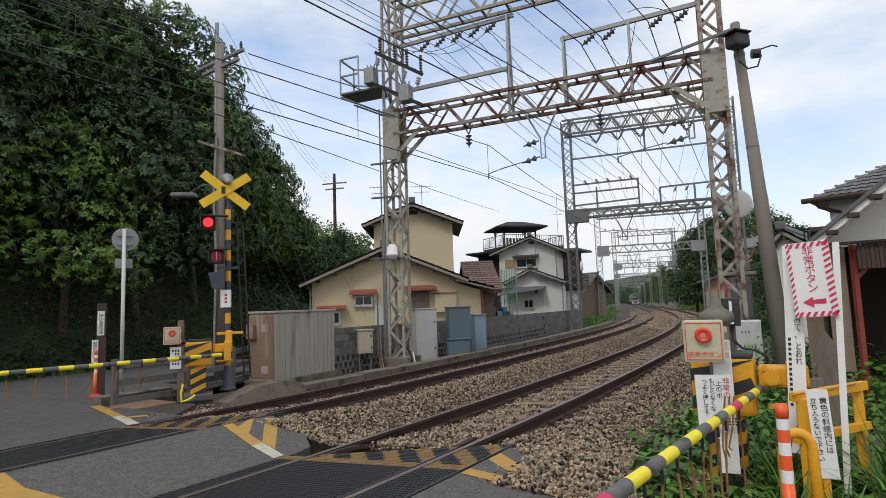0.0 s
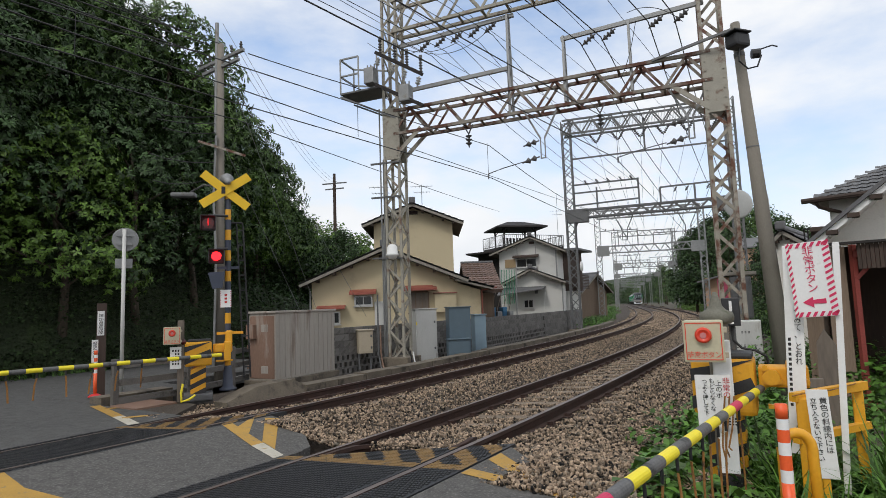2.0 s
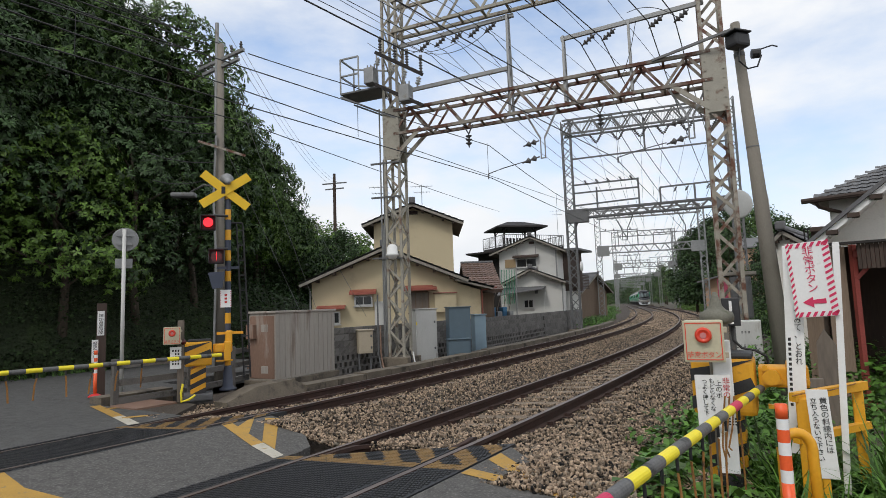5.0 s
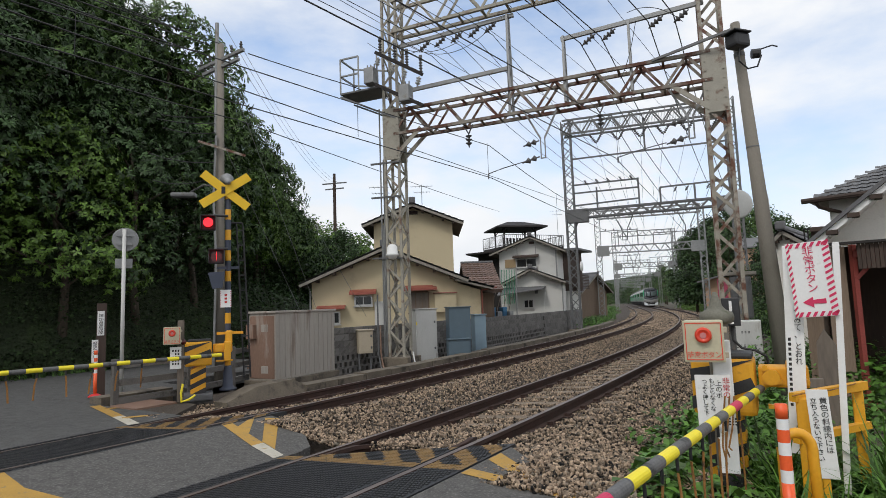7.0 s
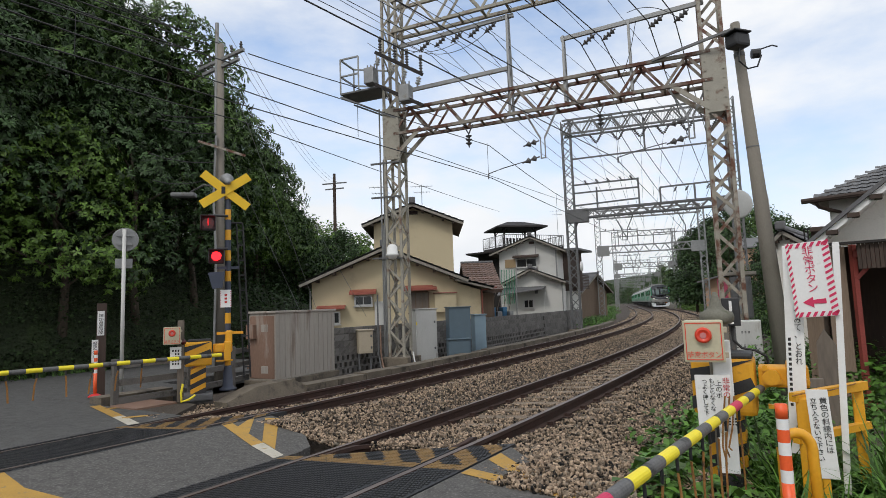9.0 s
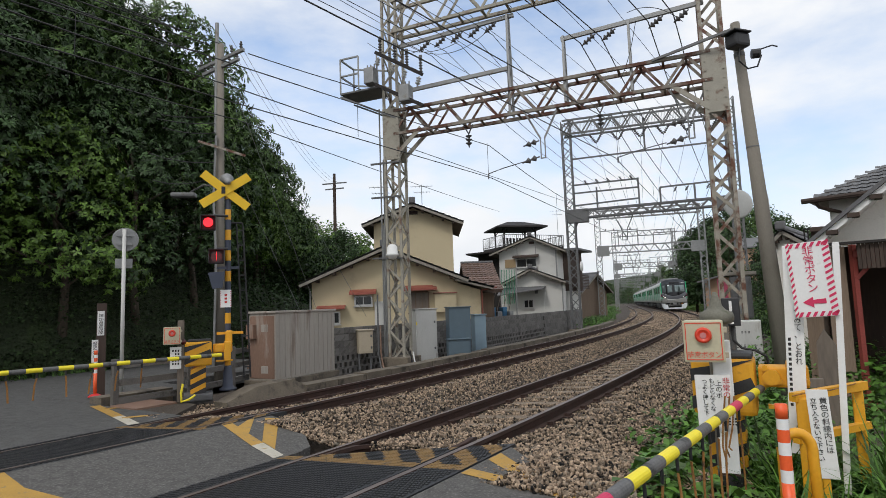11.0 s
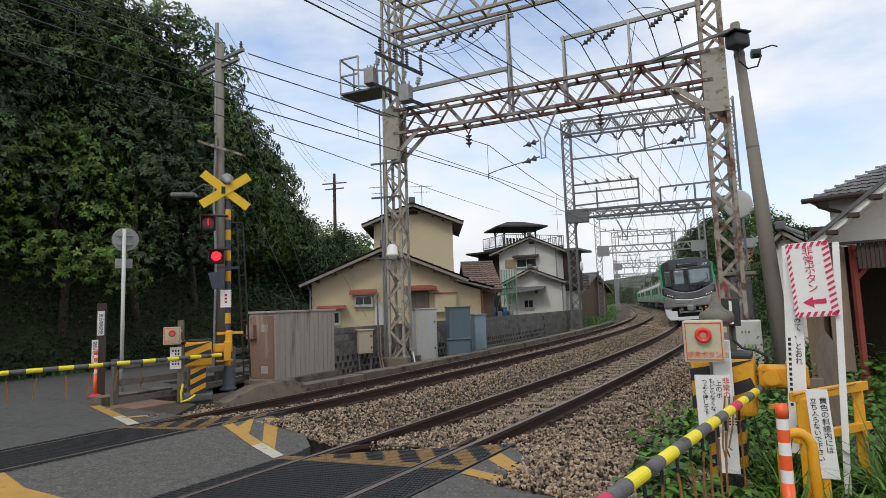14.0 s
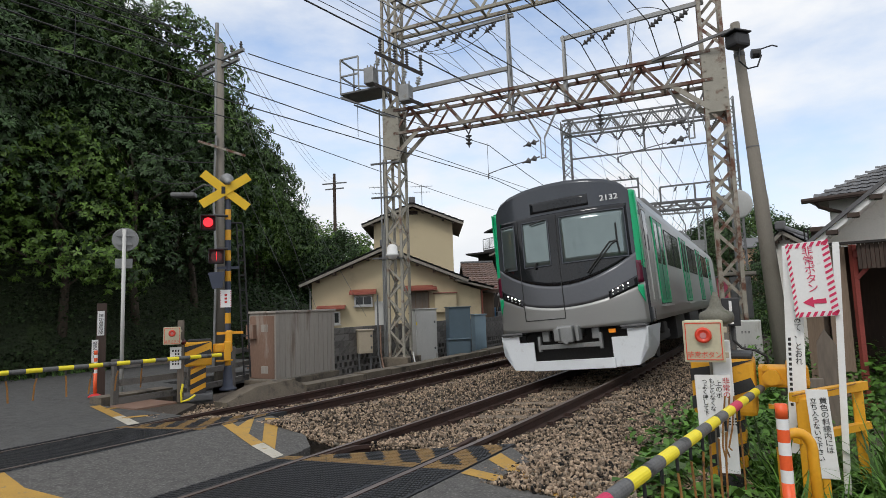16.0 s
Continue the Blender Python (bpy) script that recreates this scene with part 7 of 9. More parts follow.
lt.matrix_local = pose(-0.025, -0.019, 1.66, 0, -3.0, 0) @ pose(0, 0, 0, 90, 0, 0)
bpy.data.objects.remove(holder)

plank = thing("white_warning_plank", (2.56, 4.2, 0), "white wooden plank with handwritten warning", "sign", facing(2.62, 4.2))
pk = board("plank", plank, -0.02, 0, 1.1, 0.118, 1.5, "white", 2.6, 0.025, label="white painted plank")
for body, dx, z, size in (("とまり、", 0.02, 1.68, 0.066), ("きき、", 0.02, 1.44, 0.06), ("みて、", 0.02, 1.25, 0.06), ("とおれ", 0.02, 1.06, 0.06)):
    lt = writing(pk, body, dx, -0.016, z, size, "ink", True, gap=0.9, sx=0.8)
    lt.matrix_local = pose(dx - 0.02 - (z - 1.1) * -0.045, -0.016, z, 0, 2.6, 0) @ pose(0, 0, 0, 90, 0, 0) @ Matrix.Diagonal((0.8, 1, 1, 1))
tb_root = part("text_bars", (lambda b_: ([bm_box(b_, (-0.055 - 0.0 + (1.1 - zz) * -0.045, -0.0145, zz), (0.018, 0.0015, 0.022)) for zz in [0.7 + 0.036 * i for i in range(14)]], b_)[1])(bmesh.new()), "ink", pk)

frame_y = thing("yellow_guard_frame", (2.47, 4.02, 0), "chipped yellow wooden guard frame", "guard frame", facing(2.6, 4.0))
for x, w, d in ((0.0, 0.13, 0.0), (0.31, 0.07, 0.55)):
    bm = bmesh.new()
    bm_box(bm, (x, d, 0.38), (w, 0.08, 0.8), 0, 0.008)
    part("post", bm, "machine", frame_y)
for z, h in ((0.785, 0.06), (0.5, 0.05)):
    bm = bmesh.new()
    bm_bar(bm, (-0.08, -0.05, z), (0.36, 0.58, z + 0.02), 0.05, h)
    part("rail", bm, "machine", frame_y)
bm = bmesh.new()
bm_tube(bm, [(-0.08, -0.08, 0.8), (0.02, -0.05, 0.825), (0.15, 0.15, 0.82), (0.3, 0.45, 0.83)], 0.005, 5)
part("tie_wire", bm, "dropper", frame_y)
keep = thing("keep_out_board", (2.45, 3.85, 0), "white board with black writing against a yellow frame", "sign", facing(2.56, 3.86))
kb = board("panel", keep, 0.0, 0, 0.575, 0.125, 0.57, "white", -2.5, 0.012, label="white board")
for body, dx, size, z in (("黄色の斜線内には", 0.027, 0.046, 0.63), ("立ち入らないで下さい", -0.027, 0.042, 0.6)):
    lt = writing(kb, body, dx, -0.009, z, size, "ink", True, gap=0.98)
    lt.matrix_local = pose(dx, -0.009, z, 0, -2.5, 0) @ pose(0, 0, 0, 90, 0, 0)
bm = bmesh.new()
bm_bar(bm, (0, 0.02, -0.05), (0, 0.02, 0.45), 0.04)
part("stake", bm, "machine", keep)


def delineator(x, y, label):
    root = thing("road_delineator", (x, y, 0), label, "delineator", group="orange road delineators")
    for i, (z0, z1, m) in enumerate(((0.03, 0.45, "orange"), (0.45, 0.52, "white"), (0.52, 0.6, "orange"), (0.6, 0.67, "white"), (0.67, 0.74, "orange"), (0.74, 0.8, "white"), (0.8, 0.88, "orange"))):
        bm = bmesh.new()
        bm_cyl(bm, (0, 0, z0), (0, 0, z1), 0.032, 0.032, n=16, cap=i in (0, 6))
        part("band", bm, m, root, "white reflective band" if m == "white" else "", True)
    bm = bmesh.new()
    bm_lathe(bm, [(0.12, 0), (0.12, 0.02), (0.05, 0.06), (0.001, 0.06)], n=18)
    part("foot", bm, "red", root, "red round foot", True)


delineator(-6.77, 11.11, "orange road delineator with white reflective bands")
delineator(1.88, 3.3, "orange road delineator with white bands among weeds")
hoop = thing("yellow_hoop_guard", (2.02, 3.42, 0), "yellow steel hoop guard", "guard", facing(2.0, 3.2) + 20)
bm = bmesh.new()
bm_tube(bm, [(-0.08, 0, -0.1), (-0.08, 0, 0.55)] + [(-0.08 * math.cos(math.pi * i / 8), 0, 0.6 + 0.09 * math.sin(math.pi * i / 8)) for i in range(9)] + [(0.08, 0, 0.55), (0.1, 0, -0.1)], 0.03, 12)
part("pipe", bm, "machine", hoop, smooth=True)

# round sign seen from behind, and the street-name post
rs = thing("round_road_sign", (-6.25, 11.08, 0), "round road sign on a galvanised pole seen from behind", "road sign", facing(-6.25, 11.08))
bm = bmesh.new()
bm_cyl(bm, (0, 0, -0.05), (0, 0, 3.22), 0.035, n=12)
part("pole", bm, "grey_box", rs, "pale galvanised pole", True)
bm = bmesh.new()
bm_lathe(bm, [(0.23, 0), (0.235, 0.012), (0.225, 0.02), (0.001, 0.02)], n=28, m=pose(0.02, 0.06, 3.02, 90, 0, 0))
part("disc", bm, "steel", rs, "grey back of the round plate")
for z in (2.93, 3.1):
    bm = bmesh.new()
    bm_bar(bm, (-0.13, 0.0, z), (0.15, 0.0, z), 0.03, 0.04)
    part("bracket", bm, "steel", rs)
board("plate", rs, 0.0, 0.05, 2.55, 0.3, 0.19, "steel", label="small grey plate from behind")
np_ = thing("street_name_post", (-6.86, 11.3, 0), "dark square post with white name panels", "sign post", facing(-6.86, 11.3))
bm = bmesh.new()
bm_box(bm, (0.06, 0, 0.86), (0.17, 0.1, 1.86), 0, 0.008)
part("post", bm, "wood_dark", np_)
pn = board("panel", np_, 0.05, -0.055, 1.4, 0.12, 0.48, "white", label="white name panel")
writing(pn, "神功皇后陵", 0.05, -0.063, 1.38, 0.085, "ink", True, gap=0.95)
pn = board("panel", np_, -0.04, -0.06, 0.86, 0.11, 0.44, "white", label="white name panel")
writing(pn, "歴史の道", -0.04, -0.068, 0.88, 0.085, "ink", True, gap=0.95)

# post-and-rail fence beside the crossing
fence = thing("lineside_fence", (0, 0, 0), "dark weathered concrete post-and-rail fence", "fence")
fpts = [on(-2.95, -6.55), on(-1.5, -6.55), on(-0.1, -7.0), on(1.2, -7.6), on(2.6, -7.7)]
for p in fpts:
    bm = bmesh.new()
    bm_box(bm, (p.x, p.y, 0.3), (0.1, 0.1, 0.95), head(0), 0.01)
    part("post", bm, "block", fence)
for a, b in zip(fpts, fpts[1:]):
    for z in (0.05, 0.36, 0.66):
        bm = bmesh.new()
        bm_bar(bm, (a.x, a.y, z), (b.x, b.y, z), 0.06, 0.11)
        part("rail", bm, "block", fence)
drain = thing("culvert_wall", (0, 0, 0), "dark mossy concrete culvert wall by the road", "culvert", kind="structure")
slab("wall_face", -3.0, -1.6, -7.3, -6.9, 0.1, 0.6, "concrete", drain)
slab("iron_plate", -3.05, -2.3, -6.5, -5.7, 0.0, 0.05, "cabinet_rust", drain, label="rusty iron cover plate")

# utility pole behind the crossing
up = thing("utility_pole", (-5.85, 14.83, 0), "tall grey concrete utility pole with crossarms", "utility pole")
bm = bmesh.new()
bm_cyl(bm, (0, 0, -0.2), (0, 0, 8.8), 0.135, 0.085, n=16)
part("pole", bm, "pole_concrete", up, smooth=True)
bm = bmesh.new()
bm_cyl(bm, (-0.12, 0, 6.3), (-0.1, 0, 9.4), 0.05, n=10)
part("mast_pipe", bm, "steel", up)
ca = math.radians(-35)
for z, l in ((8.35, 1.0), (8.15, 0.8)):
    bm = bmesh.new()
    bm_bar(bm, (-math.cos(ca) * l, -math.sin(ca) * l, z), (math.cos(ca) * l, math.sin(ca) * l, z), 0.08)
    part("crossarm", bm, "steel", up)
    for k in (-0.9, -0.5, 0.5, 0.9):
        bm = bmesh.new()
        q = Vector((math.cos(ca) * l * k, math.sin(ca) * l * k, z + 0.04))
        insulator_bm(bm, q, q + Vector((0, 0, 0.22)), 2, 0.05)
        part("insulator", bm, "insulator", up)
bm = bmesh.new()
bm_bar(bm, (-0.5, -0.2, 6.05), (0.75, -0.25, 5.6), 0.06)
part("rusty_arm", bm, "steel_rust", up, "rusty steel arm")
bm = bmesh.new()
bm_tube(bm, [(-0.05, -0.15, 6.2), (-0.1, -0.19, 4.5), (-0.02, -0.2, 3), (-0.08, -0.18, 0)], 0.03, 6)
part("cable_pipe", bm, "steel", up)
bm = bmesh.new()
bm_box(bm, (-1.1, 0.3, 4.72), (0.62, 0.3, 0.12), 10, 0.04)
bm_tube(bm, [(0, 0, 4.85), (-0.5, 0.15, 4.95), (-0.9, 0.28, 4.8)], 0.025, 6)
part("street_light", bm, "steel_dark", up, "dark street light head")

# leaning concrete post with a floodlight, near side
cp_ = thing("concrete_pole", (4.68, 8.0, 0), "leaning bare concrete pole with dark floodlight", "pole")
bm = bmesh.new()
bm_cyl(bm, (0.02, 0, -0.2), (-0.2, 0.15, 5.55), 0.128, 0.064, n=20)
part("pole", bm, "pole_concrete", cp_, smooth=True)
bm = bmesh.new()
bm_cyl(bm, (-0.1275, 0.1, 3.63), (-0.128, 0.1, 3.645), 0.089, n=20)
bm_cyl(bm, (-0.18, 0.137, 5.02), (-0.182, 0.138, 5.08), 0.075, n=20)
part("band", bm, "steel_dark", cp_, "dark steel band")
bm = bmesh.new()
bm_box(bm, (-0.3, -0.06, 5.17), (0.27, 0.22, 0.2), 20, 0.04)
bm_box(bm, (-0.32, -0.08, 5.28), (0.32, 0.26, 0.025), 20, 0.01)
bm_cyl(bm, (-0.05, 0.05, 5.02), (0.06, 0.02, 5.02), 0.07, n=10)
part("floodlight", bm, "black", cp_, "black floodlight")
bm = bmesh.new()
bm_tube(bm, [(-0.3, -0.1, 5.05), (-0.33, -0.12, 4.85), (-0.2, -0.1, 4.74), (-0.05, -0.08, 4.78), (0.03, -0.06, 4.95), (0.03, 0, 5.02)], 0.012, 6)
bm_tube(bm, [(0.0, 0, 5.05), (0.2, -0.05, 5.1), (0.28, -0.05, 5.08)], 0.01, 6)
part("cable", bm, "rubber", cp_)


# ---------- lineside boxes ----------
fcab = Facade((-3.69, 12.49), (-2.77, 14.33))
cab = thing("equipment_cabinet", (*fcab.a[:2], 0), "large stained grey metal equipment cabinet beside the track", "cabinet", fcab.ang)
bm = bmesh.new()
bm_box(bm, (1.02, 0.4, 0.75), (2.05, 0.78, 1.46), 0, 0.012)
part("body", bm, "cabinet", cab)
bm = bmesh.new()
bm_box(bm, (1.02, 0.4, 1.5), (2.13, 0.86, 0.05), 0, 0.01)
part("lid", bm, "cabinet", cab)
bm = bmesh.new()
bm_box(bm, (-0.012, 0.4, 0.74), (0.02, 0.7, 1.36), 0, 0.006)
door = part("door", bm, "cabinet_rust", cab, "brown rusty end door")
for z in (1.15, 0.25):
    bm = bmesh.new()
    bm_box(bm, (-0.024, 0.32, z), (0.012, 0.2, 0.16), 0, 0.004)
    part("vent", bm, "cabinet", door)
bm = bmesh.new()
bm_box(bm, (-0.07, 0.66, 1.08), (0.12, 0.22, 0.32), 0, 0.01)
part("lock_box", bm, "cabinet_rust", door, "small rusty lock box")
for z in (0.3, 0.75, 1.25):
    bm = bmesh.new()
    bm_cyl(bm, (-0.03, 0.8, z - 0.04), (-0.03, 0.8, z + 0.04), 0.02, n=8)
    part("hinge", bm, "cabinet_rust", door)
for i in range(12):
    bm = bmesh.new()
    bm_box(bm, (0.12 + 0.165 * i, 0.008, 0.76), (0.012, 0.012, 1.38))
    part("panel_rib", bm, "cabinet", cab)
bm = bmesh.new()
bm_box(bm, (1.02, 0.4, -0.05), (2.2, 0.95, 0.14), 0, 0.02)
part("plinth", bm, "concrete", cab, "concrete plinth")


def lineside_box(name, x, y, rz, w, d, z0, z1, material, label, door=True, legs=False):
    root = thing(name, (x, y, -0.25), label, "cabinet", rz)
    bm = bmesh.new()
    bm_box(bm, (0, d / 2, (z0 + z1) / 2 + 0.25), (w, d, z1 - z0), 0, 0.012)
    body = part("body", bm, material, root)
    bm = bmesh.new()
    bm_box(bm, (0, d / 2, z1 + 0.26), (w + 0.06, d + 0.08, 0.03), 0, 0.008)
    part("lid", bm, material, root)
    if door:
        bm = bmesh.new()
        bm_box(bm, (0, -0.006, (z0 + z1) / 2 + 0.25), (w - 0.08, 0.014, z1 - z0 - 0.1), 0, 0.004)
        dr = part("door", bm, material, root)
        for z in (0.25, 0.75):
            bm = bmesh.new()
            bm_box(bm, (w * 0.38, -0.02, z0 + (z1 - z0) * z + 0.25), (0.05, 0.03, 0.07), 0, 0.006)
            part("latch", bm, "steel_dark", dr)
    if legs:
        for sx in (-1, 1):
            bm = bmesh.new()
            bm_bar(bm, (sx * (w / 2 - 0.04), d / 2, 0), (sx * (w / 2 - 0.04), d / 2, z0 + 0.26), 0.05)
            part("leg", bm, "steel_dark", root)
    return root


lineside_box("relay_box", -2.32, 16.6, facing(-2.3, 16.7) + 12, 0.42, 0.34, 0.22, 0.88, "beige_box", "small beige lineside relay box on legs", legs=True)
lineside_box("signal_cabinet", -0.62, 18.5, facing(-0.8, 18.5) + 20, 0.72, 0.5, -0.25, 1.42, "grey_box", "pale grey lineside signal cabinet with latches")
lineside_box("transformer_box", 0.47, 18.7, facing(0.5, 18.6) + 14, 0.72, 0.55, -0.25, 1.44, "blue_box", "dark slate-blue transformer box", False)
lineside_box("cable_box", 0.42, 18.4, facing(0.5, 18.6) + 14, 0.72, 0.3, -0.25, 0.42, "blue_box", "low slate-blue cable box in front of the transformer", False)
lineside_box("meter_box", 1.22, 20.2, facing(1.3, 20.5) + 20, 0.42, 0.4, -0.2, 1.15, "blue_light", "tall pale blue meter box", False)
bm = bmesh.new()
tank = thing("grey_tank", (6.9, 12.6, -0.5), "pale grey metal tank with faded markings", "tank", facing(6.9, 12.6))
bm_box(bm, (-0.3, 0, 0.9), (0.62, 0.5, 1.1), 0, 0.03)
part("case", bm, "grey_box", tank)
text_bars(tank, -0.3, -0.252, 0.9, 0.4, 0.08, 6, "ink", 0.5)
text_bars(tank, -0.3, -0.252, 1.2, 0.2, 0.05, 3, "ink", 0.5)

lab = thing("hazard_label", (-0.93, 18.42, -0.25), "yellow and grey hazard label plate on the signal cabinet", "label", facing(-0.8, 18.5) + 20)
board("plate", lab, 0.06, -0.03, 1.3, 0.2, 0.42, "steel", label="dull grey plate")
board("sticker", lab, 0.06, -0.04, 1.22, 0.19, 0.1, "yellow_bright", label="yellow sticker")
text_bars(lab, 0.06, -0.048, 1.22, 0.14, 0.05, 3, "ink", 0.5)
pipes = thing("cable_pipes", (-1.35, 17.05, -0.3), "bundle of white and brown cable pipes at the mast foot", "cable pipe")
for dx, zt, mt in ((-0.62, 2.2, "steel_dark"), (-0.55, 1.3, "cabinet_rust"), (0.3, 0.55, "rubber"), (0.38, 0.5, "white")):
    bm = bmesh.new()
    bm_tube(bm, [(dx, -0.35, zt), (dx, -0.36, 0.5), (dx + 0.06, -0.42, 0.15), (dx + 0.12, -0.6, 0.05)], 0.024, 7)
    part("pipe", bm, mt, pipes)
net = thing("green_net", (2.95, 30.0, -0.5), "green plant net on a frame beside the wall", "net", 10)
M["net_green"] = mat("green_netting", (0.03, 0.2, 0.11), 0.7, vary=0.3, bump=0)
for i in range(9):
    bm = bmesh.new()
    bm_bar(bm, (0.09 * i, 0, 2.0), (0.09 * i + 0.1, 0, 3.8), 0.04, 0.02)
    part("strand", bm, "net_green", net)
bm = bmesh.new()
bm_bar(bm, (0.0, 0, 0), (0.0, 0, 3.9), 0.05)
bm_bar(bm, (0.8, 0, 0), (0.9, 0, 3.9), 0.05)
part("frame", bm, "steel", net)
clutter = thing("garden_clutter", (2.0, 27.2, -0.5), "stacked blue crates and poles behind the block wall", "crates", 15)
M["crate_blue"] = mat("blue_plastic", (0.04, 0.15, 0.28), 0.5, vary=0.2, bump=0.05)
for i in range(5):
    bm = bmesh.new()
    bm_box(bm, (0.28 * i, 0.1 * (i % 2), 1.35 + 0.2 * ((i * 3) % 2)), (0.25, 0.3, 0.6), 6 * i, 0.02)
    part("crate", bm, "crate_blue" if i % 2 else "steel", clutter)
bm = bmesh.new()
bm_box(bm, (0.6, 0.1, 0.55), (1.7, 0.5, 1.1), 0, 0.02)
part("rack", bm, "steel_dark", clutter)
for i in range(4):
    bm = bmesh.new()
    bm_cyl(bm, (0.3 * i, 0, 1.0), (0.3 * i + 0.5, 0.1, 2.6), 0.02, n=6)
    part("stick", bm, "wood", clutter)

# ---------- block wall ----------
bwall = thing("wall_block", (0, 0, 0), "dark grey concrete block wall, openwork below", "wall", kind="structure")
bm = bmesh.new()
bm_box(bm, (0, 0, 0), (0.385, 0.1, 0.185), 0, 0.006)
block_mesh = mesh_of("block", bm, "block")
bm = bmesh.new()
for x in (-0.15, 0.05):
    bm_box(bm, (x, 0, 0), (0.1, 0.1, 0.13))
for z in (-0.08, 0.08):
    bm_box(bm, (0, 0, z), (0.392, 0.11, 0.03))
open_mesh = mesh_of("openwork_block", bm, "block")


def wall_off(s):
    return float(np.interp(s, [2, 4, 12, 25, 34], [-7.6, -7.5, -6.75, -6.75, -7.0]))


s = 3.0
i = 0
while s < 31:
    p = on(s, wall_off(s))
    q = on(s + 0.4, wall_off(s + 0.4))
    rz = math.degrees(math.atan2(q.y - p.y, q.x - p.x))
    top = 4 if s < 20 else 6
    if s < 20:
        for k in range(4):
            ob = new("openwork_block", open_mesh)
            ob.parent = bwall
            ob.matrix_world = pose(p.x + (q.x - p.x) * 0.25 * (k % 2), p.y + (q.y - p.y) * 0.25 * (k % 2), 0.135 - 0.19 * k, 0, 0, rz)
    for k in range(4 if s < 20 else 7):
        ob = new("block", block_mesh)
        ob.parent = bwall
        sh = 0.2 if k % 2 else 0.0
        pp = p + (q - p).normalized() * sh
        ob.matrix_world = pose(pp.x, pp.y, (0.325 if s < 20 else -0.25) + 0.19 * k, 0, 0, rz)
    s += 0.4
scatter_stones("ballast", 112000, (-3.3, 24), (-5.0, 2.5), 0.029, 1.65, "loose brown and grey ballast stones between and beside the tracks")
scatter_stones("ballast", 14000, (24, 70), (-5.0, 2.4), 0.075, 1.3, "loose brown ballast stones farther along the tracks")
scatter_stones("ballast", 4200, (-3.2, 10), (-7.0, -4.9), 0.042, 1.0, "scattered small stones beside the cable trough")
scatter_stones("ballast", 9000, (-4.3, -2.8), (1.25, 3.3), 0.03, 1.0, "loose ballast stones at the edge of the crossing")


# ---------- plants ----------
grng = np.random.default_rng(11)


def leaf_mesh(name, centres, normals, sizes, material, aspect=0.55, extra=None):
    """Many small pointed leaves, each a bent quad, at the centres, turned by the normals."""
    n = len(centres)
    nrm = normals / np.maximum(np.linalg.norm(normals, axis=1, keepdims=True), 1e-6)
    r = grng.normal(size=(n, 3))
    t = np.cross(nrm, r)
    t /= np.maximum(np.linalg.norm(t, axis=1, keepdims=True), 1e-6)
    b = np.cross(nrm, t)
    sz = sizes[:, None]
    v = np.stack([centres - t * sz * 0.5, centres + b * sz * aspect * 0.5 + nrm * sz * 0.06, centres + t * sz * 0.5 - nrm * sz * 0.12, centres - b * sz * aspect * 0.5 + nrm * sz * 0.06], 1).reshape(-1, 3)
    f = np.arange(n * 4).reshape(-1, 4)
    me = bpy.data.meshes.new(name)
    me.vertices.add(n * 4)
    me.vertices.foreach_set("co", v.ravel())
    me.loops.add(n * 4)
    me.loops.foreach_set("vertex_index", f.ravel())
    me.polygons.add(n)
    me.polygons.foreach_set("loop_start", np.arange(0, n * 4, 4))
    me.update(calc_edges=True)
    me.materials.append(M[material])
    return me


def crown_points(height, radius, clumps, per, low=0.12, spread=0.55):
    """Leaf places in clumps over an uneven crown; normals point outwards and up."""
    cs, ns = [], []
    for _ in range(clumps):
        u = grng.uniform(low, 1.0)
        w = math.sin(min(1.0, (u + 0.12) / 1.05) * math.pi) ** 0.6 if u > 0.35 else 0.75 + 0.3 * u
        ang = grng.uniform(0, 2 * math.pi)
        rad = radius * max(0.15, w) * grng.uniform(0.55, 1.0)
        c = np.array([rad * math.cos(ang), rad * math.sin(ang), height * u * 0.97])
        cr = radius * grng.uniform(0.2, 0.36)
        d = grng.normal(size=(per, 3))
        d /= np.linalg.norm(d, axis=1, keepdims=True)
        rr = cr * grng.random((per, 1)) ** 0.4
        q = c + d * rr * (1.2, 1.2, 0.72)
        out = d * 0.7 + np.array([math.cos(ang) * 0.4, math.sin(ang) * 0.4, 0.8]) + grng.normal(size=(per, 3)) * spread
        cs.append(q)
        ns.append(out)
    return np.concatenate(cs), np.concatenate(ns)


def trunk_mesh(height, r, radius):
    bm = bmesh.new()
    bend = [Vector((0, 0, -0.6)), Vector((0.08 * height * 0.2, 0, height * 0.25)), Vector((-0.03 * height, 0.03 * height, height * 0.55)), Vector((0.02 * height, 0, height * 0.85))]
    for i in range(3):
        bm_cyl(bm, bend[i], bend[i + 1], r * (1 - 0.28 * i), r * (1 - 0.28 * (i + 1)), n=8)
    for i in range(9):
        z = height * (0.22 + 0.07 * i)
        a = i * 2.4
        l = radius * (0.8 - 0.04 * i)
        bm_cyl(bm, (0, 0, z), (l * math.cos(a), l * math.sin(a), z + l * 0.55), r * 0.32, r * 0.08, n=5)
    return mesh_of("trunk", bm, "bark", True)


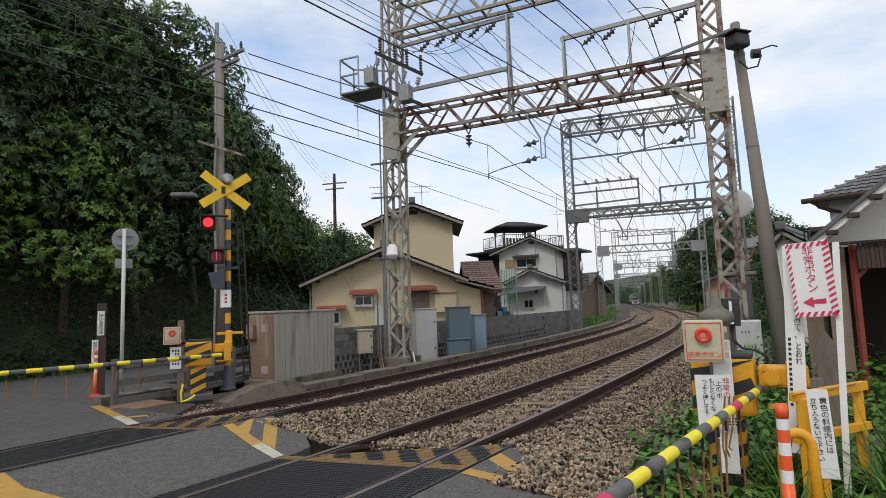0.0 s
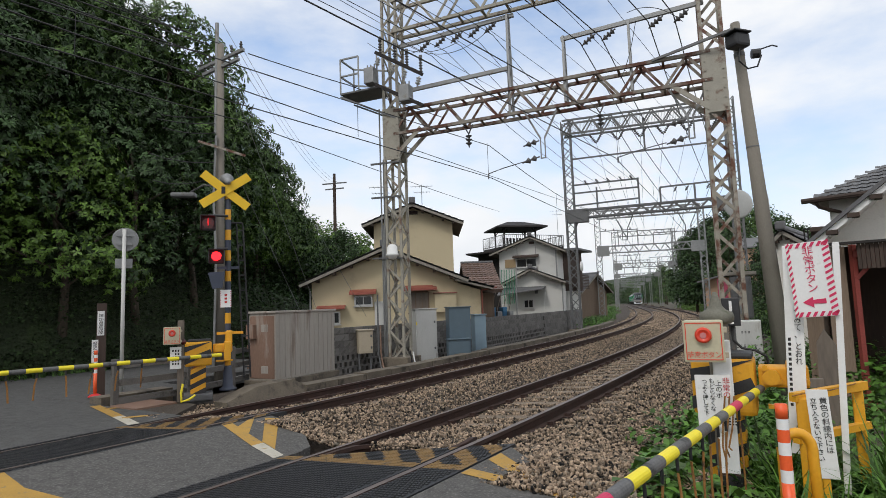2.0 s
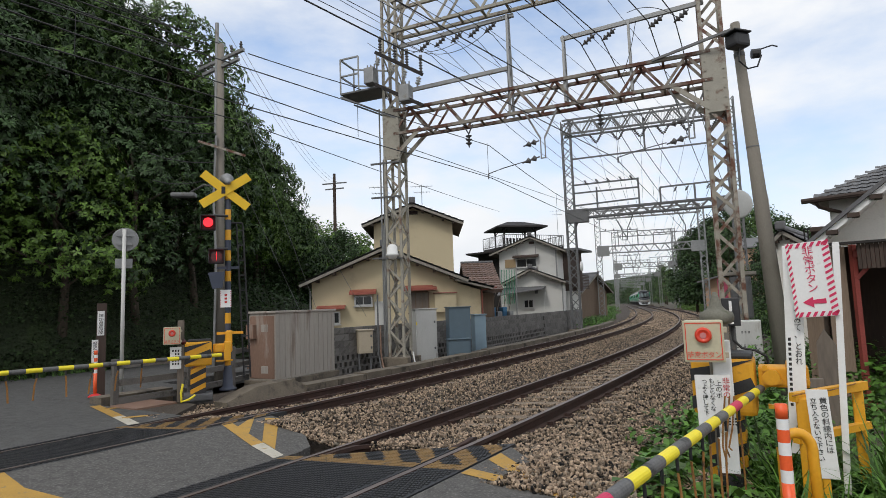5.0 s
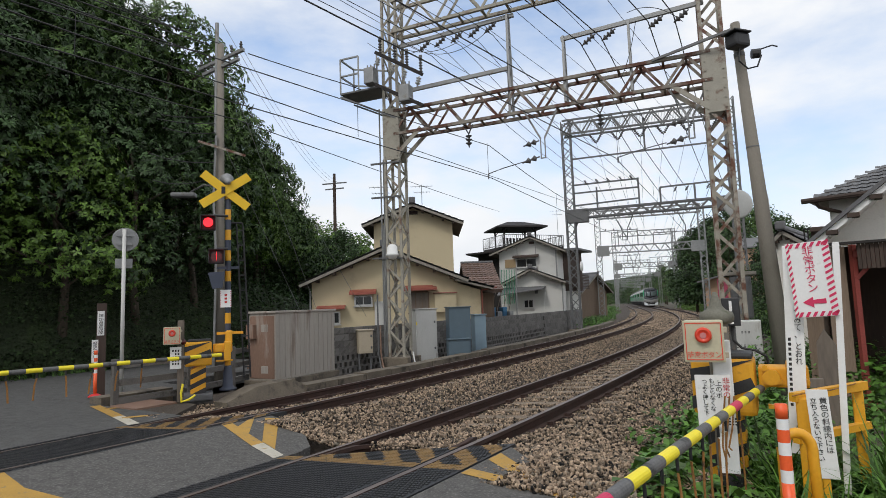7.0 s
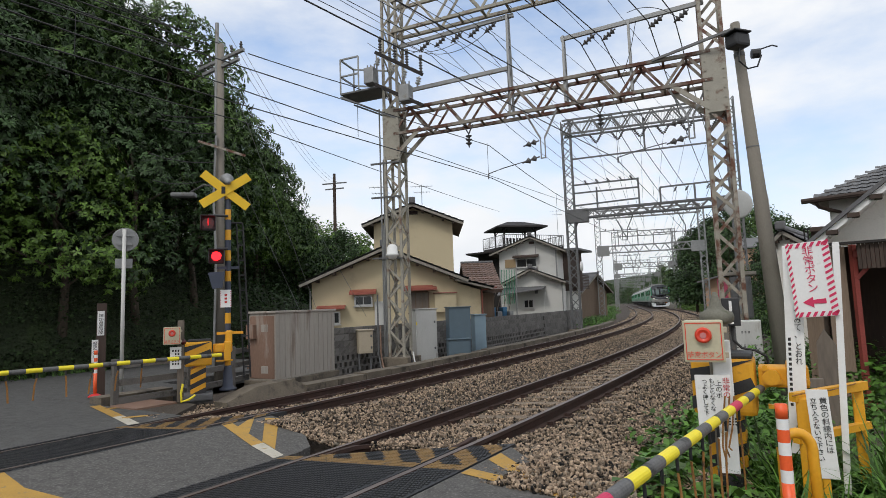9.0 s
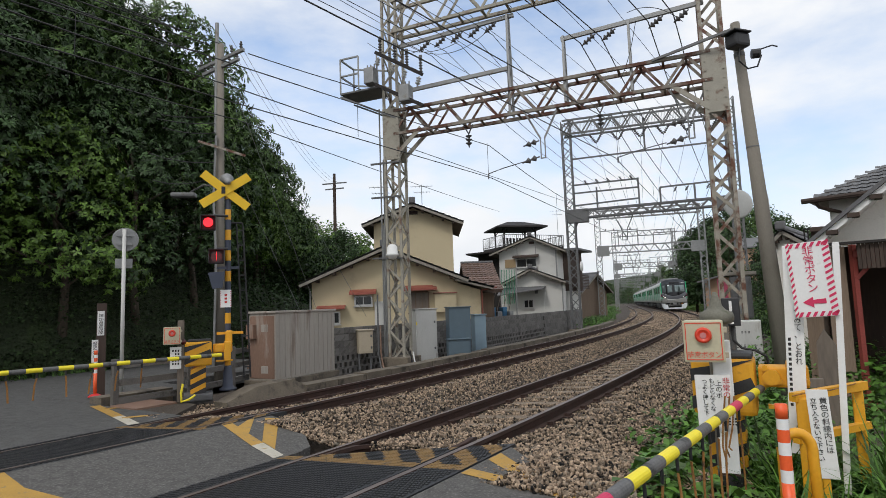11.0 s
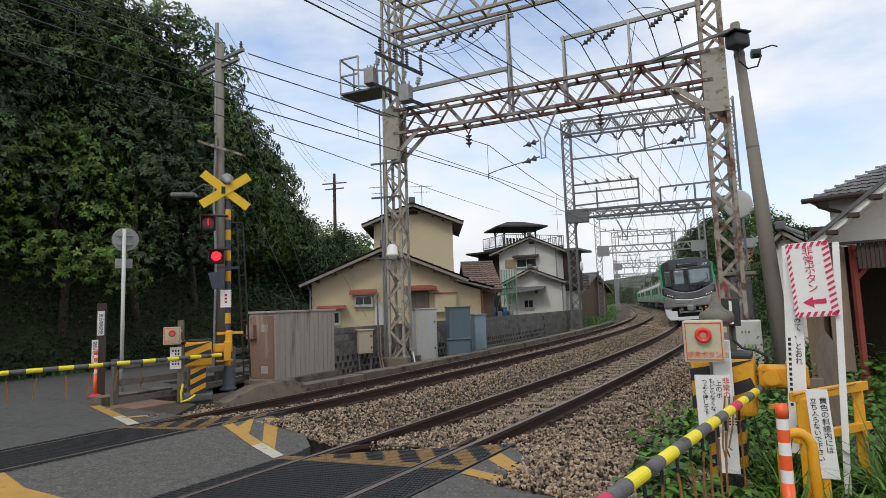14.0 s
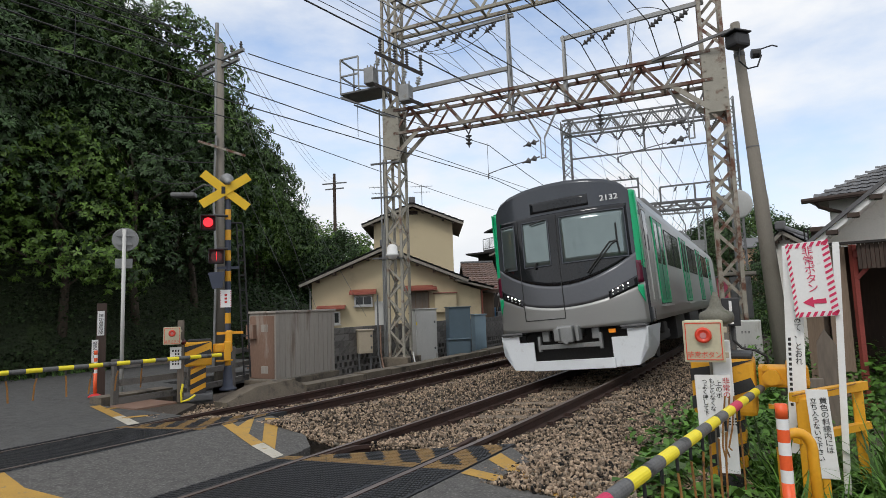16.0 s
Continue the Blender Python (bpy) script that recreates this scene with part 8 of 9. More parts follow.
def twig_leaves(name, tips, outs, per, size, material):
    """Drooping pointed leaves in rosettes at the tips of twigs."""
    n = len(tips)
    ang = (grng.uniform(0, 2 * np.pi, (n, 1)) + np.arange(per)[None] * 2 * np.pi / per + grng.normal(size=(n, per)) * 0.25).ravel()
    o = np.repeat(outs / np.linalg.norm(outs, axis=1, keepdims=True), per, 0)
    tip = np.repeat(tips, per, 0)
    sz = (size * grng.uniform(0.65, 1.25, (n * per)))[:, None]
    e1 = np.cross(o, np.array([0.03, 0.02, 1.0]))
    e1 /= np.maximum(np.linalg.norm(e1, axis=1, keepdims=True), 1e-6)
    e2 = np.cross(o, e1)
    t = e1 * np.cos(ang)[:, None] + e2 * np.sin(ang)[:, None] + o * 0.3
    t[:, 2] -= grng.uniform(0.1, 0.8, n * per)
    t /= np.linalg.norm(t, axis=1, keepdims=True)
    up = o + np.array([0, 0, 0.45]) + grng.normal(size=t.shape) * 0.25
    b = np.cross(t, up)
    b /= np.linalg.norm(b, axis=1, keepdims=True)
    nr = np.cross(b, t)
    v = np.stack([tip, tip + t * sz * 0.5 + b * sz * 0.2 + nr * sz * 0.08, tip + t * sz - nr * sz * 0.1, tip + t * sz * 0.5 - b * sz * 0.2 + nr * sz * 0.08], 1).reshape(-1, 3)
    k = n * per
    me = bpy.data.meshes.new(name)
    me.vertices.add(k * 4)
    me.vertices.foreach_set("co", v.ravel())
    me.loops.add(k * 4)
    me.loops.foreach_set("vertex_index", np.arange(k * 4))
    me.polygons.add(k)
    me.polygons.foreach_set("loop_start", np.arange(0, k * 4, 4))
    me.update(calc_edges=True)
    me.materials.append(M[material])
    return me


def twig_tips(height, radius, clumps, per, low=0.22):
    """Twig ends over the tops of many rounded boughs, with dark hollows between them."""
    cs, ns = [], []
    for i in range(clumps):
        u = low + (1 - low) * ((i + 0.5) / clumps)
        w = max(0.12, math.sin(min(1.0, (u + 0.2) / 1.16) * math.pi) ** 0.55)
        ang = i * 2.39996 + grng.normal() * 0.3
        rad = radius * w * grng.uniform(0.55, 1.05)
        c = np.array([rad * math.cos(ang), rad * math.sin(ang), height * u])
        cr = radius * grng.uniform(0.24, 0.38)
        d = grng.normal(size=(per, 3)) + np.array([0.5 * math.cos(ang), 0.5 * math.sin(ang), 0.55])
        d /= np.linalg.norm(d, axis=1, keepdims=True)
        cs.append(c + d * cr * grng.uniform(0.75, 1.1, (per, 1)) * (1.15, 1.15, 0.62))
        ns.append(d + np.array([0.3 * math.cos(ang), 0.3 * math.sin(ang), 0.1]))
    return np.concatenate(cs), np.concatenate(ns)


tree_kinds = []
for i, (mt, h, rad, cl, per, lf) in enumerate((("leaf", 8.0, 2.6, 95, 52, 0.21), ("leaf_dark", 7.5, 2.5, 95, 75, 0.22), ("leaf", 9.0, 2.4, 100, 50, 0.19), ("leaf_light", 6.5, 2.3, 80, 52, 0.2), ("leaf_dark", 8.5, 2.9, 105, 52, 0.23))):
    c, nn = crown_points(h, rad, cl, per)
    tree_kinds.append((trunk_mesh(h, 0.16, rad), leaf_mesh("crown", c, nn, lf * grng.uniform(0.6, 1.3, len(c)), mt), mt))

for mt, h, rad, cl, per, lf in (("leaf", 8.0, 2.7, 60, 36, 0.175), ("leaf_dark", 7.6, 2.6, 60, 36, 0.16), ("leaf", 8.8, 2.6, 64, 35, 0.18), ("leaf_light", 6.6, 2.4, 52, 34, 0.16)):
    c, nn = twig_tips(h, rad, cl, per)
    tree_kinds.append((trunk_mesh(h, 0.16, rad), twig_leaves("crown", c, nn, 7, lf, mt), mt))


def tree(x, y, z, scale, kind, label="broadleaf tree with dense dark green crown", group="trees on the hillside"):
    root = thing("tree", pose(x, y, z, grng.uniform(-5, 5), grng.uniform(-5, 5), grng.uniform(0, 360)) @ Matrix.Diagonal((scale, scale, scale, 1)), label, "tree", group=group)
    t, c, mt = tree_kinds[kind]
    ob = new("trunk", t)
    ob.parent = root
    ob = new("crown", c)
    ob.parent = root
    tagged(ob, "bright green leaves" if mt == "leaf_light" else "dark green leaves")
    return root


for off0, ds, sc in ((-15.9, 2.9, 0.86), (-18.0, 2.7, 0.95), (-20.6, 2.8, 1.0), (-23.5, 3.0, 1.0), (-27.5, 4.2, 1.1), (-33, 6.0, 1.15)):
    s = -9.0
    while s < (34 if off0 < -19 else 7):
        off = off0 + grng.uniform(-0.7, 0.7)
        k = float(np.interp(s, [-20, 2, 6, 9, 13, 17, 24, 34], [1.12, 1.15, 1.2, 1.08, 0.93, 0.8, 0.7, 0.6]))
        p = on(s, off, hill_height(s, off) - 0.25)
        fine = off0 > -22 and s < 14
        # front row mostly takes the darker leaf copy, as painted shade low down
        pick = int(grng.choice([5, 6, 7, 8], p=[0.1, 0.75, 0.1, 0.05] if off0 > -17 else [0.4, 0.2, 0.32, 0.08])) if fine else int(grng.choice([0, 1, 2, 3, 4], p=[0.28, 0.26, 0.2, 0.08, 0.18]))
        if s > 12 and grng.random() < 0.35:
            pick = 3
        tree(p.x, p.y, p.z, sc * k * grng.uniform(0.85, 1.15), pick)
        s += ds * grng.uniform(0.8, 1.2)
for s, off, sc, pick in ((8, -17.6, 0.8, 8), (10.5, -18.4, 0.8, 8), (12.5, -19.5, 0.85, 5), (9.5, -20.5, 1.1, 6), (12, -22, 1.05, 7), (14.5, -21, 0.85, 8), (16.5, -22.5, 0.8, 5), (18.5, -21.5, 0.72, 8), (21, -22, 0.68, 3), (23.5, -21.5, 0.62, 3)):
    p = on(s, off, hill_height(s, off) - 0.25)
    tree(p.x, p.y, p.z, sc, pick)
for x, y, sc, pick in ((-9.6, 37.0, 1.2, 8), (-8.3, 40.5, 1.32, 3), (-11.5, 35.0, 1.15, 5), (-7.4, 44.5, 1.18, 8), (-6.2, 48.0, 1.0, 3), (-10.5, 43.0, 1.2, 0)):
    tree(x, y, -0.8, sc, pick, "bright green broadleaf tree behind the houses", "trees behind the houses")
# wood on the near side, far along the line
for s, off, sc in ((84, 12, 1.5), (90, 9, 1.55), (92, 15, 1.9), (98, 11, 1.8), (102, 17, 2.1), (106, 9.5, 1.7), (110, 14, 2.1), (118, 11, 1.9), (122, 18, 2.2), (130, 12, 1.9), (140, 10, 1.8), (146, 16, 2.1), (155, 11, 1.9), (170, 12, 1.9), (72, 14, 1.0), (76, 17, 1.5), (66, 19, 1.1),
                   (190, 9, 1.5), (210, 10, 1.6), (235, 9, 1.4), (260, 6, 1.3), (280, -2, 1.2), (290, 5, 1.3), (275, -10, 1.3), (250, -10, 1.2), (220, -10, 1.1), (190, -11, 1.1), (165, -11, 1.0), (140, -12, 1.0), (110, -12, 0.9), (92, -12, 0.8), (78, -13, 0.8), (300, 0, 1.5), (310, -6, 1.5), (310, 8, 1.6)):
    p = on(s, off, -0.6)
    tree(p.x, p.y, p.z, sc * grng.uniform(0.9, 1.1), int(grng.choice([0, 1, 2, 4])), "tall dark green broadleaf tree beside the line", "trees beside the line")
for x, y, sc, pick in ((14.2, 25.0, 0.55, 1), (26.0, 45.0, 0.9, 1), (27.6, 45.5, 1.12, 1), (29.2, 46.0, 0.95, 1), (33.9, 77.0, 1.55, 1), (34.9, 74.5, 1.7, 1), (36.2, 72.0, 1.6, 1)):
    tree(x, y, -0.6, sc, pick, "round dark green tree behind the houses", "trees behind the houses")


def bush_field(name, spots, size, leaf, per, material, label, category="bush"):
    """Low growth: leaves in overlapping mounds."""
    cs, ns = [], []
    for x, y, z, r, h in spots:
        d = grng.normal(size=(per, 3))
        d /= np.linalg.norm(d, axis=1, keepdims=True)
        d[:, 2] = abs(d[:, 2])
        q = np.array([x, y, z]) + d * (r, r, h) * grng.uniform(0.45, 1.05, (per, 1))
        cs.append(q)
        ns.append(d * 0.6 + (0, 0, 0.8) + grng.normal(size=(per, 3)) * 0.5)
    c, n2 = np.concatenate(cs), np.concatenate(ns)
    me = leaf_mesh(name, c, n2, leaf * grng.uniform(0.55, 1.35, len(c)), material, 0.7)
    return tagged(new(name, me), label, category, kind="stuff")


def spots_on(s0, s1, o0, o1, count, r, h, z=-0.45):
    out = []
    for _ in range(count):
        s, o = grng.uniform(s0, s1), grng.uniform(o0, o1)
        p = on(s, o, z)
        k = grng.uniform(0.6, 1.3)
        out.append((p.x, p.y, p.z, r * k, h * k))
    return out


def blades(name, spots, count, length, width, material, label):
    """Tufts of long arching leaves."""
    vs, fs = [], []
    k = 0
    for x, y, z, sc in spots:
        for _ in range(count):
            a = grng.uniform(0, 2 * math.pi)
            l = length * sc * grng.uniform(0.55, 1.15)
            lean = grng.uniform(0.25, 1.0)
            w = width * grng.uniform(0.6, 1.2)
            base = np.array([x + grng.normal() * 0.05 * sc, y + grng.normal() * 0.05 * sc, z])
            d = np.array([math.cos(a), math.sin(a), 0])
            sd = np.array([-math.sin(a), math.cos(a), 0])
            for i, t in enumerate((0, 0.35, 0.7, 1.0)):
                p = base + d * l * lean * t ** 1.5 * 0.75 + np.array([0, 0, l * (t - 0.55 * lean * t * t)])
                ww = w * (1 - t) ** 0.6 if t < 1 else 0.002
                vs += [p - sd * ww, p + sd * ww]
                if i:
                    fs.append((k + 2 * i - 2, k + 2 * i - 1, k + 2 * i + 1, k + 2 * i))
            k += 8
    me = bpy.data.meshes.new(name)
    me.from_pydata([tuple(v) for v in vs], [], fs)
    me.materials.append(M[material])
    me.polygons.foreach_set("use_smooth", [True] * len(me.polygons))
    return tagged(new(name, me), label, "grass", kind="stuff")


# slope foot: leaf colour darkened to stand for shade below the crowns
bush_field("undergrowth", [(*on(s, o, hill_height(s, o) - 0.2), 1.3, grng.uniform(1.2, 2.2)) for s in np.arange(-9, 9, 1.1) for o in (-15.6, -16.8, -18.2)] + [(*on(s, -14.9 + grng.uniform(-0.5, 0.3), -0.1), 0.9, grng.uniform(0.7, 1.6)) for s in np.arange(-20, 8, 0.55)], 1, 0.1, 420, "leaf_ivy_shaded", "undergrowth at the foot of the wooded slope, shade in its leaf colour")
# these mounds use the darker leaf copy, so their shade is painted in
bush_field("undergrowth", [(*on(s, o + grng.uniform(-0.6, 0.6), hill_height(s, o) - 0.3), 1.2, grng.uniform(0.9, 1.8)) for s in np.arange(7, 24, 1.0) for o in (-15.2, -16.6, -18.4, -20.2)], 1, 0.13, 260, "leaf_dark", "undergrowth on the lower slope behind the cabinet, shade in its leaf colour")
blades("verge_grass", [(*on(s, -14.1 + grng.uniform(-0.35, 0.2), -0.1), grng.uniform(0.6, 1.2)) for s in np.arange(-18, 6, 0.16)], 12, 0.34, 0.01, "weed", "low green verge grass along the road")
bush_field("lineside_weeds", spots_on(-2.4, 1.5, 2.35, 3.7, 40, 0.24, 0.42, -0.35) + spots_on(-1.5, 6, 2.9, 5.0, 90, 0.36, 1.0, -0.4), 1, 0.085, 170, "weed", "broad-leaved green weeds beside the near track", "weeds")
bush_field("lineside_weeds", spots_on(6, 30, 3.2, 6.0, 90, 0.55, 0.85, -0.55), 1, 0.11, 160, "weed", "green weeds along the near side of the line", "weeds")
bush_field("lineside_bushes", spots_on(30, 62, 4.0, 8.0, 46, 1.0, 1.7, -0.6) + spots_on(62, 110, 4.2, 9, 60, 1.2, 1.6, -0.6), 1, 0.2, 260, "leaf_light", "bright green bushes beside the line")
bush_field("far_side_weeds", spots_on(26, 60, -8.5, -6.6, 60, 0.5, 0.5, -0.4) + spots_on(60, 150, -9.5, -6.8, 80, 1.0, 0.9, -0.5), 1, 0.14, 150, "weed", "green weeds on the far side of the line", "weeds")
bush_field("corner_weeds", spots_on(-4.1, -2.4, 2.35, 4.3, 70, 0.2, 0.34, -0.1) + spots_on(-2.6, 0.5, 2.2, 4.2, 70, 0.26, 0.55, -0.35), 1, 0.09, 120, "weed", "broad green leaves round the barrier machine", "weeds")
blades("long_grass", [(x, y, -0.1, sc) for x, y, sc in ((2.45, 4.35, 1.0), (2.55, 4.5, 1.1), (2.3, 4.15, 0.9), (2.7, 4.7, 1.0), (2.62, 4.2, 0.9), (2.85, 4.45, 1.1), (2.95, 4.0, 1.15), (3.1, 3.9, 1.2), (2.95, 3.7, 1.2), (3.05, 4.2, 1.1), (3.2, 4.1, 1.2), (2.85, 3.55, 1.1), (2.7, 3.5, 0.9), (3.0, 3.4, 1.1), (2.25, 3.9, 0.8), (2.15, 3.7, 0.7), (2.35, 3.6, 0.7), (2.5, 3.45, 0.7))], 26, 0.85, 0.014, "weed", "long arching grass leaves round the guard frame")
blades("track_grass", [(*on(s, o, bed_z(s, o)), grng.uniform(0.4, 0.9)) for s, o in [(grng.uniform(-2.5, 12), grng.uniform(1.7, 2.8)) for _ in range(40)]] + [(*on(s, -6.3 + grng.uniform(-0.4, 0.4), -0.35), 0.8) for s in np.arange(27, 52, 0.35)], 10, 0.3, 0.009, "weed", "grass tufts at the edge of the ballast")
far_hill = strip("far_hills", [200 + 15 * i for i in range(18)], [-160, -120, -80, -40, 0, 40, 80, 130, 180], lambda s, o: -0.6 + max(0.0, (s - 300) * 0.16) * (0.8 + 0.2 * math.sin(o * 0.05)), "hill")
tagged(far_hill, "distant dark green wooded hills", "hill", kind="structure")


# ---------- overhead wires ----------
def wire_through(bm, pts, sag, r, n=8):
    """A wire that hangs between supports."""
    out = []
    for a, b in zip(pts, pts[1:]):
        a, b = Vector(a), Vector(b)
        for i in range(n):
            t = i / n
            p = a + (b - a) * t
            p.z -= sag * 4 * t * (1 - t)
            out.append(p)
    out.append(Vector(pts[-1]))
    bm_tube(bm, out, r, 5)


def line_wire(rows, sag, r, name, label, density=1.0):
    """A wire along the line: rows of s, off, z at its supports; it follows the curve between them."""
    bm = bmesh.new()
    pts = []
    for (s0, o0, z0), (s1, o1, z1) in zip(rows, rows[1:]):
        n = max(6, int((s1 - s0) / 3))
        a, b = on(s0, o0), on(s1, o1)
        for i in range(n):
            t = i / n
            p = a + (b - a) * t
            p.z = z0 + (z1 - z0) * t - sag * 4 * t * (1 - t)
            pts.append(p)
    s1, o1, z1 = rows[-1]
    q = on(s1, o1)
    q.z = z1
    pts.append(q)
    bm_tube(bm, pts, r, 5)
    ob = part(name, bm, "wire")
    return tagged(ob, label, "wire", group="overhead wires")


for o in (0.1, -GAP + 0.05):
    sup = [(-38, o, 6.1), (6.3, o - 0.1, 6.1), (25.6, o, 6.1), (52, o, 6.0), (88, o, 6.0), (124, o, 6.0), (160, o, 6.0)]
    line_wire(sup, 0.42, 0.011, "messenger_wire", "dark messenger wire above a track")
    line_wire([(s, oo, 5.15) for s, oo, z in sup], 0.0, 0.011, "contact_wire", "dark contact wire above a track")
    for (s0, _, _), (s1, _, _) in zip(sup[:4], sup[1:]):
        n = max(3, int((s1 - s0) / 5))
        for i in range(1, n):
            t = i / n
            a, b = on(s0, o), on(s1, o)
            p = a + (b - a) * t
            bm = bmesh.new()
            bm_cyl(bm, (p.x, p.y, 5.16), (p.x, p.y, 6.08 - 0.42 * 4 * t * (1 - t)), 0.006, n=4)
            tagged(part("dropper_wire", bm, "wire"), "thin dropper between the wires", "wire", group="overhead wires")
feeders = [(-5.35, -5.1, 9.25, 8.45), (-4.85, -4.5, 9.27, 8.45), (-4.3, -3.85, 9.29, 8.45), (-3.75, -3.2, 9.32, 8.45), (-3.25, -2.6, 9.34, 8.45), (-0.7, -0.2, 8.4, 7.47), (-0.15, 0.4, 8.42, 7.47), (1.05, 1.5, 8.5, 7.5), (1.65, 2.2, 8.52, 7.5)]
for i, (o1, o2, z1, z2) in enumerate(feeders):
    line_wire([(-36, o1 - 0.3, z1 + 0.4), (6.2, o1, z1), (25.5, o2, z2), (52, o2 - 0.2, 8.4), (88, o2 - 0.1, 8.4), (124, o2, 8.3)], 0.35, 0.014 if i > 4 else 0.01, "feeder_wire", "dark feeder wire on the gantries")
for o in (-4.4, -3.15, -1.9, -0.65, 0.6, 1.85):
    line_wire([(-40, o * 1.05, 11.9), (25.5, o, 10.85), (88, o, 11.4), (160, o, 11.4)], 0.8, 0.009, "transmission_wire", "thin high transmission wire")
# registration arms that steady the contact wires
for u0, o in ((2.95, -GAP), (6.5, 0.0)):
    bm = bmesh.new()
    a = G1.p(u0 + (1.1 if u0 < 4 else 1.2), 5.42)
    b = G1.p(u0, 5.2)
    bm_tube(bm, [a, a + (b - a) * 0.6 + Vector((0, 0, 0.02)), b, b + Vector((0, 0, -0.05))], 0.014, 6)
    bm_cyl(bm, b, b + Vector((0, 0, 0.9)), 0.007, n=5)
    bm_cyl(bm, b + Vector((0, 0, -0.15)), b, 0.02, n=6)
    tagged(part("registration_arm", bm, "steel_dark"), "steel registration arm holding a contact wire", "arm", group="overhead wires")
# jumper loops beside the platform
for a, b, dz in (((-0.55, 9.6), (0.9, 9.3), -0.25), ((0.05, 9.55), (2.2, 9.3), -0.35), ((0.6, 9.4), (3.0, 9.35), -0.5), ((7.0, 8.75), (8.3, 8.5), 0.25), ((7.2, 8.5), (6.7, 7.3), -0.2)):
    bm = bmesh.new()
    wire_through(bm, [G1.p(*a, -0.6), G1.p(*b, 0)], -dz, 0.009, 14)
    tagged(part("jumper_wire", bm, "wire"), "drooping dark jumper wire", "wire", group="overhead wires")
# street wires from the utility pole
top = Vector((-5.85, 14.83, 0))
for pts, sag, r in (([(-8.19, 8.49, 6.96), (-5.2, 14.21, 7.3), (14.89, 57.37, 10.84)], 0.03, 0.016), ([(-8.35, 8.7, 6.35), (-5.22, 14.28, 6.48), (5.04, 49.09, 9.52)], 0.08, 0.014),
                    ([(-8.5, 9.6, 8.03), (-5.7, 13.7, 8.25)], 0.05, 0.016), ([(-8.1, 9.7, 8.03), (-5.62, 13.68, 8.34)], 0.04, 0.013), ([(-8.0, 9.8, 8.14), (-5.47, 13.77, 8.3)], 0.04, 0.013),
                    ([(-8.04, 10.25, 7.87), (-6.03, 13.65, 8.05)], 0.04, 0.016), ([(-8.11, 10.35, 7.61), (-5.9, 13.7, 8.06)], 0.06, 0.014),
                    ([(-4.87, 14.16, 8.19), (-2.71, 16.48, 8.21), (0.15, 19.88, 8.25)], 0.02, 0.014)):
    bm = bmesh.new()
    wire_through(bm, pts, sag, r, 16)
    tagged(part("street_wire", bm, "wire"), "dark street power line", "wire", group="street wires")
for dx, z, far_z in ((0.85, 8.55, 10.5), (0.6, 8.35, 10.1), (0.1, 9.35, 10.5)):
    bm = bmesh.new()
    wire_through(bm, [top + Vector((math.cos(ca) * dx, math.sin(ca) * dx, z)), (-7.6 + dx * 0.5, 40.0, far_z)], 0.7, 0.006, 16)
    tagged(part("street_wire", bm, "steel"), "thin pale street line", "wire", group="street wires")
for z0, dx, dy, z1, sg in ((6.75, -1.9, 0.6, 7.1, 0.05), (6.55, -1.95, 0.5, 6.95, 0.05), (6.3, -1.8, 0.5, 6.7, 0.08), (5.5, -2.1, 0.4, 5.95, 0.1), (6.1, -1.6, 0.3, 5.7, 0.0), (5.1, -2.0, 0.4, 5.2, 0.15)):
    bm = bmesh.new()
    wire_through(bm, [top + Vector((-0.1, -0.1, z0)), top + Vector((dx, dy, z1))], sg, 0.012, 12)
    tagged(part("street_wire", bm, "wire"), "dark street telephone cable", "wire", group="street wires")
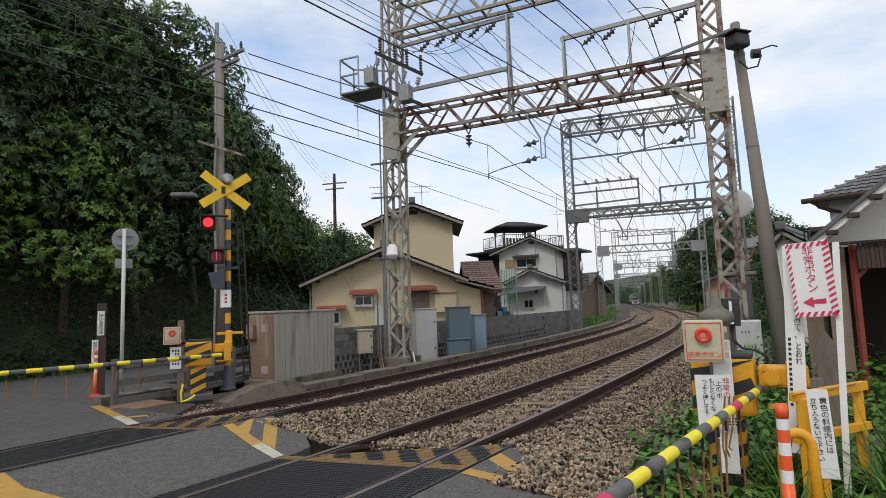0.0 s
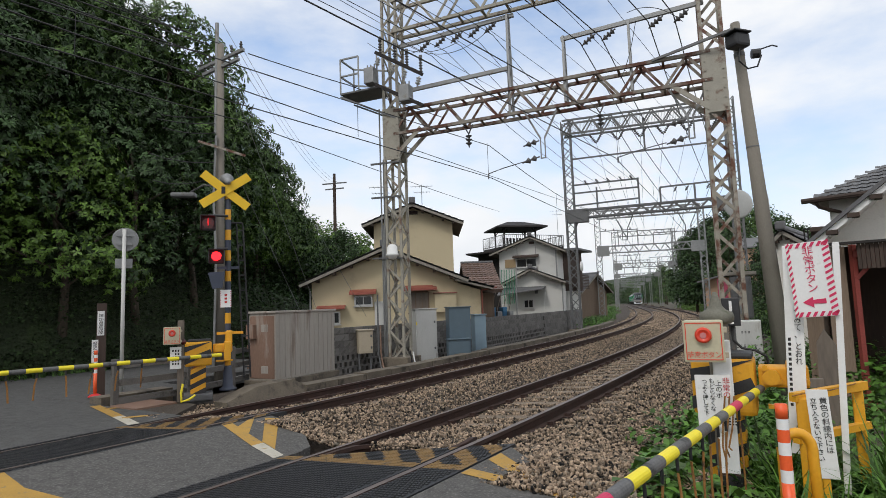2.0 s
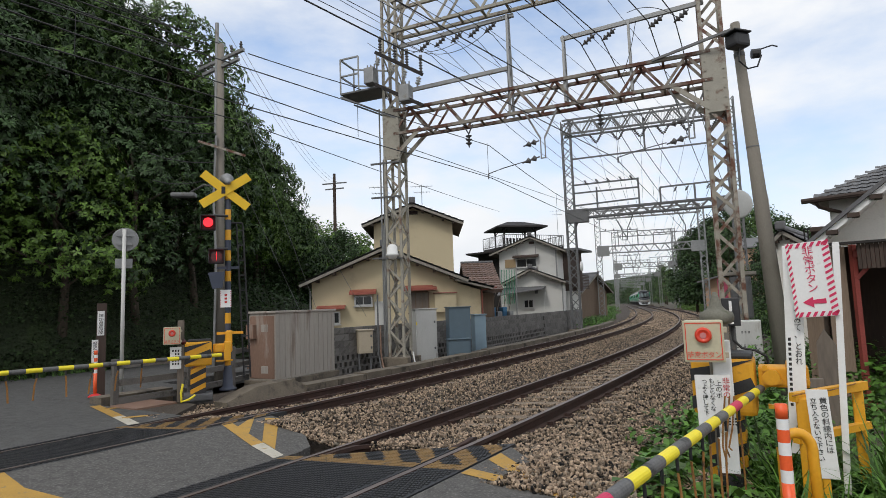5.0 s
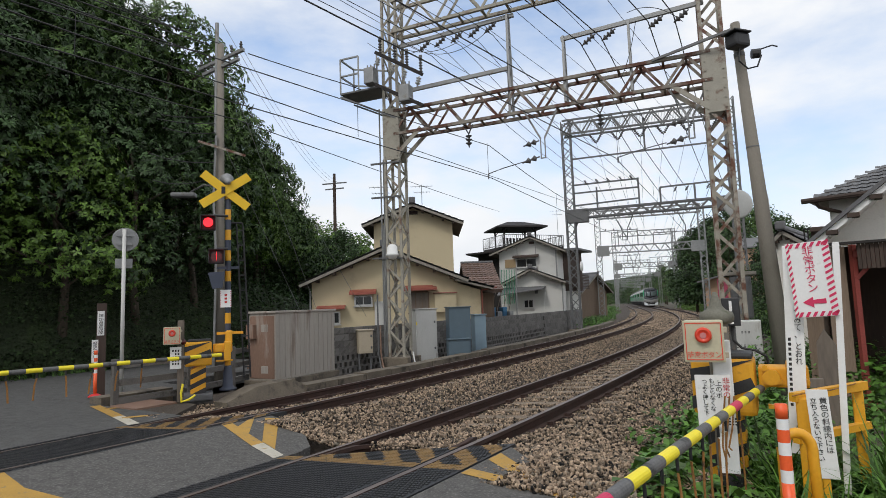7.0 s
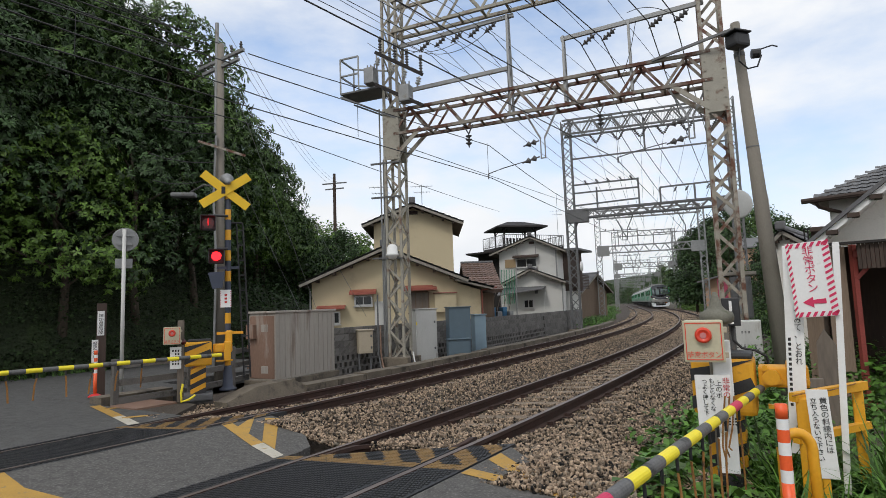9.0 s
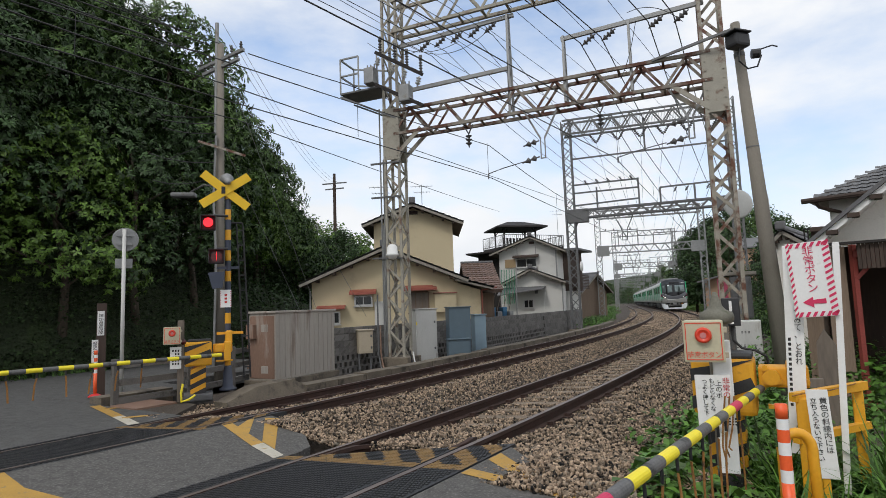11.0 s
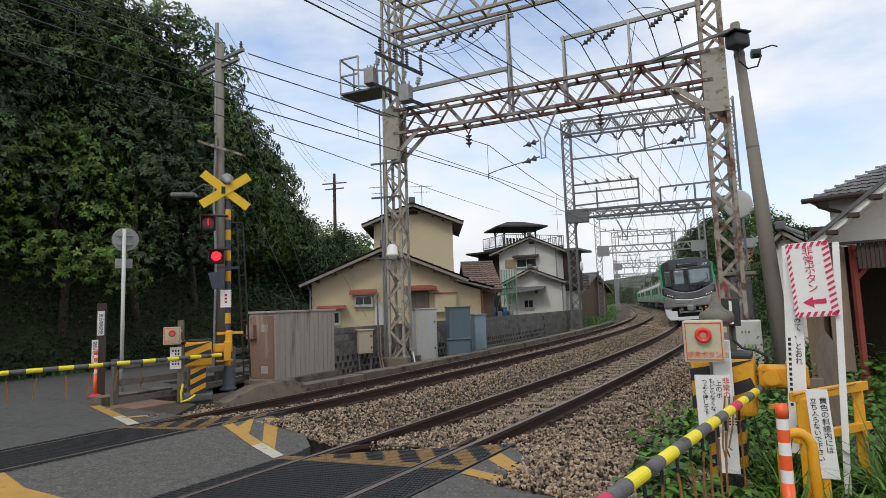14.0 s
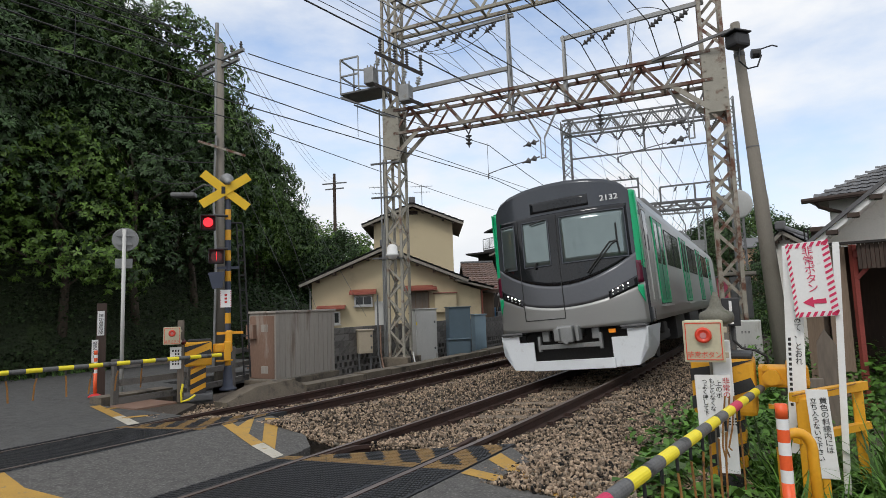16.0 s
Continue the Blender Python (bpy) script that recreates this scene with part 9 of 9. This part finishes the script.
for a, b in (((-5.75, 14.8, 8.3), (-4.1, 20.4, 0.2)), ((-5.75, 14.8, 6.0), (-4.4, 19.6, 0.2)), ((-5.6, 14.8, 7.9), (-3.0, 24.0, 0.6))):
    bm = bmesh.new()
    wire_through(bm, [a, b], 0.0, 0.009, 3)
    tagged(part("guy_wire", bm, "steel"), "steel guy wire of the utility pole", "wire", group="street wires")
bm = bmesh.new()
fp_ = thing("utility_pole", (-7.6, 40.0, -0.5), "slim dark utility pole behind the houses", "utility pole")
bm_cyl(bm, (0, 0, 0), (0, 0, 11.7), 0.15, 0.1, n=12)
part("pole", bm, "wood_dark", fp_)
for z, l in ((11.0, 0.9), (10.6, 0.7)):
    bm = bmesh.new()
    bm_bar(bm, (-l, 0.2, z), (l, -0.2, z), 0.08)
    part("crossarm", bm, "steel_dark", fp_)
for x, y, z0, h in ((-2.9, 27.0, 5.5, 1.9), (-1.0, 29.0, 6.2, 1.6), (9.4, 46.0, 6.0, 3.0)):
    an = thing("tv_aerial", (x, y, z0 - 0.6), "thin roof television aerial", "aerial")
    bm = bmesh.new()
    bm_cyl(bm, (0, 0, 0), (0, 0, h + 0.6), 0.018, n=6)
    part("mast", bm, "steel", an)
    for zz, l in ((h + 0.5, 0.55), (h + 0.2, 0.4)):
        bm = bmesh.new()
        bm_cyl(bm, (-l, 0, zz), (l, 0, zz), 0.012, n=5)
        for j in range(6):
            xx = -l + 2 * l * j / 5
            bm_cyl(bm, (xx, -0.22, zz), (xx, 0.22, zz), 0.007, n=4)
        part("boom", bm, "steel", an)


def motions():
    times = [0.5 * i for i in range(33)]
    for k, car in enumerate(cars):
        walk(car, [(t, car_pose(train_s(t) + k * (CAR + 0.5))) for t in times])

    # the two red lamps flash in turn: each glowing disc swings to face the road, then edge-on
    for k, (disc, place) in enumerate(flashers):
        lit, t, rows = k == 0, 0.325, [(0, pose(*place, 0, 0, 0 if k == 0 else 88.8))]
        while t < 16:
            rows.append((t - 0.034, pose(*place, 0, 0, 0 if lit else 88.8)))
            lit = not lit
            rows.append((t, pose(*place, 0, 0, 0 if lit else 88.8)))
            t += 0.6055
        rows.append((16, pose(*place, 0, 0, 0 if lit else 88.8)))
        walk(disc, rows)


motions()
